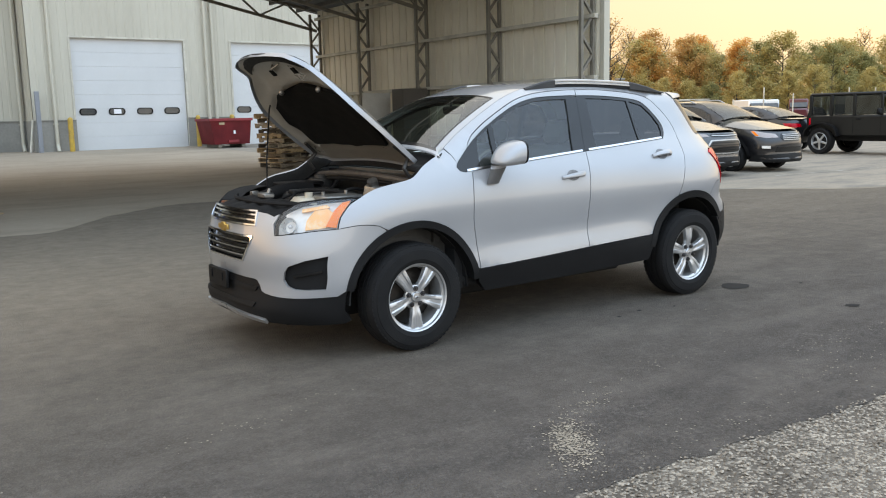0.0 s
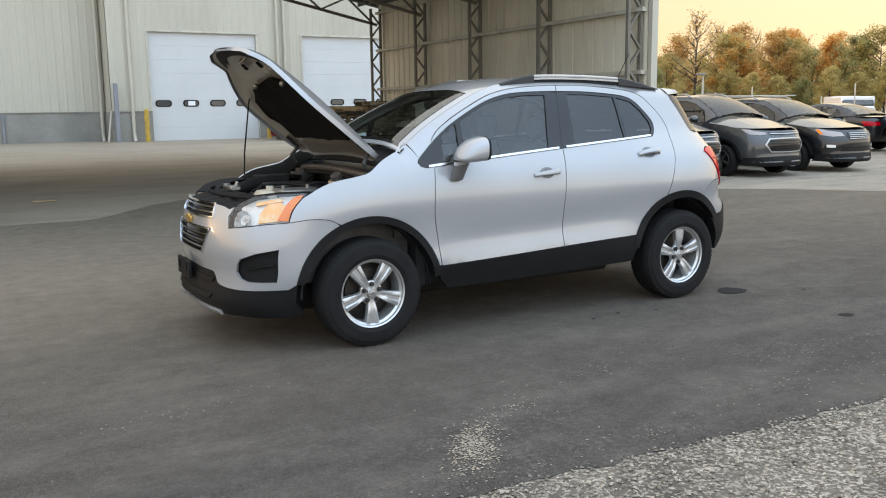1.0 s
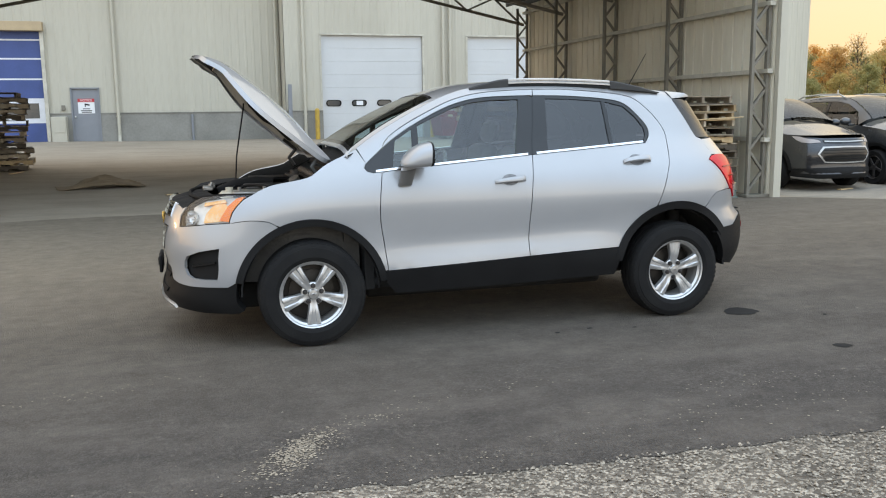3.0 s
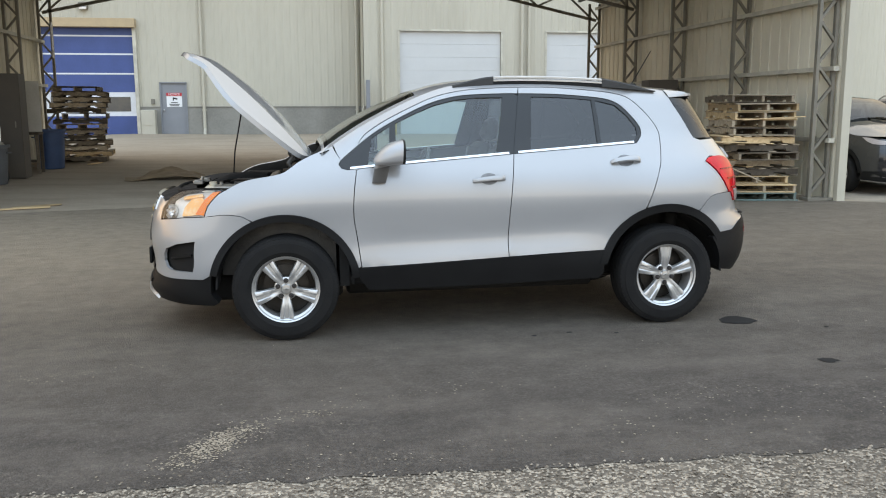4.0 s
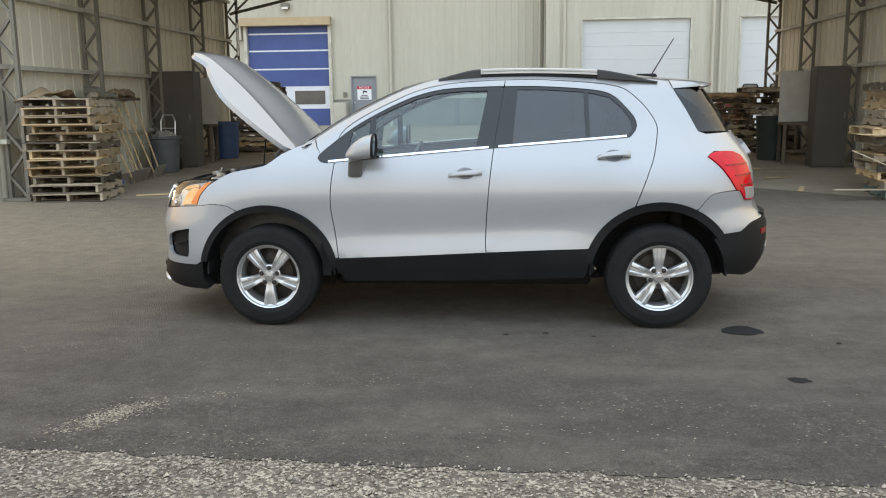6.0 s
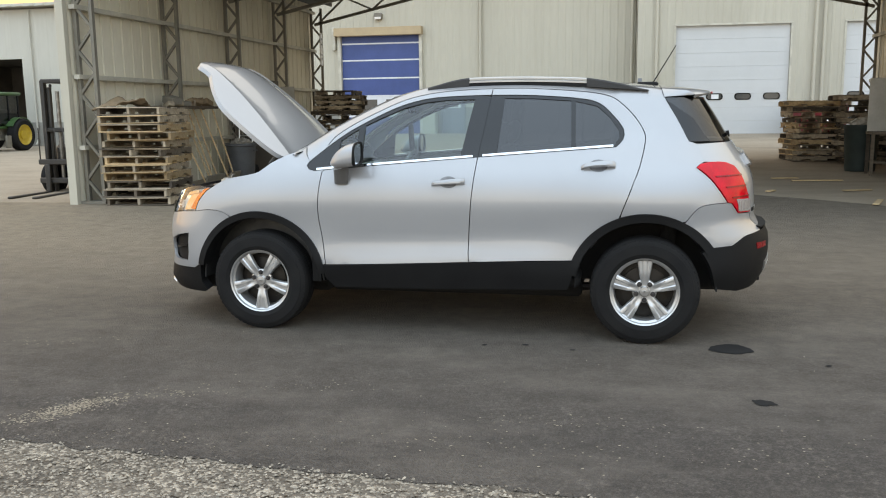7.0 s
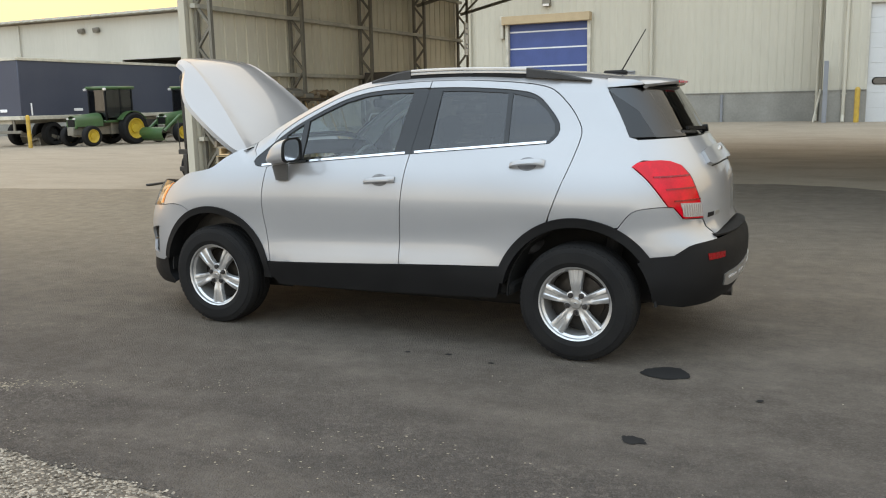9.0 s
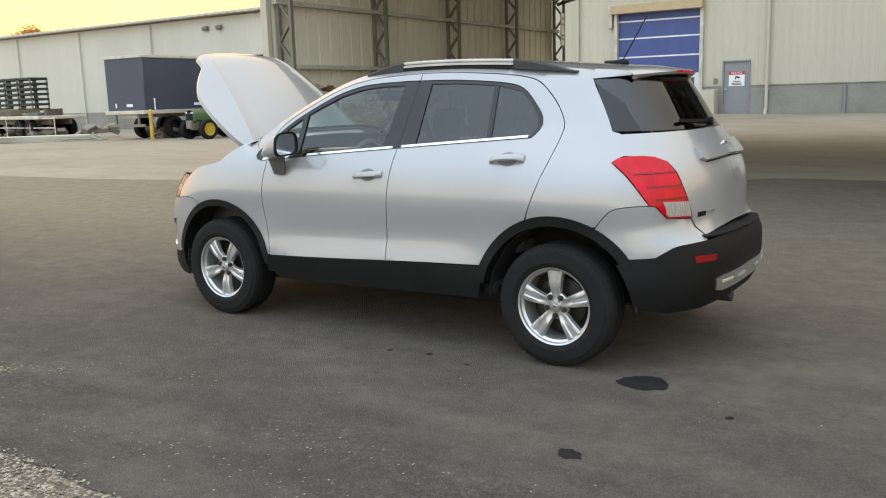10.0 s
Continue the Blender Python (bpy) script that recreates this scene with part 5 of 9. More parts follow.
def build_bay(car):
    """Engine compartment: tub, cowl, radiator cover, engine and its fittings."""
    def add(name, bm, m, label=""):
        return part(name, bm, M[m], car, label)
    for sg in (-1, 1):
        bm = bmesh.new()
        # inner fender ledge following the fender's top
        sheet(bm, lambda x, t: Vector((x, sg * (-body(*S(x, lerp_table(FENDER_TOP, x) - 0.014)).y - 0.012 - 0.13 * t), lerp_table(FENDER_TOP, x) - 0.014 - 0.07 * t * t)), np.linspace(-1.66, -0.98, 20), np.linspace(0, 1, 6), 0.006)
        add("inner_fender", bm, "pad")
        bm = bmesh.new()
        sheet(bm, lambda x, z: Vector((x, sg * (0.67 - 0.06 * smooth(-1.4, -1.7, x)), z)), np.linspace(-1.68, -0.95, 8), np.linspace(0.4, 0.93, 4), 0.01)
        add("bay_wall", bm, "bay")
        bm = bmesh.new()
        rod(bm, (-1.22, sg * 0.56, 0.6), (-1.20, sg * 0.55, 1.0), 0.09, 20)
        rod(bm, (-1.20, sg * 0.55, 1.0), (-1.20, sg * 0.55, 1.03), 0.05, 16)
        add("strut_tower", bm, "bay")
    bm = bmesh.new()
    sheet(bm, lambda u, v: Vector((-1.09 + 0.13 * u - 0.03 * (1 - (2 * v - 1) ** 2), 1.46 * (v - 0.5), 1.075 + 0.10 * u + 0.035 * (1 - (2 * v - 1) ** 2) + 0.012 * math.sin(u * 9))), np.linspace(0, 1, 8), np.linspace(0, 1, 30), 0.01)
    add("cowl", bm, "clad", "black plastic cowl")
    for z, r in ((1.02, 0.022), (0.985, 0.014)):
        bm = bmesh.new()
        hose_tube(bm, [Vector((-1.15 - 0.05 * (1 - (y / 0.7) ** 2), y, z + 0.035 * (1 - (y / 0.7) ** 2))) for y in np.linspace(-0.68, 0.68, 14)], r, 8)
        add("bulkhead_seal", bm, "bay_brown" if r > 0.02 else "clad")
    bm = bmesh.new()
    box(bm, (-1.03, 0, 0.85), (0.05, 1.4, 0.42))
    add("firewall", bm, "bay")
    bm = bmesh.new()
    box(bm, (-1.5, 0, 0.48), (0.95, 1.2, 0.05))
    add("splash_tray", bm, "liner")
    # radiator cover behind the grille
    bm = bmesh.new()
    sheet(bm, lambda u, v: Vector((body(*FY(0.5 * abs(2 * v - 1), 0.885)).x + 0.014 + 0.24 * u, 1.0 * (v - 0.5), 0.893 + 0.03 * u + 0.018 * u - 0.012 * math.cos(v * 38) * u * (1 - u) * 3 - 0.03 * abs(2 * v - 1) ** 4)), np.linspace(0, 1, 9), np.linspace(0, 1, 36), 0.012)
    add("radiator_cover", bm, "clad", "black radiator cover behind the grille")
    bm = bmesh.new()
    hose_tube(bm, [Vector((body(*FY(0.50 * abs(v), 0.9)).x + 0.13, 0.50 * v, 0.93)) for v in np.linspace(-1, 1, 16)], 0.012, 6)
    add("bonnet_seal", bm, "rubber")
    bm = bmesh.new()
    box(bm, (-1.87, 0.02, 0.955), (0.07, 0.12, 0.03), None, 0.006)
    rod(bm, (-1.86, 0.02, 0.95), (-1.84, 0.02, 0.995), 0.012, 8)
    add("hood_latch", bm, "bay_metal")
    bm = bmesh.new()
    box(bm, (-1.84, 0.28, 0.95), (0.05, 0.05, 0.03), None, 0.006)
    add("hood_stop", bm, "bay_metal")
    # engine block, cover, intake
    bm = bmesh.new()
    box(bm, (-1.50, 0.02, 0.72), (0.42, 0.62, 0.36), None, 0.03)
    box(bm, (-1.47, 0.05, 0.915), (0.34, 0.50, 0.07), None, 0.025)
    for y in (-0.1, 0.05, 0.2):
        box(bm, (-1.47, y, 0.956), (0.30, 0.025, 0.014), None, 0.004)
    add("engine", bm, "bay", "black engine with ribbed cover")
    bm = bmesh.new()
    hose_tube(bm, [Vector(p) for p in ((-1.78, 0.34, 0.90), (-1.66, 0.30, 0.95), (-1.52, 0.32, 0.96), (-1.40, 0.30, 0.95))], 0.045, 12)
    add("intake_hose", bm, "rubber")
    bm = bmesh.new()
    box(bm, (-1.42, 0.48, 0.86), (0.28, 0.24, 0.22), None, 0.02)
    box(bm, (-1.42, 0.48, 0.98), (0.29, 0.25, 0.025), None, 0.008)
    add("air_box", bm, "clad")
    bm = bmesh.new()
    box(bm, (-1.60, -0.46, 0.84), (0.24, 0.19, 0.20), None, 0.01)
    add("battery", bm, "clad", "black car battery")
    bm = bmesh.new()
    box(bm, (-1.60, -0.46, 0.955), (0.25, 0.20, 0.03), None, 0.008)
    for x in (-1.68, -1.52):
        rod(bm, (x, -0.42, 0.96), (x, -0.42, 0.99), 0.012, 8)
    add("battery_clamp", bm, "bay_metal")
    bm = bmesh.new()
    box(bm, (-1.73, -0.30, 0.91), (0.17, 0.22, 0.09), None, 0.03)
    rod(bm, (-1.74, -0.34, 0.95), (-1.74, -0.34, 0.985), 0.025, 14)
    add("coolant_tank", bm, "tank", "cream plastic coolant tank")
    bm = bmesh.new()
    box(bm, (-1.28, -0.40, 0.95), (0.16, 0.14, 0.10), pose(0, 0, 0, 8, 12, 20), 0.02)
    rod(bm, (-1.30, -0.40, 0.98), (-1.33, -0.42, 1.04), 0.035, 14)
    add("brake_reservoir", bm, "bay_metal")
    bm = bmesh.new()
    for pts in (((-1.55, -0.30, 0.94), (-1.45, -0.36, 0.99), (-1.32, -0.30, 0.97), (-1.18, -0.18, 0.97)), ((-1.72, 0.1, 0.92), (-1.60, 0.02, 0.965), (-1.50, -0.18, 0.97), (-1.45, -0.30, 0.95)),
                ((-1.78, -0.15, 0.92), (-1.70, -0.05, 0.96), (-1.64, 0.16, 0.95)), ((-1.35, 0.10, 0.96), (-1.25, 0.20, 1.0), (-1.17, 0.35, 0.98))):
        bm = bmesh.new()
        hose_tube(bm, [Vector(p) for p in spline(pts, 0.03)], 0.011, 6)
        add("hose", bm, "rubber")


M["hood_under"] = mat("hood_underside", (0.36, 0.335, 0.29), 0.3, 0.45, (0.26, 0.24, 0.205), 3, 40, 0.25, coat=0.5)
M["foot_shade"] = mat("gray_foot_shade", (0.13, 0.128, 0.125), 0.5, 0, (0.10, 0.10, 0.098), 8, 120, 0.4)
M["pad"] = mat("insulation", (0.006, 0.006, 0.006), 0.95, 0, (0.012, 0.012, 0.011), 14, 200, 0.5, bump=0.4, spec=0.1)
M["silver_shade"] = mat("handle_shade_paint", (0.24, 0.24, 0.245), 0.4, 0.6, (0.10, 0.10, 0.10), 6, 60, 0.5)
the_car = build_car()
for hub_x in (HUB_F, HUB_R):
    for side in (1, -1):
        build_wheel(the_car, hub_x, side)
build_hood(the_car)
build_bay(the_car)


# ---- buildings ----
M["cream_sheet"] = mat("cream_sheet_metal", (0.52, 0.485, 0.395), 0.45, 0.0, (0.44, 0.405, 0.325), 0.5, 9, 0.5, stretch=(1, 1, 0.15))
M["white_sheet"] = mat("white_sheet_metal", (0.53, 0.51, 0.44), 0.45, 0.0, (0.46, 0.44, 0.375), 0.4, 8, 0.5, stretch=(1, 1, 0.15))
M["shed_sheet"] = mat("shed_sheet_metal", (0.80, 0.745, 0.60), 0.5, 0.0, (0.66, 0.605, 0.48), 0.7, 12, 0.6, stretch=(1, 1, 0.2))
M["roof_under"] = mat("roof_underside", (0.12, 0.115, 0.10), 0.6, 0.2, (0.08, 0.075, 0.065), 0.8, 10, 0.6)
M["steel"] = mat("painted_steel", (0.15, 0.14, 0.115), 0.55, 0.15, (0.22, 0.195, 0.155), 4, 40, 0.6)
M["girt"] = mat("light_girt", (0.62, 0.585, 0.49), 0.5, 0.1, (0.44, 0.41, 0.34), 3, 30, 0.6)
M["wainscot"] = mat("concrete_base", (0.30, 0.285, 0.25), 0.8, 0, (0.21, 0.20, 0.175), 0.8, 14, 0.6, bump=0.2)
M["door_white"] = mat("white_door", (0.58, 0.585, 0.575), 0.4, 0, (0.52, 0.525, 0.515), 0.9, 20, 0.4)
M["tan"] = mat("tan_housing", (0.50, 0.37, 0.22), 0.55, 0, (0.42, 0.31, 0.19), 2, 20, 0.5)
M["blue"] = mat("blue_curtain", (0.045, 0.085, 0.26), 0.5, 0, (0.038, 0.07, 0.20), 1.2, 20, 0.5, bump=0.1, bump_scale=6)
M["white_strip"] = mat("white_strip", (0.72, 0.73, 0.75), 0.5, 0, (0.6, 0.6, 0.62), 3, 30, 0.4)
M["gray_door"] = mat("gray_door", (0.24, 0.25, 0.27), 0.45, 0, (0.2, 0.21, 0.22), 2, 30, 0.4)
M["yellow"] = mat("yellow_bollard", (0.62, 0.38, 0.04), 0.55, 0, (0.42, 0.27, 0.06), 3, 30, 0.7)
M["dark_room"] = mat("dark_interior", (0.20, 0.18, 0.15), 0.9, 0, (0.14, 0.125, 0.105), 1, 10, 0.5)
M["sign_white"] = mat("sign_white", (0.8, 0.8, 0.8), 0.4, 0, (0.72, 0.72, 0.72), 6, 40, 0.3)
M["sign_red"] = mat("sign_red", (0.55, 0.03, 0.04), 0.4, 0, (0.45, 0.03, 0.04), 6, 40, 0.3)
M["sign_black"] = mat("sign_black", (0.03, 0.03, 0.03), 0.5)
M["pane_dark"] = mat("dark_pane", (0.05, 0.055, 0.06), 0.08, 0, (0.09, 0.085, 0.075), 2, 9, 0.6)


def ribbed(bm, x0, x1, z0, z1, y, pitch=0.30, depth=0.012, axis="x", face=-1, rib=(0.62, 0.70, 0.90, 0.98)):
    """Vertical-ribbed sheet metal between x0 and x1 at depth y (axis 'y': a wall along y at x = y)."""
    prof, x = [], x0
    while x < x1 - 1e-6:
        for dx, d in ((0, 0), (pitch * rib[0], 0), (pitch * rib[1], depth), (pitch * rib[2], depth), (pitch * rib[3], 0)):
            if x + dx < x1:
                prof.append((x + dx, d))
        x += pitch
    prof.append((x1, 0))

    def pt(i, z):
        s, d = prof[i]
        return (s, y + face * d, z) if axis == "x" else (y + face * d, s, z)
    sheet(bm, pt, range(len(prof)), (z0, z1))
    # backing, so that the wall has thickness
    lo, hi = sorted((y + 0.04 * -face, y + 0.18 * -face))
    c, s = ((x0 + x1) / 2, (lo + hi) / 2, (z0 + z1) / 2), (x1 - x0, hi - lo, z1 - z0)
    box(bm, c if axis == "x" else (c[1], c[0], c[2]), s if axis == "x" else (s[1], s[0], s[2]))
    return bm


FL, FR, GZ, TOPZ, WZ = 30.1, 28.7, 0.44, 9.5, 1.56
# main building, set-back face
bm = bmesh.new()
for a, b, lo in ((-21, -10.82, WZ), (-10.82, -7.32, 4.66), (-7.32, -6.42, WZ), (-6.42, -5.38, 2.52), (-5.38, 1.6, WZ)):
    ribbed(bm, a, b, lo, TOPZ, FL)
tagged(mesh_ob("wall_north", bm, M["cream_sheet"], smooth=False), "cream ribbed metal wall of the main building", "wall", kind="structure")
bm = bmesh.new()
for a, b in ((-21, -10.82), (-7.32, -6.42), (-5.38, 1.6)):
    box(bm, ((a + b) / 2, FL + 0.05, (WZ + 0.2) / 2), (b - a, 0.2, WZ - 0.2))
    box(bm, ((a + b) / 2, FL - 0.055, WZ + 0.005), (b - a, 0.05, 0.03))
tagged(mesh_ob("wall_north_base", bm, M["wainscot"], smooth=False), "grey concrete base of the main building", "wall", kind="structure")
# projecting face with the two white doors
bm = bmesh.new()
for a, b, lo in ((1.66, 3.1, WZ), (3.1, 7.27, 4.55), (7.27, 9.2, WZ), (9.2, 13.4, 4.55), (13.4, 26, WZ)):
    ribbed(bm, a, b, lo, TOPZ, FR)
ribbed(bm, FR + 0.02, FL + 0.1, WZ, TOPZ, 1.64, axis="y")
tagged(mesh_ob("wall_east", bm, M["cream_sheet"], smooth=False), "cream ribbed metal wall with white sectional doors", "wall", kind="structure")
bm = bmesh.new()
for a, b in ((1.62, 3.1), (7.27, 9.2), (13.4, 26)):
    box(bm, ((a + b) / 2, FR + 0.05, (WZ + 0.2) / 2), (b - a, 0.2, WZ - 0.2))
    box(bm, ((a + b) / 2, FR - 0.055, WZ + 0.005), (b - a, 0.05, 0.03))
box(bm, (1.66, (FR + FL) / 2 + 0.1, (WZ + 0.2) / 2), (0.12, FL - FR, WZ - 0.2))
tagged(mesh_ob("wall_east_base", bm, M["wainscot"], smooth=False), "grey concrete base of the projecting wing", "wall", kind="structure")
bm = bmesh.new()
box(bm, (2.5, 36, TOPZ + 0.1), (47, 16, 0.2))
box(bm, (2.5, 44, 5), (47, 0.3, 10))
tagged(mesh_ob("roof", bm, M["white_sheet"], smooth=False), "flat metal roof of the main building", "roof", kind="structure")


def sectional_door(x0, x1, name):
    """White overhead door of horizontal sections with a row of four oval windows."""
    d = thing(name, "white sectional overhead door with oval windows", "door", pose((x0 + x1) / 2, FR + 0.12, GZ - 0.02), kind="structure")
    w, n = x1 - x0, 8
    h = 4.13 / n
    for k in range(n):
        bm = bmesh.new()
        box(bm, (0, 0, h * (k + 0.5)), (w - 0.02, 0.05, h - 0.004), None, 0.003)
        for g in (0.33, 0.66):
            box(bm, (0, -0.027, h * (k + g)), (w - 0.04, 0.003, 0.012))
        part("door_section", bm, M["door_white"], d, smooth=False)
    for k in range(4):
        cx = -w / 2 + w * (k + 0.5) / 4 - 0.06
        bm, bm2 = bmesh.new(), bmesh.new()
        ov = [(cx + (0.19 if c > 0 else -0.19) + 0.12 * c, 1.44 + 0.13 * s) for c, s in ((math.cos(a), math.sin(a)) for a in np.linspace(0.01, 2 * math.pi + 0.01, 25)[:-1])]
        big, small = [bm.verts.new((p[0], -0.045, p[1])) for p in ov], [bm.verts.new((cx + (p[0] - cx) * 0.86, -0.045, 1.44 + (p[1] - 1.44) * 0.78)) for p in ov]
        for i in range(24):
            bm.faces.new((big[i], big[(i + 1) % 24], small[(i + 1) % 24], small[i]))
        bmesh.ops.solidify(bm, geom=bm.faces[:], thickness=0.02)
        win = part("window_frame", bm, M["clad"], d)
        bm2.faces.new([bm2.verts.new((cx + (p[0] - cx) * 0.9, -0.034, 1.44 + (p[1] - 1.44) * 0.84)) for p in ov])
        part("pane", bm2, M["pane_dark"], win)
        if k == 1 and name == "door_1":
            bm = bmesh.new()
            box(bm, (cx + 0.02, -0.042, 1.44), (0.27, 0.006, 0.17))
            part("paper", bm, M["sign_white"], win, "white paper stuck behind the pane", smooth=False)
    bm = bmesh.new()
    for x in (-w / 2 - 0.03, w / 2 + 0.03):
        box(bm, (x, -0.10, 2.06), (0.07, 0.10, 4.14))
    box(bm, (0, -0.10, 4.15), (w + 0.13, 0.10, 0.07))
    part("door_jamb", bm, M["girt"], d, smooth=False)
    return d


sectional_door(3.1, 7.27, "door_1")
sectional_door(9.2, 13.4, "door_2")

# blue curtain door with its tan housing
dr = thing("door_3", "blue high-speed curtain door with white stripes", "door", pose(-9.07, FL + 0.05, 0.45), kind="structure")
edges_z = [0.0, 0.76, 0.82, 1.64, 1.70, 2.39, 2.45, 3.15, 3.21, 3.85, 3.91, 4.2]
for k in range(len(edges_z) - 1):
    lo, hi = edges_z[k], edges_z[k + 1]
    bm = bmesh.new()
    box(bm, (0, 0.0 if k % 2 == 0 else -0.012, (lo + hi) / 2), (3.44, 0.03, hi - lo))
    if k == 2:
        part("window_band", bm, M["white_strip"], dr, "pale vision band", smooth=False)
        for x in (-0.85, 0.85):
            bm = bmesh.new()
            box(bm, (x, -0.02, (lo + hi) / 2), (1.3, 0.02, hi - lo - 0.25), None, 0.004)
            part("pane", bm, M["pane_dark"], dr, smooth=False)
    else:
        part("blue_panel" if k % 2 == 0 else "stripe", bm, M["blue" if k % 2 == 0 else "white_strip"], dr, smooth=False)
bm = bmesh.new()
box(bm, (-0.04, -0.22, 4.36), (3.84, 0.42, 0.34), None, 0.01)
part("roller_housing", bm, M["tan"], dr, "tan roller housing", smooth=False)
bm = bmesh.new()
box(bm, (-1.80, -0.10, 2.1), (0.14, 0.22, 4.2), None, 0.01)
box(bm, (1.80, -0.10, 2.1), (0.14, 0.22, 4.2), None, 0.01)
box(bm, (-2.03, -0.16, 4.1), (0.16, 0.2, 0.95), None, 0.02)
part("guide_rail", bm, M["girt"], dr, smooth=False)

# grey service door with its notice
dr = thing("door_4", "grey metal service door with a white notice", "door", pose(-5.9, FL + 0.02, 0.46), kind="structure")
bm = bmesh.new()
box(bm, (0, 0, 1.02), (0.96, 0.06, 2.04), None, 0.004)
part("door_leaf", bm, M["gray_door"], dr, smooth=False)
bm = bmesh.new()
for x in (-0.50, 0.50):
    box(bm, (x, -0.03, 1.03), (0.05, 0.14, 2.06))
box(bm, (0, -0.03, 2.065), (1.05, 0.14, 0.05))
part("door_frame", bm, M["gray_door"], dr, smooth=False)
bm = bmesh.new()
rod(bm, (-0.38, -0.03, 0.98), (-0.38, -0.10, 0.98), 0.02, 10)
bmesh.ops.create_uvsphere(bm, u_segments=12, v_segments=8, radius=0.04, matrix=Matrix.Translation((-0.38, -0.11, 0.98)))
part("door_handle", bm, M["satin"], dr)
bm = bmesh.new()
box(bm, (0.02, -0.036, 1.38), (0.60, 0.012, 0.56), None, 0.003)
sg_ = part("notice", bm, M["sign_white"], dr, smooth=False)
bm = bmesh.new()
box(bm, (0.02, -0.045, 1.60), (0.60, 0.008, 0.13))
part("notice_header", bm, M["sign_red"], sg_, smooth=False)
bm = bmesh.new()
box(bm, (0.05, -0.045, 1.44), (0.18, 0.008, 0.06), pose(0, 0, 0, 0, 12))
box(bm, (-0.02, -0.045, 1.39), (0.04, 0.008, 0.07))
for z, w in ((1.28, 0.26), (1.21, 0.40), (1.15, 0.36)):
    box(bm, (0.02, -0.045, z), (w, 0.008, 0.03))
part("notice_print", bm, M["sign_black"], sg_, smooth=False)
txt = bpy.data.curves.new("notice_text", "FONT")
txt.body, txt.size, txt.align_x, txt.align_y, txt.extrude = "NOTICE", 0.12, "CENTER", "CENTER", 0.002
txt.materials.append(M["sign_white"])
to = new("notice_word", txt)
to.parent = sg_
to.matrix_local = pose(0.02, -0.052, 1.60, 90)


def pipe(x, y, z0, z1, r, material, label, kick=True):
    bm = bmesh.new()
    pts = [Vector((x, y, z1)), Vector((x, y, z0 + 0.25)), Vector((x, y - 0.18, z0))] if kick else [Vector((x, y, z1)), Vector((x, y, z0))]
    tube(bm, pts, r, 10)
    for z in np.arange(z0 + 1, z1, 2.2):
        box(bm, (x, y + 0.04, z), (r * 2.8, 0.06, 0.04))
    tagged(mesh_ob("downpipe", bm, material), label, "downpipe")


for x, y in ((-4.72, FL - 0.12), (-12.6, FL - 0.12), (1.46, FL - 0.14), (2.38, FR - 0.12), (8.12, FR - 0.12), (8.42, FR - 0.12)):
    pipe(x, y, GZ, 9.3, 0.065, M["cream_sheet"], "cream metal downpipe on the ribbed wall")
pipe(-1.95, FL - 0.10, GZ, 1.5, 0.05, M["gray_door"], "short grey standpipe on the wall base", False)
bm = bmesh.new()
box(bm, (1.78, FR - 0.30, 1.5), (0.15, 0.15, 2.2), None, 0.01)
tagged(mesh_ob("post", bm, M["gray_door"], smooth=False), "square grey steel post by the wall corner", "post")
bm = bmesh.new()
beam(bm, (1.42, FR - 0.3, 0.45), (1.62, FR - 0.1, 1.6), 0.05, 0.05)
tagged(mesh_ob("brace", bm, M["girt"], smooth=False), "slanting pale brace by the wall corner", "brace")
for x in (2.82, 7.55, 8.95):
    bm = bmesh.new()
    rod(bm, (x, FR - 0.35, 0.40), (x, FR - 0.35, 1.58), 0.09, 18)
    bmesh.ops.create_uvsphere(bm, u_segments=18, v_segments=8, radius=0.09, matrix=Matrix.Translation((x, FR - 0.35, 1.58)))
    tagged(mesh_ob("bollard", bm, M["yellow"]), "chipped yellow steel bollard beside the door", "bollard", "door bollards")
wl = thing("wall_lamp", "small wall pack lamp over the blue door", "lamp", pose(-9.1, FL - 0.1, 5.45))
bm = bmesh.new()
box(bm, (0, 0, 0), (0.34, 0.22, 0.26), None, 0.03)
part("housing", bm, M["steel"], wl)
bm = bmesh.new()
box(bm, (0, -0.09, -0.09), (0.28, 0.1, 0.10), None, 0.01)
part("lens", bm, M["white_lens"], wl)
bm = bmesh.new()
box(bm, (-6.85, FL - 0.33, 0.95), (0.55, 0.5, 1.0), None, 0.02)
box(bm, (-6.85, FL - 0.59, 1.1), (0.45, 0.02, 0.5), None, 0.004)
tagged(mesh_ob("utility_cabinet", bm, M["cream_sheet"], smooth=False), "beige utility cabinet beside the grey door", "cabinet")
bm = bmesh.new()
box(bm, (-6.7, FL - 0.06, 1.78), (0.14, 0.08, 0.2), None, 0.01)
tagged(mesh_ob("junction_box", bm, M["steel"], smooth=False), "small junction box above the cabinet", "box")

# long white building across the side yard
LB = 31.0
bm = bmesh.new()
for a, b, lo in ((-75, -34.0, 1.1), (-34.0, -27.2, 4.15), (-27.2, -21.2, 1.1)):
    ribbed(bm, a, b, lo, 6.45, LB, 0.9, 0.008)
tagged(mesh_ob("wall_west", bm, M["white_sheet"], smooth=False), "long white metal-clad building across the yard", "wall", kind="structure")
bm = bmesh.new()
for a, b in ((-75, -34.0), (-27.2, -21.2)):
    box(bm, ((a + b) / 2, LB + 0.08, 0.5), (b - a, 0.2, 1.25))
tagged(mesh_ob("wall_west_base", bm, M["wainscot"], smooth=False), "grey base of the long white building", "wall", kind="structure")
bm = bmesh.new()
box(bm, (-48, LB + 10, 6.6), (54, 21, 0.14))
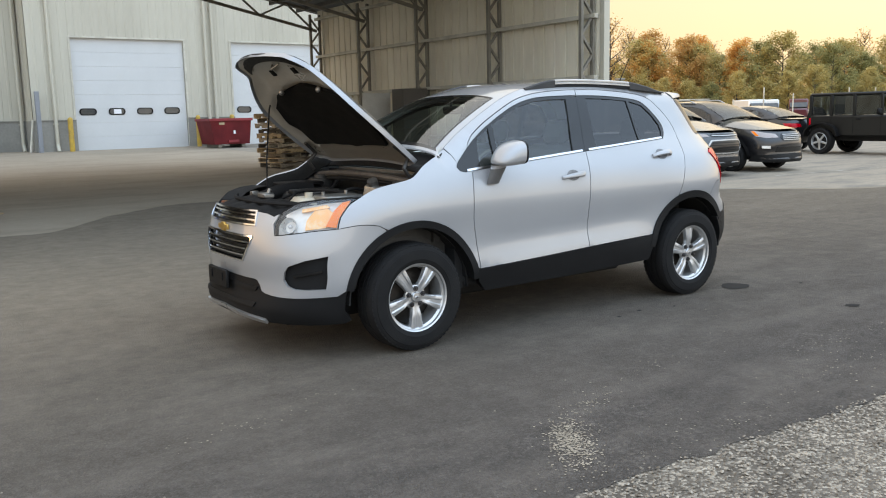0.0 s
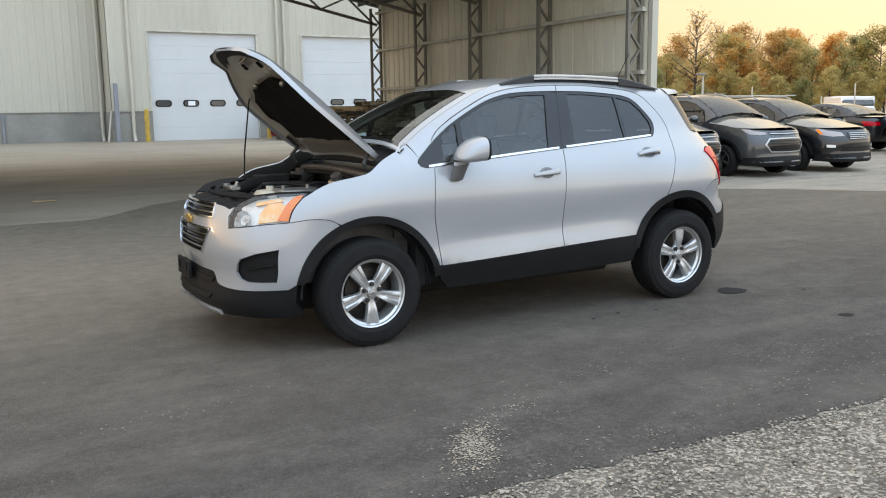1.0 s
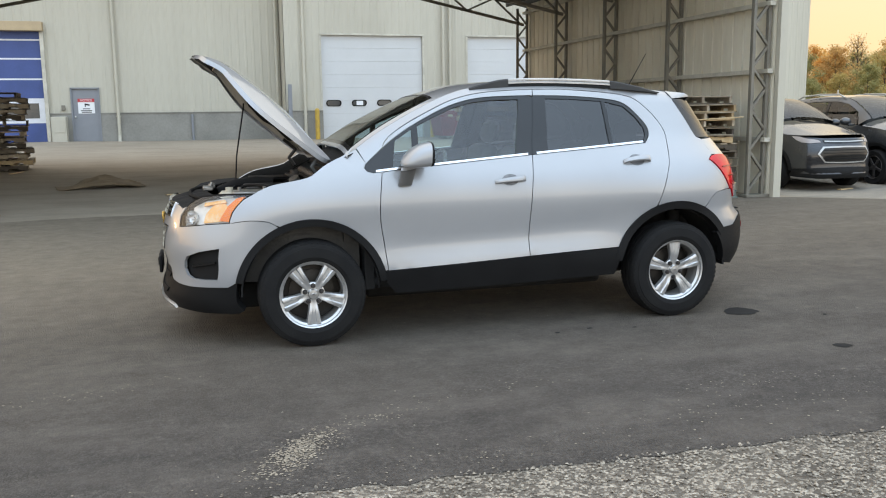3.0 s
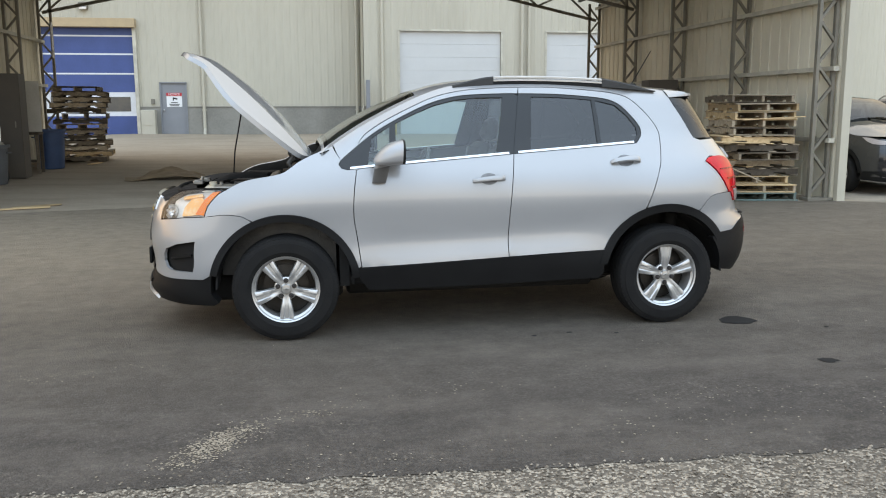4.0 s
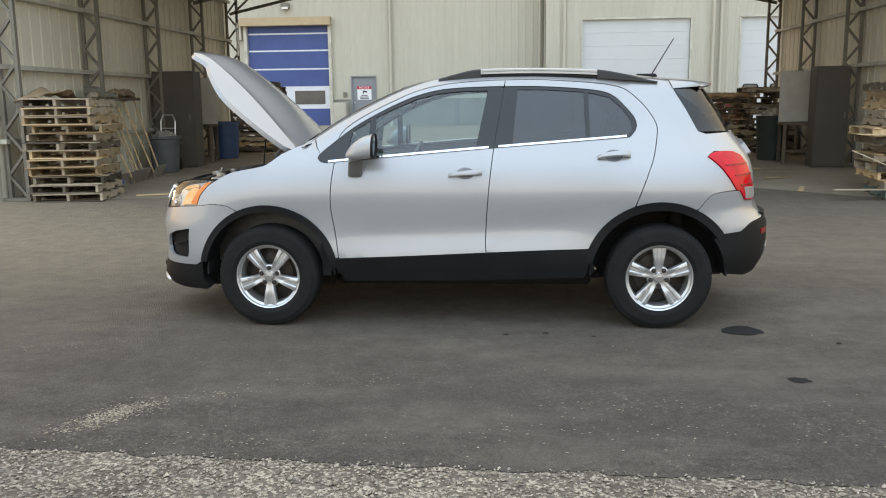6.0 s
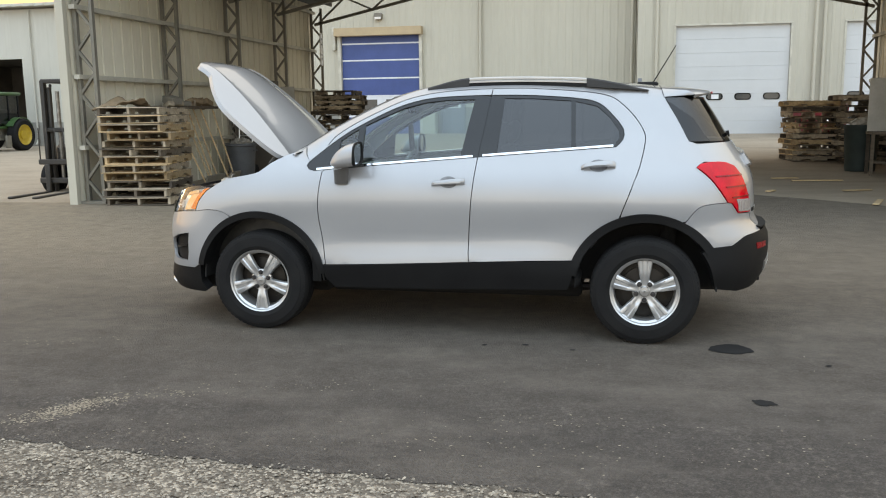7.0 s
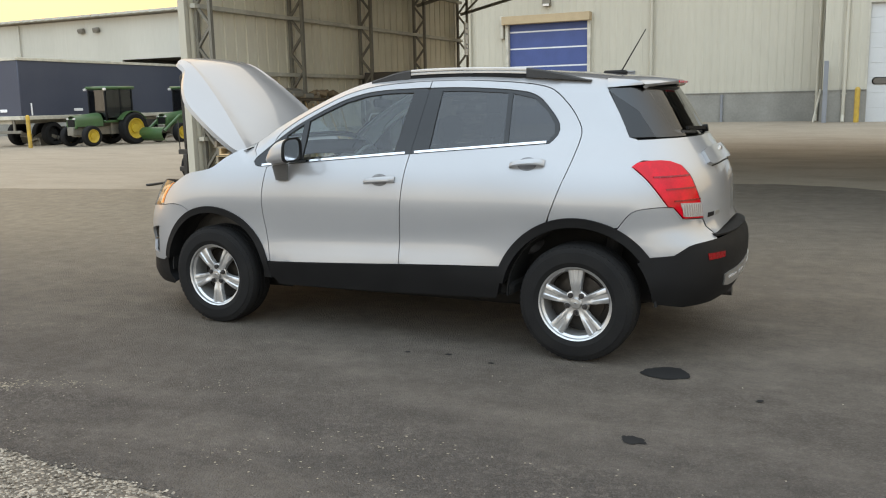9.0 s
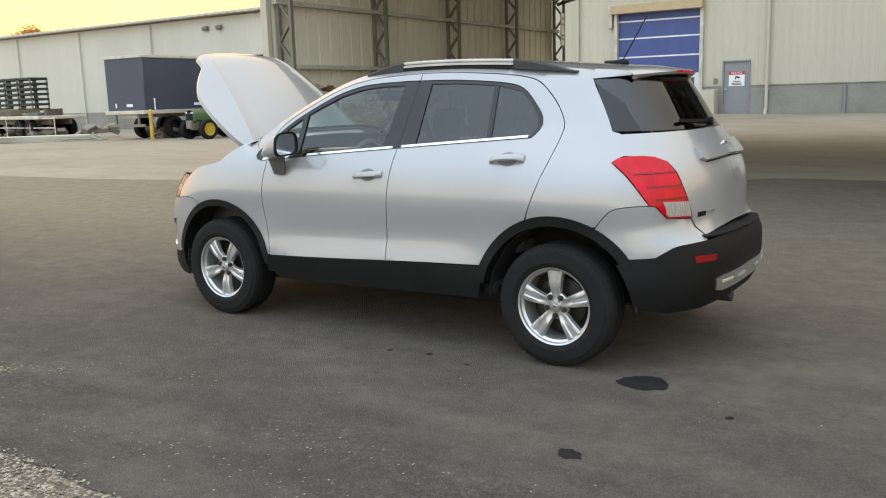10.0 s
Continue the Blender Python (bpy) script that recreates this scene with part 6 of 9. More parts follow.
for k in range(90):
    box(bm, (-74.7 + k * 0.6, LB - 0.42, 6.60), (0.3, 0.24, 0.10))
tagged(mesh_ob("roof_west", bm, M["white_sheet"], smooth=False), "corrugated roof edge of the long white building", "roof", kind="structure")
bm = bmesh.new()
box(bm, (-30.6, LB + 8, 2.1), (6.8, 0.2, 4.4))
for x in (-34.1, -27.1):
    box(bm, (x, LB + 4.1, 2.1), (0.2, 8, 4.4))
box(bm, (-30.6, LB + 4.1, 4.3), (7, 8, 0.1))
tagged(mesh_ob("wall_bay", bm, M["dark_room"], smooth=False), "dark open bay in the long white building", "wall", kind="structure")
for k in range(6):
    pipe(-34.56 - 7.29 * k if k else -26.6, LB - 0.1, 0.05, 6.4, 0.045, M["white_sheet"], "white downpipe on the long building")
for x in (-35.65, -36.8):
    bm = bmesh.new()
    box(bm, (x, LB - 0.12, 5.85), (0.42, 0.24, 0.24), pose(0, 0, 0, 20), 0.04)
    tagged(mesh_ob("wall_lamp", bm, M["steel"]), "grey wall pack lamp on the long building", "lamp", "wall lamps")

# ---- the open shed ----
XL, XR = -7.35, 7.2
STATIONS = [6.15 + 2.65 * k for k in range(5)]
for xw, nm, face, lab in ((XR, "wall_shed_east", -1, "ribbed metal side wall of the open shed"), (XL, "wall_shed_west", 1, "ribbed metal side wall of the open shed")):
    bm = bmesh.new()
    ribbed(bm, 6.05, 17.0, 0.0, 4.42, xw, 0.305, -0.030, "y", face, (0.80, 0.83, 0.92, 0.95))
    tagged(mesh_ob(nm, bm, M["shed_sheet"], smooth=False), lab, "wall", kind="structure")
    bm = bmesh.new()
    box(bm, (xw + 0.06 * -face, 5.98, 2.2), (0.14, 0.10, 4.5), None, 0.004)
    tagged(mesh_ob("trim", bm, M["cream_sheet"], smooth=False), "pale metal end trim of the shed wall", "trim", kind="structure")
    for z in (0.95, 2.06, 3.13, 4.15):
        bm = bmesh.new()
        box(bm, (xw + face * 0.085, 11.5, z), (0.10, 10.9, 0.07))
        tagged(mesh_ob("girt", bm, M["girt"], smooth=False), "horizontal steel girt on the shed wall", "girt", "shed girts")


def lattice_column(x_out, x_in, y):
    col = thing("lattice_column", "laced steel column of the open shed", "column", pose(0, y, 0), "shed columns")
    top = 4.25
    for x in (x_out, x_in):
        bm = bmesh.new()
        box(bm, (x, 0, top / 2), (0.055, 0.07, top))
        part("chord", bm, M["steel"], col, smooth=False)
    n = 12
    for k in range(n):
        bm = bmesh.new()
        a, b = (x_out, x_in) if k % 2 else (x_in, x_out)
        beam(bm, (a, 0, 0.1 + (top - 0.2) * k / n), (b, 0, 0.1 + (top - 0.2) * (k + 1) / n), 0.05, 0.04)
        part("lacing", bm, M["steel"], col, smooth=False)
    bm = bmesh.new()
    box(bm, ((x_out + x_in) / 2, 0, 0.03 + ground_z(x_in, y)), (0.45, 0.25, 0.04))
    part("base_plate", bm, M["steel"], col, smooth=False)


def roof_truss(y):
    tr = thing("roof_truss", "dark steel roof truss across the open shed", "truss", pose(0, y, 0), "roof trusses")
    mid = (XL + XR) / 2

    def top(x):
        return 4.32 + 0.195 * (7.2 - abs(x - mid))

    def low(x):
        return 3.84 + 0.215 * (7.0 - abs(x - mid))
    xs = np.linspace(-7.0, 7.0, 19) + mid
    for f_, nm in ((top, "top_chord"), (low, "bottom_chord")):
        for s in (-1, 1):
            bm = bmesh.new()
            a, b = mid + s * 7.1, mid
            beam(bm, (a, 0, f_(a)), (b, 0, f_(b)), 0.07, 0.07)
            part(nm, bm, M["steel"], tr, smooth=False)
    for k in range(18):
        bm = bmesh.new()
        a, b = xs[k], xs[k + 1]
        beam(bm, (a, 0, top(a) if k % 2 else low(a)), (b, 0, low(b) if k % 2 else top(b)), 0.045, 0.045)
        part("web", bm, M["steel"], tr, smooth=False)


for y in STATIONS:
    lattice_column(XR - 0.05 - 0.03, XR - 0.36, y)
    lattice_column(XL + 0.05 + 0.03, XL + 0.36, y)
    roof_truss(y)
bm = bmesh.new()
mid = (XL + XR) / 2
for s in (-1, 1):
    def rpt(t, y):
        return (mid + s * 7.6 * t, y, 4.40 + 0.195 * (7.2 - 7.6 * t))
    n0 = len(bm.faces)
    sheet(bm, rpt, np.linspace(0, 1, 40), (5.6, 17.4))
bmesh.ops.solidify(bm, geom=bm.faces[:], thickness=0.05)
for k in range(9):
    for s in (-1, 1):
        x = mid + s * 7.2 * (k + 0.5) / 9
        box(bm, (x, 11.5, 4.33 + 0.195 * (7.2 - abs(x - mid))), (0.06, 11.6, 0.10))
tagged(mesh_ob("ceiling", bm, M["roof_under"], smooth=False), "dark roof sheets and purlins of the open shed", "roof", kind="structure")
bm = bmesh.new()
box(bm, (XL + 0.40, 16.6, 3.15), (0.03, 0.42, 0.85), pose(0, 0, 0, 0, 0, 12), 0.004)
sp = mesh_ob("shed_sign", bm, M["sign_white"], None, smooth=False)
tagged(sp, "weathered white sign board on a shed column", "sign")
bm = bmesh.new()
for z, w in ((3.42, 0.26), (3.28, 0.3), (3.0, 0.3), (2.9, 0.24)):
    box(bm, (XL + 0.42, 16.6, z), (0.012, w, 0.035), pose(0, 0, 0, 0, 0, 12))
part("print", bm, M["gray_door"], sp, smooth=False)


# ---- pallets and clutter in the shed ----
M["wood"] = mat("pallet_wood", (0.60, 0.44, 0.25), 0.8, 0, (0.42, 0.285, 0.155), 3, 40, 0.6, stretch=(1, 6, 6), island=0.4, bump=0.2)
M["wood_dark"] = mat("weathered_pallet_wood", (0.13, 0.10, 0.07), 0.85, 0, (0.075, 0.058, 0.042), 3, 40, 0.6, stretch=(1, 6, 6), island=0.4, bump=0.2)
M["wood_teal"] = mat("teal_pallet_wood", (0.10, 0.20, 0.20), 0.75, 0, (0.15, 0.16, 0.13), 3, 40, 0.6, island=0.2)
M["brown_board"] = mat("brown_cabinet", (0.055, 0.045, 0.036), 0.6, 0, (0.08, 0.066, 0.05), 2, 30, 0.5)
M["beige_board"] = mat("beige_board", (0.50, 0.47, 0.41), 0.6, 0, (0.40, 0.37, 0.31), 3, 30, 0.5)
M["gray_bin"] = mat("gray_bin", (0.10, 0.105, 0.11), 0.6, 0, (0.07, 0.072, 0.075), 4, 40, 0.5)
M["blue_bin"] = mat("blue_bin", (0.03, 0.07, 0.16), 0.55, 0, (0.025, 0.05, 0.11), 4, 40, 0.5)
M["green_bin"] = mat("green_bin", (0.018, 0.03, 0.026), 0.6, 0, (0.012, 0.02, 0.018), 4, 40, 0.5)
M["red_steel"] = mat("red_dumpster", (0.30, 0.022, 0.028), 0.55, 0.1, (0.20, 0.018, 0.022), 1.5, 24, 0.6)
M["cardboard"] = mat("cardboard", (0.26, 0.18, 0.105), 0.85, 0, (0.18, 0.125, 0.075), 5, 60, 0.5)
M["plastic_wrap"] = mat("plastic_wrap", (0.36, 0.33, 0.28), 0.5, 0, (0.24, 0.21, 0.17), 10, 60, 0.6)

rng = random.Random(4)


def board_mesh(name, size, material):
    bm = bmesh.new()
    box(bm, (0, 0, 0), size, None, 0.004)
    me = bpy.data.meshes.new(name)
    bm.to_mesh(me)
    bm.free()
    me.materials.append(material)
    return me


def stringer_mesh(material):
    """A pallet stringer with its two fork notches."""
    bm = bmesh.new()
    outline = [(-0.6, 0.045), (-0.6, -0.045), (-0.41, -0.045), (-0.39, -0.008), (-0.20, -0.008), (-0.18, -0.045), (0.18, -0.045), (0.20, -0.008), (0.39, -0.008), (0.41, -0.045), (0.6, -0.045), (0.6, 0.045)]
    sides = [[bm.verts.new((x, y, z)) for y, z in outline] for x in (-0.02, 0.02)]
    bm.faces.new(sides[0][::-1]), bm.faces.new(sides[1])
    for i in range(12):
        bm.faces.new((sides[0][i], sides[0][(i + 1) % 12], sides[1][(i + 1) % 12], sides[1][i]))
    bmesh.ops.recalc_face_normals(bm, faces=bm.faces[:])
    me = bpy.data.meshes.new("stringer")
    bm.to_mesh(me)
    bm.free()
    me.materials.append(material)
    return me


def make_pallet(material, label, other=None, broken=()):
    """One stringer pallet: three stringers, seven top boards, four bottom boards; some boards lost, slid or of other wood."""
    p = thing("pallet", label, "pallet", pose(0, 0, 0), "stacked pallets")
    other = other or material
    decks, bases = [board_mesh("deck_board", (1.02, 0.115, 0.018), m_) for m_ in (material, other)], [board_mesh("bottom_board", (1.02, 0.12, 0.016), m_) for m_ in (material, other)]
    stub, stringers = board_mesh("deck_board", (0.52, 0.115, 0.018), other), [stringer_mesh(m_) for m_ in (material, other)]

    def add(nm, me, x, y, z, rz=0.0):
        o = new(nm, me)
        o.parent = p
        o.matrix_local = pose(x, y, z, 0, 0, rz)
    for k in range(7):
        if k in broken:
            add("deck_board", stub, -0.24 if k % 2 else 0.26, -0.54 + 0.18 * k, 0.117, rng.uniform(-6, 6))
        else:
            add("deck_board", decks[rng.random() < 0.3], rng.uniform(-0.012, 0.012), -0.54 + 0.18 * k, 0.117, rng.uniform(-1.6, 1.6))
    for k in range(4):
        if 10 + k not in broken:
            add("bottom_board", bases[rng.random() < 0.3], rng.uniform(-0.03, 0.03), -0.54 + 0.36 * k, 0.009, rng.uniform(-2, 2))
    for x in (-0.48, 0, 0.48):
        add("stringer", stringers[rng.random() < 0.35], x, rng.uniform(-0.012, 0.012), 0.062)
    return p


M["wood_gray"] = mat("silvered_pallet_wood", (0.44, 0.355, 0.25), 0.85, 0, (0.27, 0.215, 0.155), 3, 40, 0.6, stretch=(1, 6, 6), island=0.35, bump=0.2)
PAL = {}
for key, m_, other, broken, lab in (("light", "wood", "wood_gray", (), "pale rough wooden pallet in a leaning stack"), ("dark", "wood_dark", "wood_gray", (), "dark weathered wooden pallet in a stack"),
                                    ("teal", "wood_teal", "wood_teal", (), "teal-painted wooden pallet at the bottom of a stack"), ("blue_end", "wood_dark", "wood_gray", (), "dark pallet with blue-painted blocks in a stack"), ("gray", "wood_gray", "wood", (0, 4, 10), "greyed wooden pallet with broken deck boards"),
                                    ("worn", "wood_gray", "wood_dark", (6, 12), "grey-brown pallet with a lost board")):
    PAL[key] = make_pallet(M[m_], lab, M[other], broken)
    if key == "blue_end":
        for x in (-0.45, 0.0, 0.45):
            bm = bmesh.new()
            box(bm, (x, -0.61, 0.066), (0.15, 0.03, 0.085), None, 0.004)
            part("end_block", bm, M["blue"], PAL[key], "blue-painted end block", smooth=False)
used = set()


def place_pallet(key, m):
    if key not in used:
        used.add(key)
        PAL[key].matrix_basis = m
        return PAL[key]
    return copy_thing(PAL[key], m)


def stack(x, y, rz, n, kinds, jitter=0.05, z=None, lean=0.0, crossed=0.0):
    """A stack of n pallets, uneven; crossed: the share that lies turned by a quarter."""
    z = ground_z(x, y) if z is None else z
    for k in range(n):
        kind = kinds[k] if k < len(kinds) else kinds[-1]
        place_pallet(kind, pose(x + rng.uniform(-jitter, jitter) + lean * k, y + rng.uniform(-jitter, jitter), z + 0.001 + 0.1275 * k, rng.uniform(-0.5, 0.5), rng.uniform(-0.6, 0.6), rz + rng.uniform(-4, 4) + (90 if rng.random() < crossed else 180 if rng.random() < 0.5 else 0)))


stack(6.12, 6.85, -6, 13, ["teal", "gray", "light", "worn", "gray", "dark", "worn", "light", "worn", "gray", "light", "light", "worn"], 0.11, crossed=0.45)
stack(-6.40, 6.55, 9, 12, ["worn", "blue_end", "worn", "light", "gray", "light", "worn", "gray", "light", "light", "gray", "worn"], 0.06)
stack(5.55, 15.85, 6, 11, ["dark", "gray", "worn", "light", "dark", "gray", "light", "worn", "gray", "worn", "light"], 0.08, crossed=0.4)
stack(6.55, 15.3, -3, 12, ["dark", "worn", "dark", "dark"], 0.05, crossed=0.4)
stack(-6.25, 16.05, 8, 14, ["worn", "light", "gray", "dark", "worn", "dark", "gray", "worn", "dark", "worn", "dark"], 0.10, crossed=0.5)
# loose boards pushed into and leant on the east stack
for x, y, z, rx, ry, rz in ((5.55, 6.18, 0.52, 0, 24, -12), (5.35, 6.25, 0.16, 0, 1, 8), (6.2, 6.2, 1.30, 0, -3, -14), (5.6, 6.2, 0.93, 0, 2, 10)):
    o = new("board", board_mesh("board", (0.95, 0.09, 0.018), M["wood" if z > 0.8 else "wood_gray"]))
    tagged(o, "loose broken board stuck in a pallet stack", "board", "loose boards")
    o.matrix_world = pose(x, y, z, rx, ry, rz)


def bin_round(name, x, y, r, h, material, label, lid=False, top=1.12):
    b = thing(name, label, "bin", pose(x, y, ground_z(x, y)))
    bm = bmesh.new()
    lathe(bm, [(0, 0.005), (r * 0.82, 0.005), (r * 0.86, 0.05), (r, h - 0.06), (r * top, h - 0.05), (r * top, h), (r * 0.97, h), (r * 0.80, 0.04), (0, 0.04)], 28)
    part("body", bm, material, b)
    for s in (-1, 1):
        bm = bmesh.new()
        tube(bm, [Vector((s * r * 1.0, -0.07, h * 0.8)), Vector((s * (r * 1.0 + 0.06), 0, h * 0.8)), Vector((s * r * 1.0, 0.07, h * 0.8))], 0.012, 6)
        part("handle", bm, material, b)
    return b


bin_round("trash_can", -6.62, 10.5, 0.30, 0.72, M["gray_bin"], "round grey trash can by the shed wall")
bm = bmesh.new()
bmesh.ops.create_icosphere(bm, subdivisions=5, radius=0.22, matrix=Matrix.Translation((-6.62, 10.5, 0.70 + ground_z(-6.6, 10.5))) @ Matrix.Diagonal((1, 1, 0.5, 1)))
for v in bm.verts:
    v.co += Vector((noise.noise(v.co * 22), noise.noise(v.co * 22 + Vector((9, 0, 0))), noise.noise(v.co * 22 + Vector((0, 9, 0))))) * 0.05
tagged(mesh_ob("rubbish", bm, M["plastic_wrap"]), "crumpled pale rubbish heaped in the trash can", "rubbish")
bin_round("waste_bin", -6.45, 13.8, 0.31, 0.86, M["blue_bin"], "tall dark blue plastic bin")
bin_round("barrel", 5.95, 12.9, 0.34, 0.95, M["green_bin"], "dark green barrel near the pallets", top=1.02)
bm = bmesh.new()
bmesh.ops.create_icosphere(bm, subdivisions=5, radius=0.25, matrix=Matrix.Translation((5.95, 12.9, 0.95 + ground_z(6, 12.9))) @ Matrix.Diagonal((1, 1, 0.5, 1)))
for v in bm.verts:
    v.co += Vector((noise.noise(v.co * 12), noise.noise(v.co * 12 + Vector((9, 0, 0))), noise.noise(v.co * 12 + Vector((0, 9, 0))))) * 0.07
tagged(mesh_ob("rubbish", bm, M["plastic_wrap"]), "white plastic wrap stuffed in the barrel", "rubbish")


def cabinet(x, y, rz, w, d, h, material, label, name="cabinet", doors=1):
    c = thing(name, label, "cabinet", pose(x, y, ground_z(x, y), 0, 0, rz))
    bm = bmesh.new()
    box(bm, (0, 0, h / 2), (w, d, h), None, 0.008)
    part("body", bm, material, c, smooth=False)
    for k in range(doors):
        bm = bmesh.new()
        dw = w / doors
        box(bm, (-w / 2 + dw * (k + 0.5), -d / 2 - 0.012, h / 2), (dw - 0.02, 0.02, h - 0.06), None, 0.004)
        dd = part("door", bm, material, c, smooth=False)
        bm = bmesh.new()
        box(bm, (-w / 2 + dw * (k + 0.88), -d / 2 - 0.03, h * 0.52), (0.02, 0.03, 0.12), None, 0.004)
        part("handle", bm, M["steel"], dd, smooth=False)
    return c


cabinet(-6.78, 11.75, 4, 0.86, 0.55, 2.0, M["brown_board"], "tall dark brown cabinet against the shed wall")
cabinet(6.55, 11.35, -6, 0.62, 0.55, 1.95, M["brown_board"], "tall dark brown cabinet against the ribbed wall")
for x, y, rz, lab in ((-6.72, 12.75, 6, "pale upright panel behind the dark cabinet"), (6.25, 12.1, -5, "pale upright panel behind the dark cabinet")):
    wb = thing("workbench", "low dark workbench with a " + lab, "bench", pose(x, y, ground_z(x, y), 0, 0, rz))
    bm = bmesh.new()
    box(bm, (0, 0, 0.82), (0.75, 0.6, 0.05), None, 0.006)
    part("top", bm, M["wood_dark"], wb, smooth=False)
    for sx in (-0.33, 0.33):
        for sy in (-0.25, 0.25):
            bm = bmesh.new()
            box(bm, (sx, sy, 0.4), (0.06, 0.06, 0.8))
            part("leg", bm, M["wood_dark"], wb, smooth=False)
    bm = bmesh.new()
    box(bm, (0, 0.26, 1.36), (0.72, 0.03, 1.05), None, 0.004)
    part("back_panel", bm, M["beige_board"], wb, smooth=False)
    bm = bmesh.new()
    box(bm, (0, 0, 0.25), (0.6, 0.5, 0.03))
    part("shelf", bm, M["wood_dark"], wb, smooth=False)
# hand truck behind the trash can
ht = thing("hand_truck", "pale metal hand truck behind the trash can", "hand truck", pose(-6.75, 10.95, ground_z(-6.7, 10.9)))
bm = bmesh.new()
tube(bm, [Vector(p) for p in ((-0.15, 0, 0.1), (-0.15, 0.12, 1.0), (-0.10, 0.15, 1.12), (0.10, 0.15, 1.12), (0.15, 0.12, 1.0), (0.15, 0, 0.1))], 0.016, 8)
for z in (0.3, 0.6, 0.85):
    rod(bm, (-0.15, 0.12 * z, z), (0.15, 0.12 * z, z), 0.012, 6)
part("frame", bm, M["satin"], ht)
for x in (-0.2, 0.2):
    bm = bmesh.new()
    rod(bm, (x - 0.03, 0.06, 0.12), (x + 0.03, 0.06, 0.12), 0.12, 18)
    part("wheel", bm, M["rubber"], ht)
# tools leaning against the west wall, with a rack
rk = thing("tool_rack", "rough wall rack crowded with hanging oddments", "rack", pose(-7.02, 9.0, 0.06))
bm = bmesh.new()
box(bm, (0, 0, 1.52), (0.38, 2.0, 0.05), None, 0.01)
part("shelf", bm, M["wood_dark"], rk, smooth=False)
for k in range(22):
    bm = bmesh.new()
    box(bm, (rng.uniform(-0.15, 0.18), rng.uniform(-0.95, 0.95), 1.56 + rng.uniform(0, 0.10)), (rng.uniform(0.08, 0.25), rng.uniform(0.08, 0.3), rng.uniform(0.05, 0.14)), pose(0, 0, 0, rng.uniform(-25, 25), rng.uniform(-25, 25), rng.uniform(0, 90)), 0.01)
    part("oddment", bm, M[("cardboard", "wood_gray", "steel")[k % 3]], rk)
for y in (8.35, 8.6, 8.95, 9.2, 9.5, 9.85):
    t = thing("long_tool", "long-handled yard tool leaning on the shed wall", "tool", pose(0, y, 0.06), "leaning tools")
    bm = bmesh.new()
    a, b = Vector((-6.45 + rng.uniform(-0.1, 0.1), rng.uniform(-0.2, 0.2), 0.05)), Vector((-6.95, rng.uniform(-0.1, 0.1), 1.5 + rng.uniform(-0.1, 0.1)))
    rod(bm, a, b, 0.016, 8)
    part("shaft", bm, M["wood"], t)
    bm = bmesh.new()
    box(bm, a + Vector((0.02, 0, 0.10)), (0.03, 0.22, 0.26), pose(0, 0, 0, 0, 20), 0.01)
    part("blade", bm, M["steel"], t, smooth=False)
# loose slats and scraps on the ground
for x, y, rz, l in ((-5.2, 7.0, 20, 0.9), (-5.0, 7.3, 32, 0.7), (4.9, 7.6, 70, 0.7), (5.0, 9.2, 20, 0.5), (4.7, 10.8, 5, 0.9), (4.2, 11.2, 12, 0.5), (-2.3, 9.7, 12, 0.35), (3.6, 9.0, 60, 0.25), (-5.8, 15.0, 80, 0.7), (9.2, 6.6, 20, 0.4)):
    bm = bmesh.new()
    box(bm, (0, 0, 0.012), (l, 0.09, 0.02), None, 0.004)
    o = mesh_ob("loose_slat", bm, M["wood"], None, smooth=False)
    tagged(o, "loose broken wooden slat lying on the paving", "slat", "loose slats")
    o.matrix_world = pose(x, y, ground_z(x, y) + 0.006, 0, 0, rz)
# cardboard crumpled on the ground
bm = bmesh.new()


def flap_fn(u, v):
    h = 0.20 * max(0, 1 - abs(u - 0.55) * 2.4) * (0.4 + 0.6 * v) + 0.05 * noise.noise((u * 5, v * 5, 1)) + 0.03
    return (-1.0 + 1.55 * u + 0.1 * noise.noise((u * 3, v * 4, 5)), -0.35 + 0.8 * v + 0.25 * noise.noise((u * 3, v * 2, 8)), max(0.012, h))


sheet(bm, flap_fn, np.linspace(0, 1, 18), np.linspace(0, 1, 12), 0.008)
o = tagged(mesh_ob("cardboard", bm, M["cardboard"], smooth=False), "crumpled brown cardboard lying on the yard", "cardboard")
o.matrix_world = pose(-3.5, 11.5, ground_z(-3.5, 11.5), 0, 0, 10)
# cardboard thrown on the west pallets
bm = bmesh.new()
sheet(bm, lambda u, v: (u * 0.8 - 0.4, v * 0.5 - 0.25, 0.12 * math.sin(u * 5) * v + 0.16 * u + 0.06 * noise.noise((u * 6, v * 6, 2))), np.linspace(0, 1, 14), np.linspace(0, 1, 10), 0.01)
o = tagged(mesh_ob("cardboard", bm, M["cardboard"], smooth=False), "torn cardboard thrown on a pallet stack", "cardboard")
o.matrix_world = pose(-6.68, 6.3, 1.555, 0, 0, 20)


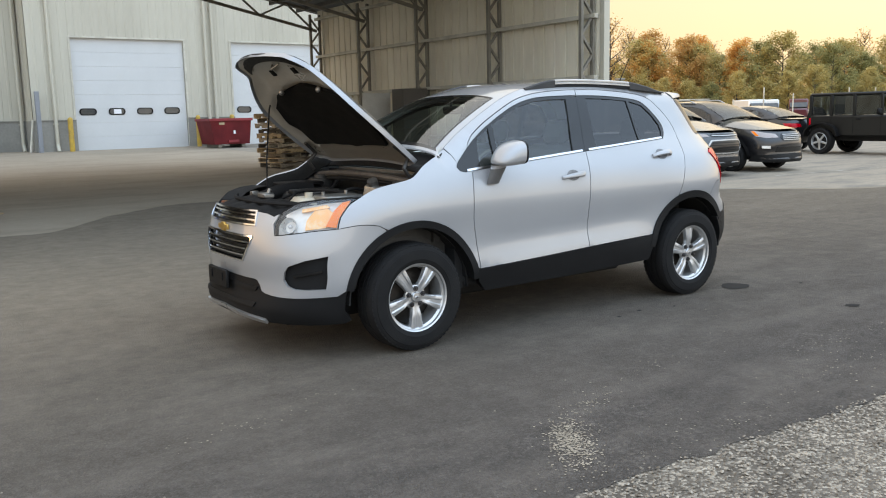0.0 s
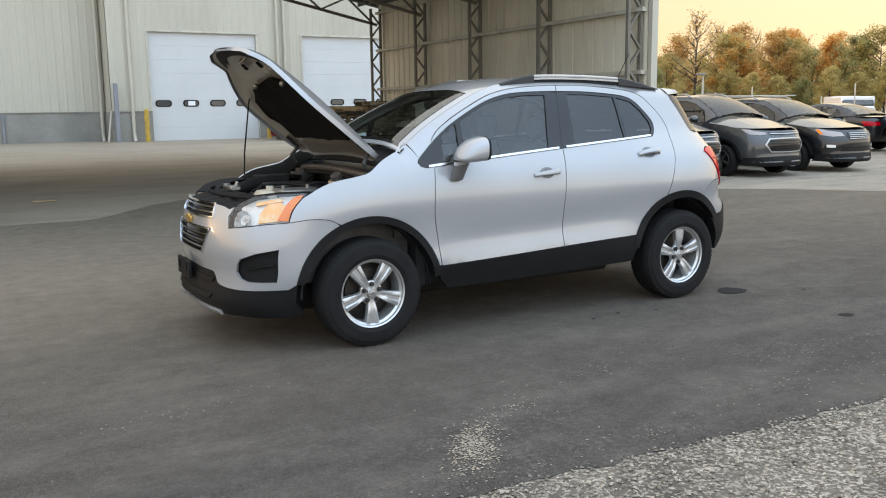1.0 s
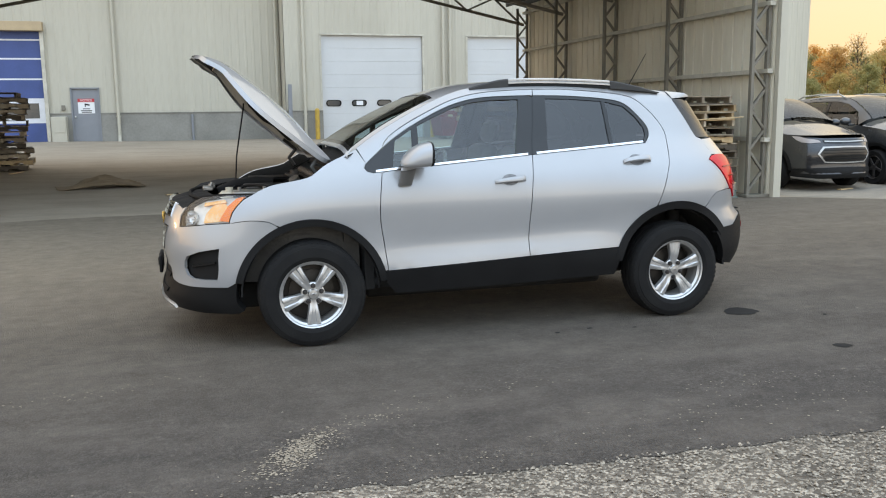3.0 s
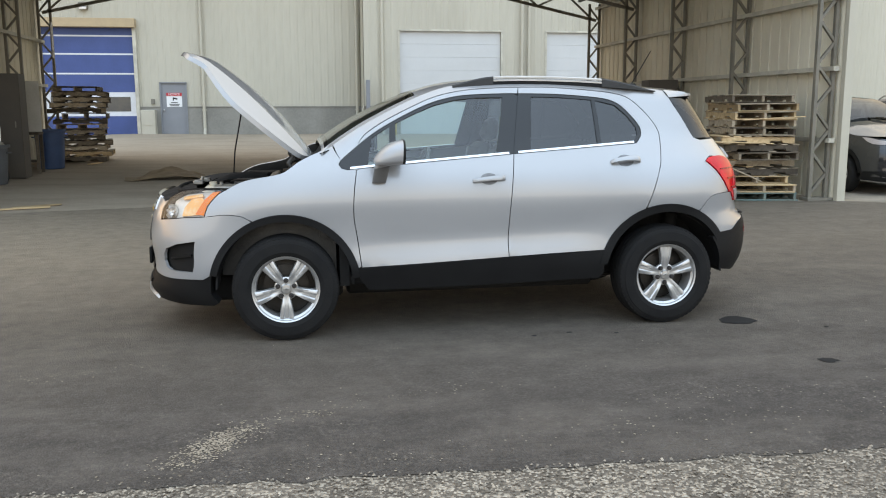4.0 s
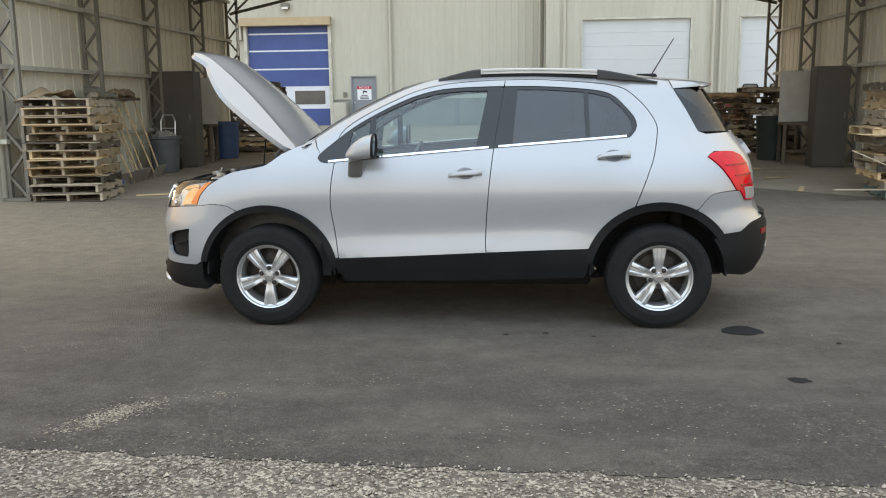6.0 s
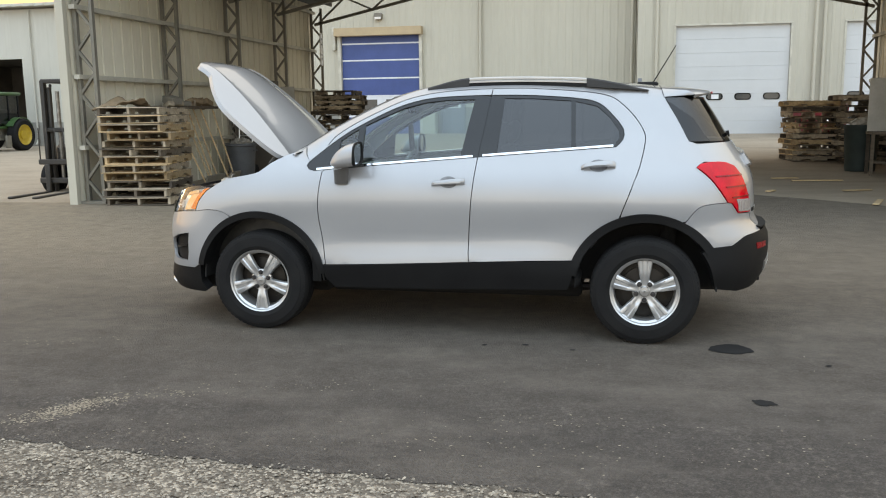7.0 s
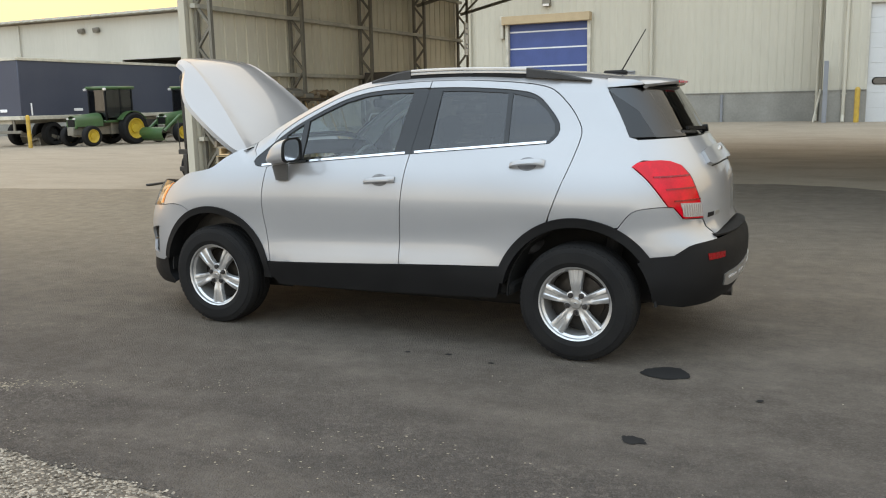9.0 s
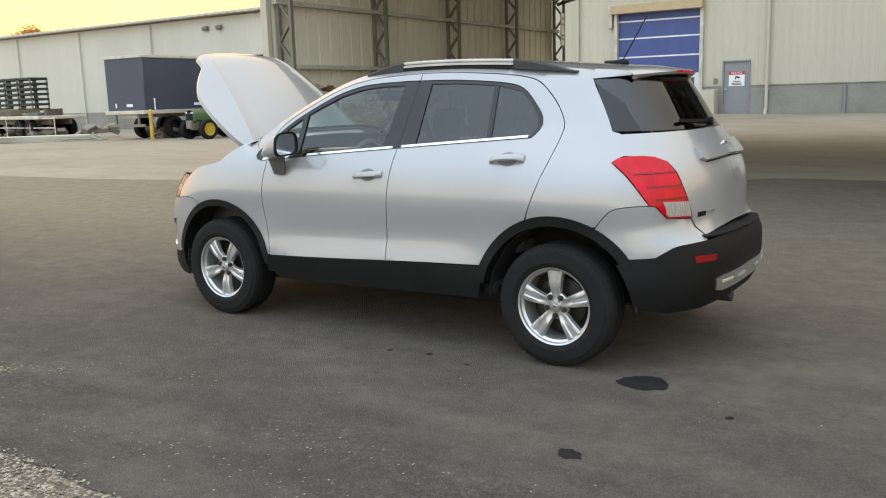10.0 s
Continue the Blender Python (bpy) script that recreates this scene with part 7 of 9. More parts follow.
# red dumpster
dm = thing("dumpster", "dull red steel dumpster with small labels by the wall", "dumpster", pose(8.08, 26.9, 0.42) @ Matrix.Diagonal((0.84, 1, 1.02, 1)))
bm = bmesh.new()
vs_ = [bm.verts.new(p) for p in ((-0.82, -0.7, 0.12), (0.82, -0.7, 0.12), (0.92, -0.75, 1.02), (-1.02, -0.75, 1.02), (-0.82, 0.7, 0.12), (0.82, 0.7, 0.12), (0.92, 0.75, 1.02), (-1.02, 0.75, 1.02))]
for f_ in ((0, 1, 2, 3), (5, 4, 7, 6), (4, 0, 3, 7), (1, 5, 6, 2), (4, 5, 1, 0)):
    bm.faces.new([vs_[i] for i in f_])
bmesh.ops.solidify(bm, geom=bm.faces[:], thickness=0.02)
part("body", bm, M["red_steel"], dm, smooth=False)
bm = bmesh.new()
for y in (-0.78, 0.78):
    box(bm, (-0.05, y, 1.02), (2.0, 0.07, 0.10), None, 0.008)
for x in (-1.03, 0.94):
    box(bm, (x, 0, 1.02), (0.07, 1.6, 0.10), None, 0.008)
part("rim", bm, M["red_steel"], dm, smooth=False)
for x in (-0.55, 0.55):
    bm = bmesh.new()
    box(bm, (x, 0, 0.06), (0.18, 1.3, 0.12), None, 0.01)
    part("skid", bm, M["steel"], dm, smooth=False)
bm = bmesh.new()
box(bm, (-0.48, -0.765, 0.88), (0.24, 0.012, 0.08))
part("label_plate", bm, M["tan"], dm, "faded label", smooth=False)
bm = bmesh.new()
box(bm, (0.10, -0.745, 0.56), (0.09, 0.012, 0.12), pose(0, 0, 0, -4))
part("label_plate", bm, M["sign_white"], dm, "small white label", smooth=False)
bm = bmesh.new()
box(bm, (0.05, -0.73, 0.22), (0.5, 0.06, 0.10), None, 0.01)
part("lifting_bar", bm, M["red_steel"], dm, smooth=False)


# ---- parked vehicles ----
M["jeep_black"] = mat("satin_black_body", (0.006, 0.006, 0.006), 0.45, 0, (0.010, 0.010, 0.009), 2, 40, 0.5, coat=0.15, spec=0.3)
M["green"] = mat("tractor_green", (0.035, 0.10, 0.028), 0.45, 0, (0.03, 0.075, 0.025), 3, 40, 0.5, coat=0.3)
M["tractor_yellow"] = mat("tractor_yellow", (0.50, 0.34, 0.03), 0.5, 0, (0.38, 0.25, 0.03), 4, 40, 0.5)
M["navy"] = mat("navy_trailer", (0.038, 0.046, 0.072), 0.5, 0, (0.055, 0.063, 0.088), 0.6, 12, 0.5)
M["red_paint"] = flake_paint("red_paint", (0.10, 0.012, 0.016), 0.1, 0.35)
M["white_paint"] = mat("white_paint", (0.75, 0.75, 0.73), 0.35, 0, (0.68, 0.68, 0.66), 1, 20, 0.4, coat=0.4)

BASE_SHAPE = (WIDTH, NOSE, TAIL, ROOF, X_FRONT, X_REAR)


def simple_wheel_meshes():
    bm = bmesh.new()
    lathe(bm, [(0.66, -0.30), (0.9, -0.33), (0.98, -0.26), (1.0, -0.1), (1.0, 0.1), (0.98, 0.26), (0.9, 0.33), (0.66, 0.30)], 36)
    tyre = bpy.data.meshes.new("tyre")
    bm.to_mesh(tyre), bm.free()
    tyre.materials.append(M["rubber"])
    out = [tyre]
    for m_ in ("alloy", "alloy_dark"):
        bm = bmesh.new()
        lathe(bm, [(0.68, 0.27), (0.64, 0.31), (0.60, 0.24), (0.58, 0.0)], 36)
        for k in range(5):
            a = 2 * math.pi * k / 5 + math.pi / 2
            d = Vector((math.cos(a), math.sin(a), 0))
            box(bm, d * 0.33 + Vector((0, 0, 0.22)), (0.56, 0.15, 0.08), Matrix.Rotation(a, 4, "Z"), 0.02)
        lathe(bm, [(0.18, 0.18), (0.16, 0.29), (0.0, 0.30)], 18)
        rim = bpy.data.meshes.new("rim")
        bm.to_mesh(rim), bm.free()
        rim.materials.append(M[m_])
        out.append(rim)
    bm = bmesh.new()
    lathe(bm, [(0.0, 0.1), (0.6, 0.1), (0.6, 0.02)], 24)
    back = bpy.data.meshes.new("brake")
    bm.to_mesh(back), bm.free()
    back.materials.append(M["liner"])
    return out + [back]


TYRE_ME, RIM_ME, RIM_DARK_ME, BRAKE_ME = simple_wheel_meshes()
for me in (TYRE_ME, RIM_ME, RIM_DARK_ME):
    me.polygons.foreach_set("use_smooth", [True] * len(me.polygons))
    me.set_sharp_from_angle(angle=radians(35))


def simple_wheel(parent, x, y, r, dark=False, rim_me=None):
    w = new("wheel")
    w.parent = parent
    s = 1 if y < 0 else -1
    w.matrix_local = pose(x, y, r, 90 * s) @ Matrix.Diagonal((r, r, r, 1))
    for nm, me in (("tyre", TYRE_ME), ("rim", rim_me or (RIM_DARK_ME if dark else RIM_ME)), ("brake", BRAKE_ME)):
        o = new(nm, me)
        o.parent = w


def parked_car(label, at, paint, lx=1.0, wy=1.0, hz=1.0, clad=True, dark_rims=False, sedan=False, rails=False, lamp_style=0, rim_r=0.335):
    """A closed car on the same body scheme as the silver one, in other proportions."""
    global WIDTH, NOSE, TAIL, ROOF, X_FRONT, X_REAR
    W0, N0, T0, R0, _, _ = BASE_SHAPE
    WIDTH = [(z * hz, w * wy) for z, w in W0]
    NOSE = [(z * hz, x * lx) for z, x in N0]
    TAIL = [(z * hz, x * lx) for z, x in T0]
    ROOF = [(x * lx, z * hz) for x, z in R0]
    if sedan:
        ROOF = [(-1.15 * lx, 1.10 * hz), (-0.9 * lx, 1.25 * hz), (-0.5 * lx, 1.45 * hz), (-0.1 * lx, 1.57 * hz), (0.3 * lx, 1.60 * hz), (0.7 * lx, 1.54 * hz), (1.1 * lx, 1.40 * hz), (1.55 * lx, 1.20 * hz), (1.8 * lx, 1.13 * hz)]
        TAIL = [(0.3, 2.05 * lx), (0.5, 2.2 * lx), (0.8, 2.2 * lx), (1.0 * hz, 2.17 * lx), (1.1 * hz, 2.12 * lx), (1.3, 2.0 * lx)]
    X_FRONT, X_REAR = -1.15 * lx, 1.2 * lx
    car = thing("parked_car", label, "car", at, "parked cars")

    def Q(x, z):
        return S(x * lx, z * hz)

    def NQ(y, z):
        return FY(y * wy, z * hz)

    def TQ(y, z):
        return RY(y * wy, z * hz)

    def arch2(hub, r, a0, a1):
        return [S(hub * lx + r * math.cos(radians(a)), rim_r + r * math.sin(radians(a))) for a in np.linspace(a0, a1, 18)]
    belt_r = 1.2 if not sedan else 1.13
    for sg in (1, -1):
        fn, fl = skin(sg), sg < 0

        def lay(name, loops, material, off=0.0, flange=0.02, step=0.09, lab=""):
            return part(name, panel(loops, fn, step, flange, off, fl), material, car, lab)
        top = [NQ(0, 0.93), NQ(0.35, 0.93), NQ(0.6, 0.945), Q(-1.75, 0.965), Q(-1.515, 1.0), Q(-1.3, 1.04), Q(-1.0, 1.075), Q(-0.7, 1.095), Q(0.2, 1.14 if not sedan else 1.10), Q(1.05, belt_r), Q(1.5, belt_r + 0.02)]
        back = [TQ(0.5, belt_r + 0.02), TQ(0, belt_r + 0.02), TQ(0, 0.42), TQ(0.6, 0.42), Q(1.72, 0.42)]
        flank = dense(top + back + arch2(1.2775, 0.43, 8, 172)[0:] + [Q(0.8, 0.36), Q(-0.8, 0.34)] + arch2(-1.2775, 0.43, 8, 172) + [Q(-1.75, 0.33), NQ(0.6, 0.31), NQ(0, 0.31)], 0.06)
        lay("body_side", [flank], paint)
        if clad:
            for hub in (-1.2775, 1.2775):
                lay("wheel_arch_trim", [arch2(hub, 0.47, 5, 175) + arch2(hub, 0.41, 175, 5)], M["clad"], 0.01, 0.04)
            lay("sill_trim", [dense([Q(-0.82, 0.46), Q(0.83, 0.49), Q(0.8, 0.33), Q(-0.8, 0.31)], 0.06)], M["clad"], 0.008, 0.04)
        lay("valance", [dense([NQ(0, 0.43), NQ(0.5, 0.42), NQ(0.78, 0.40), NQ(0.78, 0.26), NQ(0.5, 0.235), NQ(0, 0.235)], 0.06)], M["clad"], 0.006, 0.05)
        lay("rear_valance", [dense([TQ(0, 0.62), TQ(0.7, 0.60), TQ(0.78, 0.40), TQ(0.5, 0.34), TQ(0, 0.34)], 0.06)], M["clad"] if clad else paint, 0.006, 0.05)
        # glass band with pillars
        if sedan:
            g = dense([Q(-0.72, 1.115), Q(0.2, 1.13), Q(0.95, 1.16), Q(0.92, 1.29), Q(0.68, 1.44), Q(0.35, 1.51), Q(-0.05, 1.49), Q(-0.42, 1.38)], 0.05)
            frame_top = [Q(x, lerp_table(ROOF, x * lx) / hz - 0.001) for x in np.linspace(-1.05, 1.5, 40)]
            frame = frame_top + [Q(1.35, 1.165), Q(0.95, 1.165)] + [Q(0.93, 1.29), Q(0.69, 1.445), Q(0.35, 1.515), Q(-0.05, 1.495), Q(-0.43, 1.385), Q(-0.76, 1.11)]
        else:
            g = dense([Q(-0.72, 1.11), Q(0.2, 1.16), Q(1.05, 1.22), Q(1.38, 1.25), Q(1.30, 1.42), Q(1.15, 1.51), Q(0.6, 1.545), Q(0.0, 1.54), Q(-0.3, 1.49), Q(-0.62, 1.34)], 0.05)
            frame_top = [Q(x, lerp_table(ROOF, x * lx) / hz - 0.001) for x in np.linspace(-0.98, 1.5, 40)]
            frame = frame_top + [Q(1.58, 1.3), Q(1.55, 1.235), Q(1.38, 1.25), Q(1.30, 1.425), Q(1.15, 1.515), Q(0.6, 1.55), Q(0.0, 1.545), Q(-0.3, 1.495), Q(-0.63, 1.345), Q(-0.76, 1.10)]
        lay("side_window", [g], M["pane_car"], -0.008, 0.0)
        lay("window_frame", [dense(frame, 0.06)], paint, 0.0, 0.02)
        for x0, x1 in ((0.18, 0.255), (0.92, 0.98)) if not sedan else ((0.18, 0.25),):
            lay("pillar", [dense([Q(x0, 1.15), Q(x1, 1.15), Q(x1 + 0.03, 1.535 if x0 < 0.5 else 1.515), Q(x0 + 0.03, 1.535 if x0 < 0.5 else 1.52)] if not sedan else [Q(x0, 1.13), Q(x1, 1.13), Q(x1 + 0.03, 1.5), Q(x0 + 0.03, 1.5)], 0.06)], M["gloss_black"], 0.0, 0.01)
        # dark strips laid on the skin for the shade in the door gaps, handles
        for x in (-0.8, 0.18, 1.05):
            lay("door_gap", [dense([Q(x, 0.48), Q(x + 0.006, 0.48), Q(x + 0.012, 1.07), Q(x + 0.006, 1.07)], 0.05)], M["clad"], 0.0015, 0.0)
        for x in (-0.02, 0.88):
            lay("door_handle", [dense([Q(x, 1.0), Q(x + 0.17, 1.01), Q(x + 0.17, 1.03), Q(x, 1.02)], 0.03)], paint, 0.025, 0.02)
        # lamps
        if lamp_style == 0:
            hl = [NQ(0.45, 0.86), NQ(0.48, 0.90), NQ(0.62, 0.925), Q(-1.78, 0.955), Q(-1.66, 0.965), Q(-1.76, 0.90), Q(-1.85, 0.86), NQ(0.6, 0.845)]
        else:
            hl = [NQ(0.40, 0.80), NQ(0.44, 0.88), NQ(0.62, 0.915), Q(-1.72, 0.96), Q(-1.68, 0.94), Q(-1.80, 0.83), NQ(0.62, 0.79)]
        lay("head_lamp", [dense(hl, 0.03)], M["reverse"], 0.006, 0.02, 0.05, "clear headlight")
        if lamp_style == 1:
            lay("turn_signal", [dense([Q(-1.74, 0.945), Q(-1.69, 0.945), Q(-1.79, 0.84), Q(-1.85, 0.84)], 0.03)], M["amber"], 0.009, 0.01, 0.05)
        zt = 1.0 if not sedan else 0.9
        lay("tail_lamp", [dense([Q(1.66, zt + 0.1), TQ(0.72, zt + 0.1), TQ(0.55, zt + 0.08), TQ(0.52, zt - 0.02), TQ(0.72, zt - 0.06), Q(1.78, zt - 0.04)], 0.03)], M["red_lens"], 0.006, 0.02, 0.05, "red tail light")
        # mirror
        bm = bmesh.new()
        bmesh.ops.create_uvsphere(bm, u_segments=14, v_segments=10, radius=1, matrix=Matrix.Translation((-0.66 * lx, sg * -1.0 * wy, 1.17 * hz)) @ Matrix.Diagonal((0.08, 0.12, 0.075, 1)))
        box(bm, (-0.68 * lx, sg * -0.90 * wy, 1.10 * hz), (0.06, 0.12, 0.05), None, 0.01)
        part("wing_mirror", bm, paint, car)
        if rails:
            bm = bmesh.new()
            tube(bm, [Vector((x * lx, sg * -0.55 * wy, lerp_table(ROOF, x * lx) + d)) for x, d in ((-0.1, 0.0), (0.05, 0.05), (0.6, 0.055), (1.1, 0.05), (1.25, 0.0))], 0.016, 6)
            part("roof_rail", bm, M["rail"], car)
    # roof, glass, hood

    def cap(x, yy, off=0.0):
        v = yy / 0.6
        zr = lerp_table(ROOF, x)
        w = half_width(min(x, 1.5 * lx), zr - 0.001)
        return Vector((x, v * w, zr + (0.034 + 0.05 * (1 - smooth(-0.95, -0.1, x))) * (1 - v * v) + off))
    xe = (1.36 if not sedan else 0.75) * lx
    part("roof_panel", panel([dense([(-0.12 * lx, -0.6), (-0.12 * lx, 0.6), (xe, 0.6), (xe, -0.6)], 0.06)], cap, 0.1, 0.01), paint, car)
    part("windshield", panel([dense([(-1.0 * lx, -0.58), (-1.0 * lx, 0.58), (-0.13 * lx, 0.58), (-0.13 * lx, -0.58)], 0.06)], cap, 0.1, 0.0), M["pane_car"], car)
    if sedan:
        part("rear_window", panel([dense([(0.76 * lx, -0.57), (0.76 * lx, 0.57), (1.5 * lx, 0.57), (1.5 * lx, -0.57)], 0.06)], cap, 0.1, 0.0), M["pane_car"], car)
        bm = bmesh.new()
        sheet(bm, lambda x, v: Vector((x * lx, v * half_width(1.4 * lx, 1.1 * hz) * (1 - 0.35 * smooth(1.7, 2.15, x) * v * v), (1.165 - 0.02 * smooth(1.5, 2.15, x)) * hz + 0.03 * (1 - v * v))), np.linspace(1.45, 2.13, 6), np.linspace(-1, 1, 11))
        part("boot_lid", bm, paint, car)
    else:
        for sg in (1, -1):
            part("rear_window", panel([dense([Q(1.45, 1.27), TQ(0, 1.27), TQ(0, 1.52), Q(1.42, 1.50)], 0.06)], skin(sg), 0.1, 0.0, -0.004, sg < 0), M["pane_car"], car)
            part("tail_panel", panel([dense([Q(1.5, 1.20), TQ(0.5, 1.20), TQ(0, 1.20), TQ(0, 1.29), Q(1.5, 1.29)], 0.06)], skin(sg), 0.1, 0.01, 0.0, sg < 0), paint, car)
        bm = bmesh.new()
        box(bm, (1.5 * lx, 0, 1.555 * hz), (0.34, 1.1, 0.04), None, 0.012)
        part("spoiler", bm, paint, car)

    def hood_pt(t, v):
        x0, x1 = lerp_table(NOSE, 0.94 * hz) + 0.02, -0.93 * lx
        yv = abs(v)
        x = x0 + (x1 - x0) * t + 0.50 * lx * (1 - t) ** 1.6 * yv ** 3.2
        z_edge = lerp_table([(-2.1 * lx, 0.93 * hz), (-1.75 * lx, 0.965 * hz), (-1.515 * lx, 1.0 * hz), (-1.3 * lx, 1.04 * hz), (-0.93 * lx, 1.085 * hz)], x)
        w = (0.86 - 0.08 * (1 - t) ** 2) * wy
        return Vector((x, v * w, z_edge + (0.055 + 0.09 * t) * (1 - yv ** 2.5) + 0.008 * math.exp(-((yv - 0.55) / 0.06) ** 2) * math.sin(math.pi * t)))
    bm = bmesh.new()
    sheet(bm, hood_pt, np.linspace(0, 1, 16), np.linspace(-1, 1, 27))
    part("hood", bm, paint, car)
    for sg in (1, -1):
        fn = skin(sg)
        gr = dense([NQ(0, 0.84), NQ(0.40, 0.85), NQ(0.42, 0.90), NQ(0, 0.905)], 0.04) if lamp_style == 0 else dense([NQ(0, 0.70), NQ(0.28, 0.71), NQ(0.36, 0.80), NQ(0.30, 0.88), NQ(0, 0.89)], 0.04)
        part("grille", panel([gr], fn, 0.08, 0.02, 0.004, sg < 0), M["gloss_black"], car)
        if lamp_style == 0:
            part("lower_grille", panel([dense([NQ(0, 0.52), NQ(0.40, 0.53), NQ(0.50, 0.66), NQ(0.42, 0.76), NQ(0, 0.77)], 0.04)], fn, 0.08, 0.02, 0.006, sg < 0), M["gloss_black"], car)
            part("grille_frame", panel([dense([NQ(0, 0.50), NQ(0.41, 0.51), NQ(0.53, 0.66), NQ(0.44, 0.785), NQ(0, 0.795)], 0.04), dense([NQ(0, 0.52), NQ(0.40, 0.53), NQ(0.50, 0.66), NQ(0.42, 0.76), NQ(0, 0.77)], 0.04)], fn, 0.08, 0.02, 0.012, sg < 0), M["rail"], car)
            for z in (0.57, 0.62, 0.67, 0.72):
                part("grille_bar", panel([dense([NQ(0, z), NQ(0.44, z), NQ(0.44, z + 0.012), NQ(0, z + 0.012)], 0.04)], fn, 0.08, 0.01, 0.014, sg < 0), M["clad"], car)
            part("trim_bar", panel([dense([NQ(0, 0.862), NQ(0.40, 0.868), NQ(0.40, 0.884), NQ(0, 0.878)], 0.04)], fn, 0.08, 0.01, 0.012, sg < 0), M["rail"], car)
        else:
            for z in (0.735, 0.775, 0.815, 0.855):
                part("grille_bar", panel([dense([NQ(0, z), NQ(0.29, z), NQ(0.29, z + 0.014), NQ(0, z + 0.014)], 0.04)], fn, 0.08, 0.01, 0.014, sg < 0), M["rail"], car)
            part("lower_grille", panel([dense([NQ(0, 0.46), NQ(0.5, 0.47), NQ(0.44, 0.58), NQ(0, 0.585)], 0.04)], fn, 0.08, 0.02, 0.006, sg < 0), M["gloss_black"], car)
            part("fog_lamp", panel([dense([NQ(0.58, 0.55), NQ(0.70, 0.56), NQ(0.70, 0.62), NQ(0.58, 0.61)], 0.04)], fn, 0.08, 0.02, 0.01, sg < 0), M["lamp_inner"], car)
    bm = bmesh.new()
    box(bm, (0, 0, 0.42), (3.9 * lx, 1.3 * wy, 0.28), None, 0.02)
    box(bm, (0.2, 0, 0.75), (2.9 * lx, 1.4 * wy, 0.5), None, 0.02)
    part("underbody", bm, M["liner"], car)
    for x, y, w in ((0.1, -0.36, 0.5), (0.1, 0.36, 0.5), (0.9, 0, 1.2)):
        bm = bmesh.new()
        box(bm, (x * lx, y * wy, 1.08 * hz), (0.14, w * wy, 0.42), pose(0, 0, 0, 0, 12), 0.05)
        for yy in ((y,) if w < 0.7 else (-0.36, 0.36)):
            box(bm, (x * lx + 0.05, yy * wy, 1.34 * hz), (0.09, 0.24, 0.20), None, 0.03)
        part("seat", bm, M["seat"], car)
    for x in (-1.2775 * lx, 1.2775 * lx):
        for y in (-0.77, 0.77):
            simple_wheel(car, x, y * wy, rim_r, dark_rims)
    WIDTH, NOSE, TAIL, ROOF, X_FRONT, X_REAR = BASE_SHAPE
    return car


M["pane_car"] = glass("parked_car_glass", (0.32, 0.35, 0.35), 0.0, 1.5)
parked_car("charcoal compact SUV parked beside the shed wall", pose(9.0, 8.55, 0, 0, 0, 90), M["charcoal_paint"], lamp_style=0)
parked_car("dark grey SUV with black wheels and roof rails", pose(11.25, 8.55, 0, 0, 0, 90), M["gray_paint"], 1.03, 1.02, 1.02, True, True, rails=True, lamp_style=0)
parked_car("black wagon with chrome grille and silver wheels", pose(13.55, 8.7, 0, 0, 0, 90), M["black_paint"], 1.1, 1.03, 0.98, True, rails=True, lamp_style=1)
parked_car("black sedan parked tail first in the row", pose(19.4, 13.5, 0, 0, 0, -90), M["black_paint"], 1.08, 1.02, 0.93, False, sedan=True, lamp_style=1)
parked_car("dark sedan with red tail lights in the row", pose(21.9, 13.4, 0, 0, 0, -90), M["charcoal_paint"], 1.1, 1.02, 0.93, False, sedan=True, lamp_style=1)


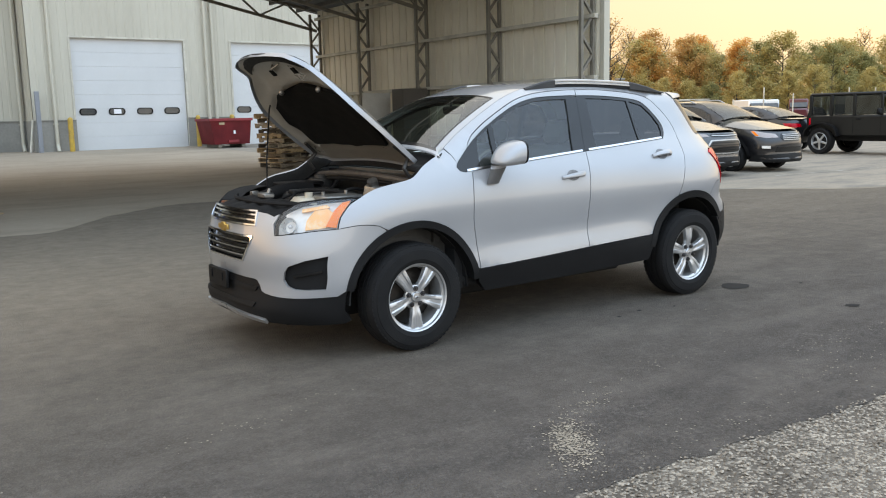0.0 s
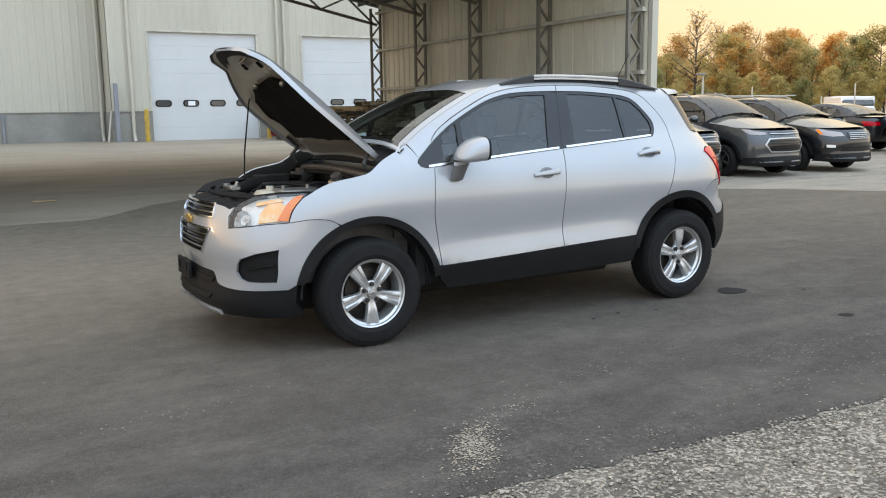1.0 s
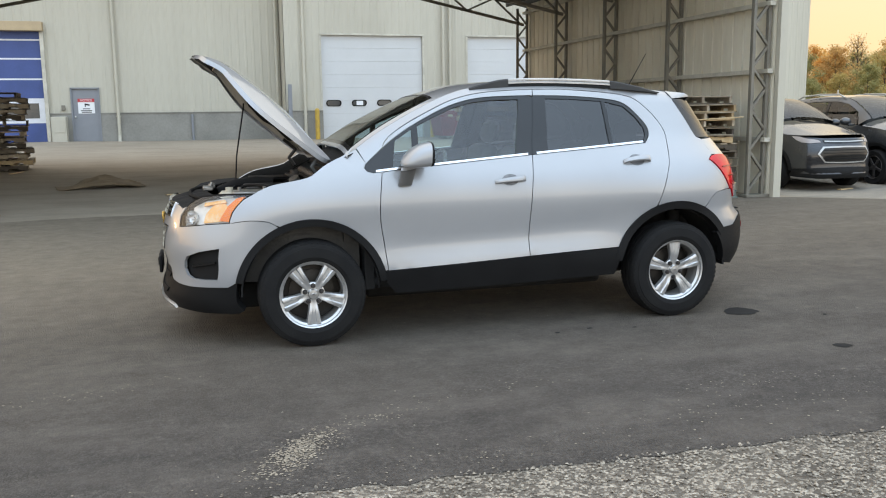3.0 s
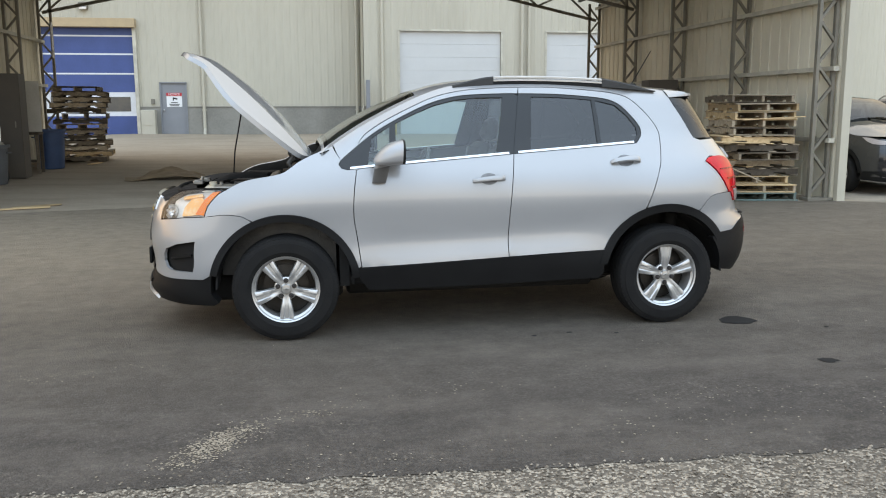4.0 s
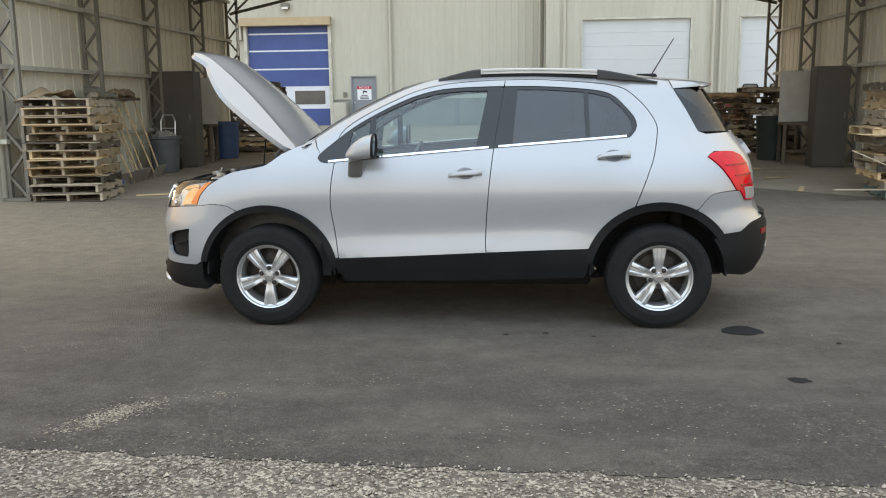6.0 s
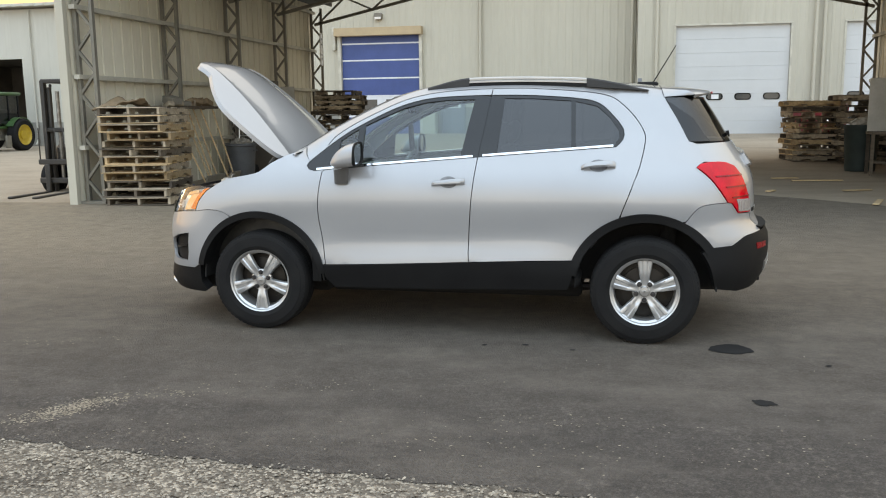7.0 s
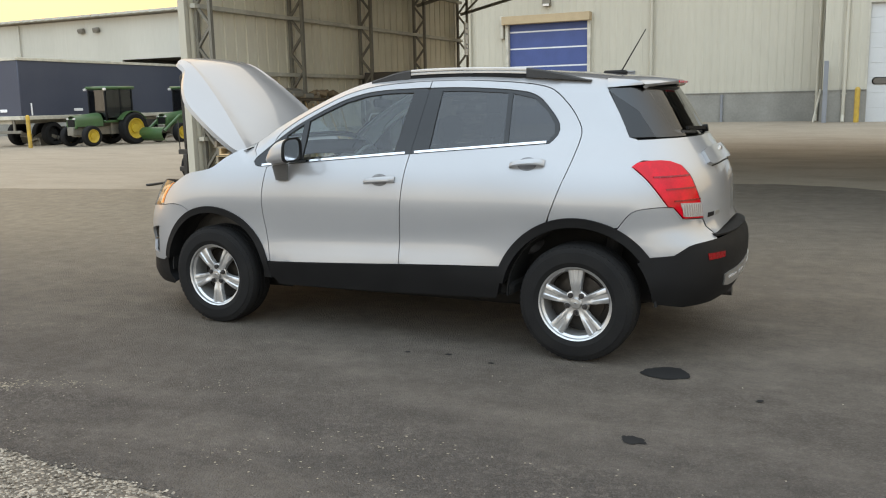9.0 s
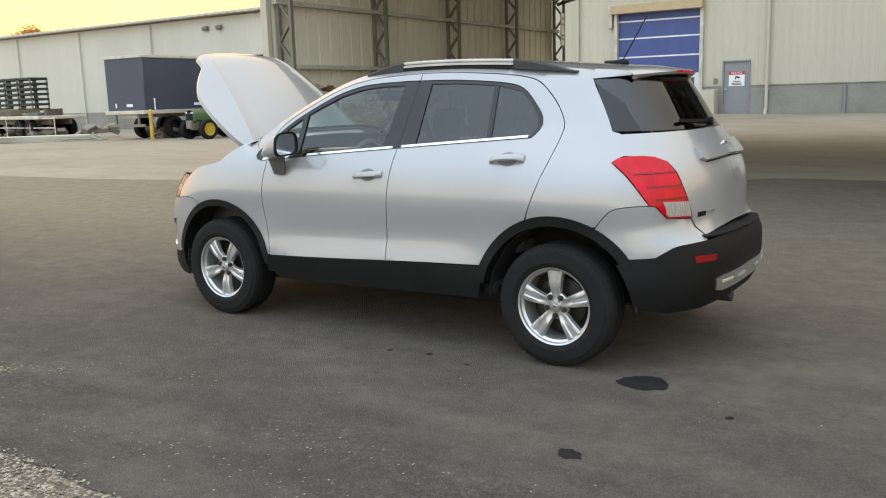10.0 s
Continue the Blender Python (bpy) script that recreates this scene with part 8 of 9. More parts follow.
def off_roader(label, at):
    """Boxy black off-roader: tub, hardtop, flared arches, spare wheel."""
    j = thing("off_roader", label, "car", at, "parked cars")

    def add(nm, m_, boxes, bev=0.02, lab=""):
        bm = bmesh.new()
        for c, s in boxes:
            box(bm, c, s, None, bev)
        return part(nm, bm, M[m_], j, lab)
    add("tub", "jeep_black", [((0.35, 0, 0.86), (3.0, 1.5, 0.62)), ((-1.55, 0, 0.86), (0.95, 1.25, 0.55))], 0.04)
    add("hood", "jeep_black", [((-1.35, 0, 1.17), (1.25, 1.25, 0.10))], 0.03)
    add("hardtop", "jeep_black", [((0.72, 0, 1.80), (2.35, 1.46, 0.10))], 0.04, "black hardtop")
    for sg in (-1, 1):
        for x0, x1 in ((-0.42, -0.34), (0.40, 0.50), (1.12, 1.22), (1.80, 1.90)):
            add("pillar", "jeep_black", [(((x0 + x1) / 2, sg * 0.71, 1.47), (x1 - x0, 0.06, 0.62))], 0.01)
        for x0, x1 in ((-0.34, 0.40), (0.50, 1.12), (1.22, 1.80)):
            add("window", "pane_car", [(((x0 + x1) / 2, sg * 0.705, 1.47), (x1 - x0, 0.012, 0.56))], 0.002, "dark window")
        for x in (-1.42, 1.42):
            bm = bmesh.new()
            sheet(bm, lambda a, t: Vector((x + 0.50 * math.cos(a) * 1.05, sg * (0.70 + 0.23 * t), 0.42 + 0.50 * max(0, math.sin(a)) ** 0.6)), np.linspace(0.1, math.pi - 0.1, 14), (0, 1), 0.04)
            part("arch_flare", bm, M["clad"], j)
        for x in (-1.42, 1.42):
            simple_wheel(j, x, sg * 0.79, 0.40, False)
        # thin dark strips paint the shaded gaps round the doors
        add("door_gap", "clad", [((-0.38, sg * 0.752, 0.9), (0.012, 0.006, 0.55)), ((0.46, sg * 0.752, 0.9), (0.012, 0.006, 0.55)), ((1.16, sg * 0.752, 0.95), (0.012, 0.006, 0.45))], 0.001)
        add("door_handle", "clad", [((0.30, sg * 0.77, 1.06), (0.14, 0.04, 0.05))], 0.01)
        add("wing_mirror", "clad", [((-0.42, sg * 0.92, 1.28), (0.10, 0.2, 0.17))], 0.03)
        add("tail_lamp", "red_lens", [((1.87, sg * 0.66, 0.98), (0.06, 0.14, 0.24))], 0.01)
    bm = bmesh.new()
    v = [bm.verts.new(p) for p in ((-0.72, -0.70, 1.20), (-0.72, 0.70, 1.20), (-0.42, 0.66, 1.76), (-0.42, -0.66, 1.76))]
    bm.faces.new(v)
    part("windshield", bm, M["pane_car"], j)
    add("bumper", "clad", [((-2.12, 0, 0.66), (0.18, 1.6, 0.2)), ((1.95, 0, 0.62), (0.14, 1.5, 0.18))], 0.03)
    add("underbody", "liner", [((0, 0, 0.5), (3.4, 1.0, 0.2))])
    sw = new("spare_wheel")
    sw.parent = j
    sw.matrix_local = pose(2.08, 0, 1.05, 0, 90, 0) @ Matrix.Diagonal((0.39, 0.39, 0.39, 1))
    for nm, me in (("tyre", TYRE_ME), ("rim", RIM_DARK_ME)):
        o = new(nm, me)
        o.parent = sw


off_roader("black boxy off-road car parked at the row's end", pose(21.4, 8.5, 0, 0, 0, 90))


def van(label, at, m_):
    v = thing("van", label, "van", at, "far vehicles")
    bm = bmesh.new()
    box(bm, (0.4, 0, 1.35), (4.2, 1.9, 1.9), None, 0.12)
    part("cargo_body", bm, m_, v)
    bm = bmesh.new()
    box(bm, (-2.2, 0, 0.85), (1.2, 1.85, 0.9), None, 0.14)
    part("nose", bm, m_, v)
    bm = bmesh.new()
    box(bm, (-1.75, 0, 1.55), (0.6, 1.7, 0.6), pose(0, 0, 0, 0, 28), 0.05)
    part("windshield", bm, M["pane_dark"], v)
    for x in (-1.9, 1.6):
        for y in (-0.85, 0.85):
            simple_wheel(v, x, y, 0.36)
    return v


van("white cargo van far across the lot", pose(73.8, 50.5, 0, 0, 0, 60), M["white_paint"])
van("white box van far across the lot", pose(79, 52, 0, 0, 0, 40), M["white_paint"])
van("dark red van far across the lot", pose(80, 49, 0, 0, 0, 33), M["red_paint"])
van("white van parked far behind the fence", pose(92, 66, 0, 0, 0, 50), M["white_paint"])

# ---- side yard: tractors, forklift, trailer ----
def make_rim():
    bm = bmesh.new()
    lathe(bm, [(0.68, 0.27), (0.62, 0.30), (0.55, 0.20), (0.30, 0.14), (0.28, 0.22), (0.0, 0.23)], 28)
    me = bpy.data.meshes.new("rim")
    bm.to_mesh(me), bm.free()
    me.materials.append(M["tractor_yellow"])
    return me


YRIM = make_rim()


def tractor(label, at, loader):
    t = thing("tractor", label, "tractor", at, "tractors")

    def add(nm, m_, boxes, bev=0.02, lab=""):
        bm = bmesh.new()
        for c, s, *r in boxes:
            box(bm, c, s, r[0] if r else None, bev)
        return part(nm, bm, M[m_], t, lab)
    bm = bmesh.new()
    sheet(bm, lambda u, a: Vector((-1.75 + 1.25 * u, 0.36 * math.cos(a) * (0.82 + 0.18 * u), 0.80 + (0.42 + 0.12 * u) * max(0, math.sin(a)) ** 0.55)), np.linspace(0, 1, 8), np.linspace(0, math.pi, 15), 0.02)
    box(bm, (-1.72, 0, 0.92), (0.08, 0.6, 0.42), None, 0.03)
    part("engine_hood", bm, M["green"], t, "green engine hood")
    add("grille", "clad", [((-1.77, 0, 0.95), (0.03, 0.42, 0.28))])
    add("head_lamp", "white_lens", [((-1.775, -0.2, 1.12), (0.04, 0.14, 0.07)), ((-1.775, 0.2, 1.12), (0.04, 0.14, 0.07))], 0.01)
    add("chassis", "steel", [((-0.9, 0, 0.62), (1.9, 0.36, 0.34)), ((0.45, 0, 0.7), (1.0, 0.6, 0.5))])
    add("front_axle", "steel", [((-1.35, 0, 0.45), (0.16, 1.0, 0.14))])
    add("cab_floor", "green", [((0.2, 0, 0.98), (1.3, 1.0, 0.10))])
    add("cab_roof", "green", [((0.28, 0, 2.36), (1.55, 1.32, 0.14))], 0.05, "green cab roof")
    for x, y in ((-0.42, -0.5), (-0.42, 0.5), (0.9, -0.56), (0.9, 0.56), (0.3, -0.56), (0.3, 0.56)):
        add("cab_post", "clad", [((x, y, 1.66), (0.06, 0.06, 1.3))], 0.01)
    for y in (-0.55, 0.55):
        add("cab_window", "pane_car", [((0.24, y, 1.70), (1.28, 0.012, 1.15))], 0.001)
    add("cab_window", "pane_car", [((-0.43, 0, 1.72), (0.012, 0.96, 1.1)), ((0.92, 0, 1.72), (0.012, 1.06, 1.1))], 0.001)
    add("seat", "seat", [((0.45, 0, 1.2), (0.45, 0.45, 0.12)), ((0.66, 0, 1.48), (0.12, 0.42, 0.5))], 0.04)
    for sg in (-1, 1):
        bm = bmesh.new()
        sheet(bm, lambda a, v: Vector((0.72 + 0.74 * math.cos(a), sg * (0.50 + 0.36 * v), 0.66 + 0.74 * math.sin(a))), np.linspace(0.5, 2.6, 12), (0, 1), 0.03)
        part("mudguard", bm, M["green"], t)
        simple_wheel(t, 0.72, sg * 0.74, 0.66, rim_me=YRIM)
        simple_wheel(t, -1.35, sg * 0.66, 0.42, rim_me=YRIM)
        add("lamp", "white_lens", [((-0.5, sg * 0.6, 2.30), (0.08, 0.14, 0.10))], 0.01)
        if loader:
            bm = bmesh.new()
            tube(bm, [Vector((-0.35, sg * 0.5, 1.25)), Vector((-1.2, sg * 0.5, 1.15)), Vector((-2.2, sg * 0.5, 0.5))], 0.07, 8)
            part("loader_arm", bm, M["green"], t)
    if loader:
        bm = bmesh.new()
        sheet(bm, lambda y, a: Vector((-2.45 - 0.3 * math.cos(a), y, 0.36 - 0.3 * math.sin(a) + 0.05)), np.linspace(-0.85, 0.85, 3), np.linspace(-1.2, 1.5, 8), 0.03)
        part("bucket", bm, M["green"], t)
        add("steps", "steel", [((-0.1, -0.75, 0.4), (0.3, 0.1, 0.5))])
    return t


tractor("green cab tractor with yellow wheels in the yard", pose(-25.8, 21.7, 0, 0, 0, 86), False)
tractor("green tractor with front loader and yellow wheels", pose(-24.5, 25.3, 0, 0, 0, 90), True)

M["fork_steel"] = mat("forklift_steel", (0.022, 0.021, 0.020), 0.55, 0.2, (0.045, 0.04, 0.034), 5, 50, 0.6)
fk = thing("forklift", "black forklift with raised mast beside the shed", "forklift", pose(-8.95, 8.5, 0, 0, 0, 90))


def fadd(nm, m_, boxes, bev=0.015, lab=""):
    bm = bmesh.new()
    for c, s, *r in boxes:
        box(bm, c, s, r[0] if r else None, bev)
    return part(nm, bm, M[m_], fk, lab)


for sg in (-1, 1):
    fadd("mast_channel", "fork_steel", [((-0.55, sg * 0.32, 1.05), (0.12, 0.08, 2.1)), ((-0.50, sg * 0.24, 1.0), (0.09, 0.06, 1.95))])
    fadd("fork", "fork_steel", [((-1.25, sg * 0.24, 0.07), (1.1, 0.10, 0.04)), ((-0.72, sg * 0.24, 0.32), (0.05, 0.10, 0.52))])
    fadd("guard_post", "fork_steel", [((-0.30, sg * 0.42, 1.5), (0.05, 0.05, 1.1), pose(0, 0, 0, 0, 10)), ((1.0, sg * 0.42, 1.5), (0.05, 0.05, 1.1))])
    for x, r in ((-0.25, 0.30), (1.15, 0.25)):
        simple_wheel(fk, x, sg * 0.45, r, True)
    bm = bmesh.new()
    rod(bm, (-0.47, sg * 0.10, 0.3), (-0.47, sg * 0.10, 1.9), 0.035, 10)
    part("lift_cylinder", bm, M["bay_metal"], fk)
fadd("carriage", "fork_steel", [((-0.66, 0, 0.28), (0.06, 0.9, 0.10)), ((-0.66, 0, 0.62), (0.06, 0.9, 0.10))])
for y in np.linspace(-0.42, 0.42, 6):
    fadd("backrest_bar", "fork_steel", [((-0.66, y, 0.95), (0.03, 0.03, 0.6))])
fadd("mast_cross", "fork_steel", [((-0.55, 0, 2.08), (0.1, 0.7, 0.08))])
fadd("mast_cross", "fork_steel", [((-0.55, 0, 1.2), (0.08, 0.6, 0.08))])
fadd("body", "jeep_black", [((0.55, 0, 0.62), (1.5, 0.9, 0.6)), ((1.15, 0, 0.85), (0.5, 0.95, 0.7))], 0.06)
fadd("overhead_guard", "fork_steel", [((0.35, 0, 2.08), (1.35, 0.95, 0.05))])
fadd("seat", "seat", [((0.55, 0, 1.0), (0.45, 0.45, 0.12)), ((0.78, 0, 1.22), (0.10, 0.42, 0.45))], 0.04)

# navy box trailer
tl = thing("box_trailer", "navy blue box trailer parked in the side yard", "trailer", pose(-28.3, 19.6, 0, 0, 0, 92))


def tadd(nm, m_, boxes, bev=0.01, lab=""):
    bm = bmesh.new()
    for c, s in boxes:
        box(bm, c, s, None, bev)
    return part(nm, bm, M[m_], tl, lab)


tadd("cargo_box", "navy", [((5.6, 1.25, 2.42), (11.2, 2.5, 2.36))], 0.03)
tadd("roof_rail", "girt", [((5.6, -0.015, 3.60), (11.24, 0.06, 0.12)), ((-0.015, 1.25, 3.60), (0.06, 2.5, 0.12)), ((5.6, 2.515, 3.60), (11.24, 0.06, 0.12))])
tadd("floor_rail", "girt", [((5.6, -0.05, 1.20), (11.4, 0.16, 0.16)), ((-0.06, 1.25, 1.20), (0.16, 2.6, 0.16)), ((5.6, 1.25, 1.05), (11.0, 1.0, 0.2))])
tadd("marker", "sign_white", [((0.5, -0.02, 1.55), (0.08, 0.02, 0.5)), ((3.0, -0.02, 1.5), (0.5, 0.02, 0.12)), ((-0.02, 1.0, 1.5), (0.02, 0.4, 0.12)), ((-0.02, 1.9, 1.5), (0.02, 0.1, 0.2))])
for x in (1.6, 2.9):
    for y in (0.25, 2.25):
        simple_wheel(tl, x, y - 0.1, 0.5, True)
for y in (0.4, 2.1):
    tadd("landing_leg", "steel", [((8.6, y, 0.55), (0.14, 0.14, 1.1))])
tadd("bumper_bar", "steel", [((-0.02, 1.25, 0.62), (0.1, 2.3, 0.12)), ((0.0, 0.5, 0.9), (0.08, 0.1, 0.6)), ((0.0, 2.0, 0.9), (0.08, 0.1, 0.6))])
# flat deck trailer with wheels in front of it
fd = thing("flatbed_trailer", "long grey flatbed trailer in the side yard", "trailer", pose(-42.0, 21.5, 0, 0, 0, 172))
bm = bmesh.new()
box(bm, (0, 0, 1.05), (12.0, 2.4, 0.16), None, 0.02)
part("deck", bm, M["girt"], fd, smooth=False)
bm = bmesh.new()
for y in (-0.5, 0.5):
    box(bm, (0, y, 0.85), (11.5, 0.15, 0.3), None, 0.01)
part("frame_beam", bm, M["steel"], fd, smooth=False)
for x in (-4.6, -3.4, 3.6, 4.8):
    for y in (-1.0, 1.0):
        simple_wheel(fd, x, y, 0.48, True)
for k in range(7):
    bm = bmesh.new()
    x = -5 + k * 1.2
    h = rng.uniform(0.12, 0.5)
    box(bm, (0, 0, h / 2), (rng.uniform(0.7, 1.1), rng.uniform(0.7, 1.6), h), pose(0, 0, 0, 0, 0, rng.uniform(-15, 15)), 0.02)
    o = mesh_ob("scrap_crate", bm, M[rng.choice(["steel", "wood_dark", "gray_bin"])], None, smooth=False)
    tagged(o, "dusty crate of scrap on the flatbed", "crate", "yard scrap")
    o.matrix_world = fd.matrix_basis @ pose(x, 0, 1.131)
# racks, sheets and posts further out
for k in range(4):
    rkx = thing("stacked_rack", "dark green stacked storage racks in the yard", "rack", pose(-43.1 - 1.3 * k, 23.6, 0), "storage racks")
    for x in (-0.55, 0.55):
        for y in (-0.5, 0.5):
            bm = bmesh.new()
            box(bm, (x, y, 1.6), (0.08, 0.08, 3.2))
            part("post", bm, M["steel"], rkx, smooth=False)
    for z in np.linspace(0.6, 3.15, 10):
        bm = bmesh.new()
        box(bm, (0, 0, z), (1.2, 1.1, 0.14), None, 0.02)
        part("tray", bm, M["green_bin"], rkx, smooth=False)
for x, y, h in ((-27.38, 19.1, 1.25), (-43.1, 24.6, 1.3)):
    bm = bmesh.new()
    rod(bm, (x, y, 0), (x, y, h), 0.08, 14)
    bmesh.ops.create_uvsphere(bm, u_segments=14, v_segments=6, radius=0.08, matrix=Matrix.Translation((x, y, h)))
    tagged(mesh_ob("bollard", bm, M["yellow"]), "weathered yellow bollard in the side yard", "bollard", "yard bollards")
for k in range(6):
    bm = bmesh.new()
    box(bm, (0, 0, 0.03 + 0.045 * k), (1.2, 6.0 - 0.25 * k, 0.035), pose(0, 0, 0, 0, 0, rng.uniform(-2, 2)), 0.004)
    o = mesh_ob("metal_sheet", bm, M["white_sheet"], None, smooth=False)
    tagged(o, "pale flat metal sheet in a low pile", "sheet", "sheet pile")
    o.matrix_world = pose(-33.5, 17.6, 0.0, 0, 0, -49)
# dark heaps stand for the clutter and also the shade under the trailers
for x, y in ((-29.6, 21.6), (-30.8, 23.4), (-31.6, 25.4), (-36.8, 20.4), (-38.6, 20.8), (-40.5, 21.0), (-34.6, 21.5)):
    bm = bmesh.new()
    for k in range(10):
        box(bm, (rng.uniform(-0.8, 0.8), rng.uniform(-0.6, 0.6), rng.uniform(0.15, 0.55)), (rng.uniform(0.2, 0.8), rng.uniform(0.2, 0.6), rng.uniform(0.1, 0.3)), pose(0, 0, 0, rng.uniform(-30, 30), rng.uniform(-30, 30), rng.uniform(0, 180)), 0.02)
    o = tagged(mesh_ob("scrap_heap", bm, M["steel"], smooth=False), "dark scrap heap for the clutter and shade under the trailers", "scrap", kind="stuff")
    o.matrix_world = pose(x, y, 0)
bm = bmesh.new()
for a, b in (((-60, 22, 1.0), (-35, 19.5, 1.0)), ((-60, 22, 0.55), (-35, 19.5, 0.55))):
    rod(bm, a, b, 0.03, 6)
for k in range(11):
    rod(bm, (-60 + 2.5 * k, 22 - 0.25 * k, 0), (-60 + 2.5 * k, 22 - 0.25 * k, 1.1), 0.03, 6)
tagged(mesh_ob("pipe_rail", bm, M["girt"]), "low pipe rail at the yard's edge", "rail")

# ---- lot fence, lamp posts ----
for k in range(16):
    x, y = 24 + 2.9 * k, 40 - 0.55 * k
    bm = bmesh.new()
    rod(bm, (x, y, 0), (x, y, 2.3 + rng.uniform(-0.5, 0.7)), 0.05, 8)
    tagged(mesh_ob("fence_post", bm, M["girt"]), "pale steel fence post behind the parked cars", "post", "fence posts")
bm = bmesh.new()
rod(bm, (24, 40, 2.15), (48, 35.5, 2.15), 0.03, 6)
tagged(mesh_ob("fence_rail", bm, M["girt"]), "pale top rail of the lot fence", "rail")
for k in range(3):
    bm = bmesh.new()
    box(bm, (0, 0, 1.75), (0.35, 0.02, 0.4))
    o = tagged(mesh_ob("fence_sign", bm, M["yellow"], smooth=False), "small yellow sign on the lot fence", "sign", "fence signs")
    o.matrix_world = pose(24 + 2.9 * (k + 1), 40 - 0.55 * (k + 1) - 0.06, 0)
for x, y, h in ((40.5, 37.0, 3.6),):
    lp = thing("lamp_post", "tall steel lamp post in the lot", "lamp post", pose(x, y, 0))
    bm = bmesh.new()
    rod(bm, (0, 0, 0), (0, 0, h), 0.09, 10, 0.06)
    part("pole", bm, M["girt"], lp)
    bm = bmesh.new()
    box(bm, (-0.2, 0, h), (0.7, 0.35, 0.14), None, 0.03)
    part("lamp_head", bm, M["steel"], lp)

# ---- trees ----
M["bark"] = mat("bark", (0.10, 0.08, 0.06), 0.9, 0, (0.06, 0.05, 0.04), 2, 20, 0.6, bump=0.4)


def leaf_mat(name, c, c2):
    m = mat(name, c, 0.7, 0, c2, 0.35, 3.0, 0.6, spec=0.2)
    n, l = m.node_tree.nodes, m.node_tree.links
    p, tr, mx = n["Principled BSDF"], n.new("ShaderNodeBsdfTranslucent"), n.new("ShaderNodeMixShader")
    l.new(p.inputs["Base Color"].links[0].from_socket, tr.inputs["Color"])
    mx.inputs[0].default_value = 0.5
    l.new(p.outputs[0], mx.inputs[1])
    l.new(tr.outputs[0], mx.inputs[2])
    l.new(mx.outputs[0], n["Material Output"].inputs["Surface"])
    return m


LEAVES = [leaf_mat("leaves_orange", (0.85, 0.46, 0.13), (0.66, 0.40, 0.14)), leaf_mat("leaves_olive", (0.62, 0.48, 0.18), (0.44, 0.36, 0.15)),
          leaf_mat("leaves_green", (0.42, 0.38, 0.16), (0.30, 0.29, 0.13)), leaf_mat("leaves_rust", (0.72, 0.43, 0.16), (0.52, 0.34, 0.14))]
trng = random.Random(11)


def make_tree(height, spread, leaf, n_leaves, bare=False):
    """Tapered trunk with limbs; a crown of leaf clumps that hang round the limb ends, uneven and with gaps."""
    t = thing("tree", "autumn tree in the woods behind the lot", "tree", pose(0, 0, 0), "woodland trees")
    bm, lobes = bmesh.new(), []
    prev = Vector((0, 0, -0.2))
    for k in range(6):
        nxt = Vector((trng.uniform(-0.15, 0.15), trng.uniform(-0.15, 0.15), height * (k + 1) * 0.14))
        rod(bm, prev, nxt, height * 0.017 * (1 - k * 0.14), 7, height * 0.017 * (1 - (k + 1) * 0.14), False)
        prev = nxt
    for k in range(26 if not bare else 34):
        z = height * (0.14 + 0.80 * (k + 0.5) / 26 if not bare else 0.30 + 0.65 * (k + 0.5) / 34)
        rel = z / height
        reach = spread * (math.sin(math.pi * min(1, 0.12 + 0.90 * rel)) ** 0.7) * trng.uniform(0.45, 1.05)
        a = k * 2.4 + trng.uniform(-0.5, 0.5)
        tip = Vector((reach * math.cos(a), reach * math.sin(a), min(height, z + height * 0.05)))
        base = Vector((0, 0, max(height * 0.1, z - reach * 0.55)))
        mid_ = base.lerp(tip, 0.55) + Vector((0, 0, -0.05 * reach))
        rod(bm, base, mid_, height * 0.006, 5, height * 0.004, False)
        rod(bm, mid_, tip, height * 0.004, 5, height * 0.0015, False)
        if bare:
            for j in range(4):
                q = mid_.lerp(tip, trng.random())
                rod(bm, q, q + Vector((trng.uniform(-1, 1), trng.uniform(-1, 1), trng.uniform(0.3, 1.4))) * height * 0.07, height * 0.002, 4, height * 0.0008, False)
        lobes.append((tip, height * trng.uniform(0.07, 0.13)))
        lobes.append((base.lerp(tip, 0.6), height * trng.uniform(0.06, 0.10)))
    part("trunk", bm, M["bark"], t)
    bm = bmesh.new()
    for k in range(n_leaves):
        c, r = trng.choice(lobes)
        d = Vector((trng.gauss(0, 1), trng.gauss(0, 1), trng.gauss(0, 1))).normalized() * r * trng.uniform(0.25, 1.15)
        d.z *= 0.75
        s = trng.uniform(0.09, 0.20) * height / 13
        q = Euler((trng.uniform(-0.9, 0.9), trng.uniform(-0.9, 0.9), trng.uniform(0, 6))).to_matrix()
        bm.faces.new([bm.verts.new(c + d + q @ Vector((a * s, b * s * 0.7, 0.15 * s * a))) for a, b in ((-1, 0), (0, -1), (1, 0), (0, 1))])
    part("crown", bm, leaf, t, smooth=False)
    return t


KINDS = [make_tree(13, 4.4, LEAVES[0], 11000), make_tree(12, 4.2, LEAVES[1], 11000), make_tree(11.5, 4.4, LEAVES[2], 11000), make_tree(13.5, 4.0, LEAVES[3], 10000), make_tree(15, 4.2, LEAVES[3], 900, True), make_tree(10, 4.4, LEAVES[1], 10000)]
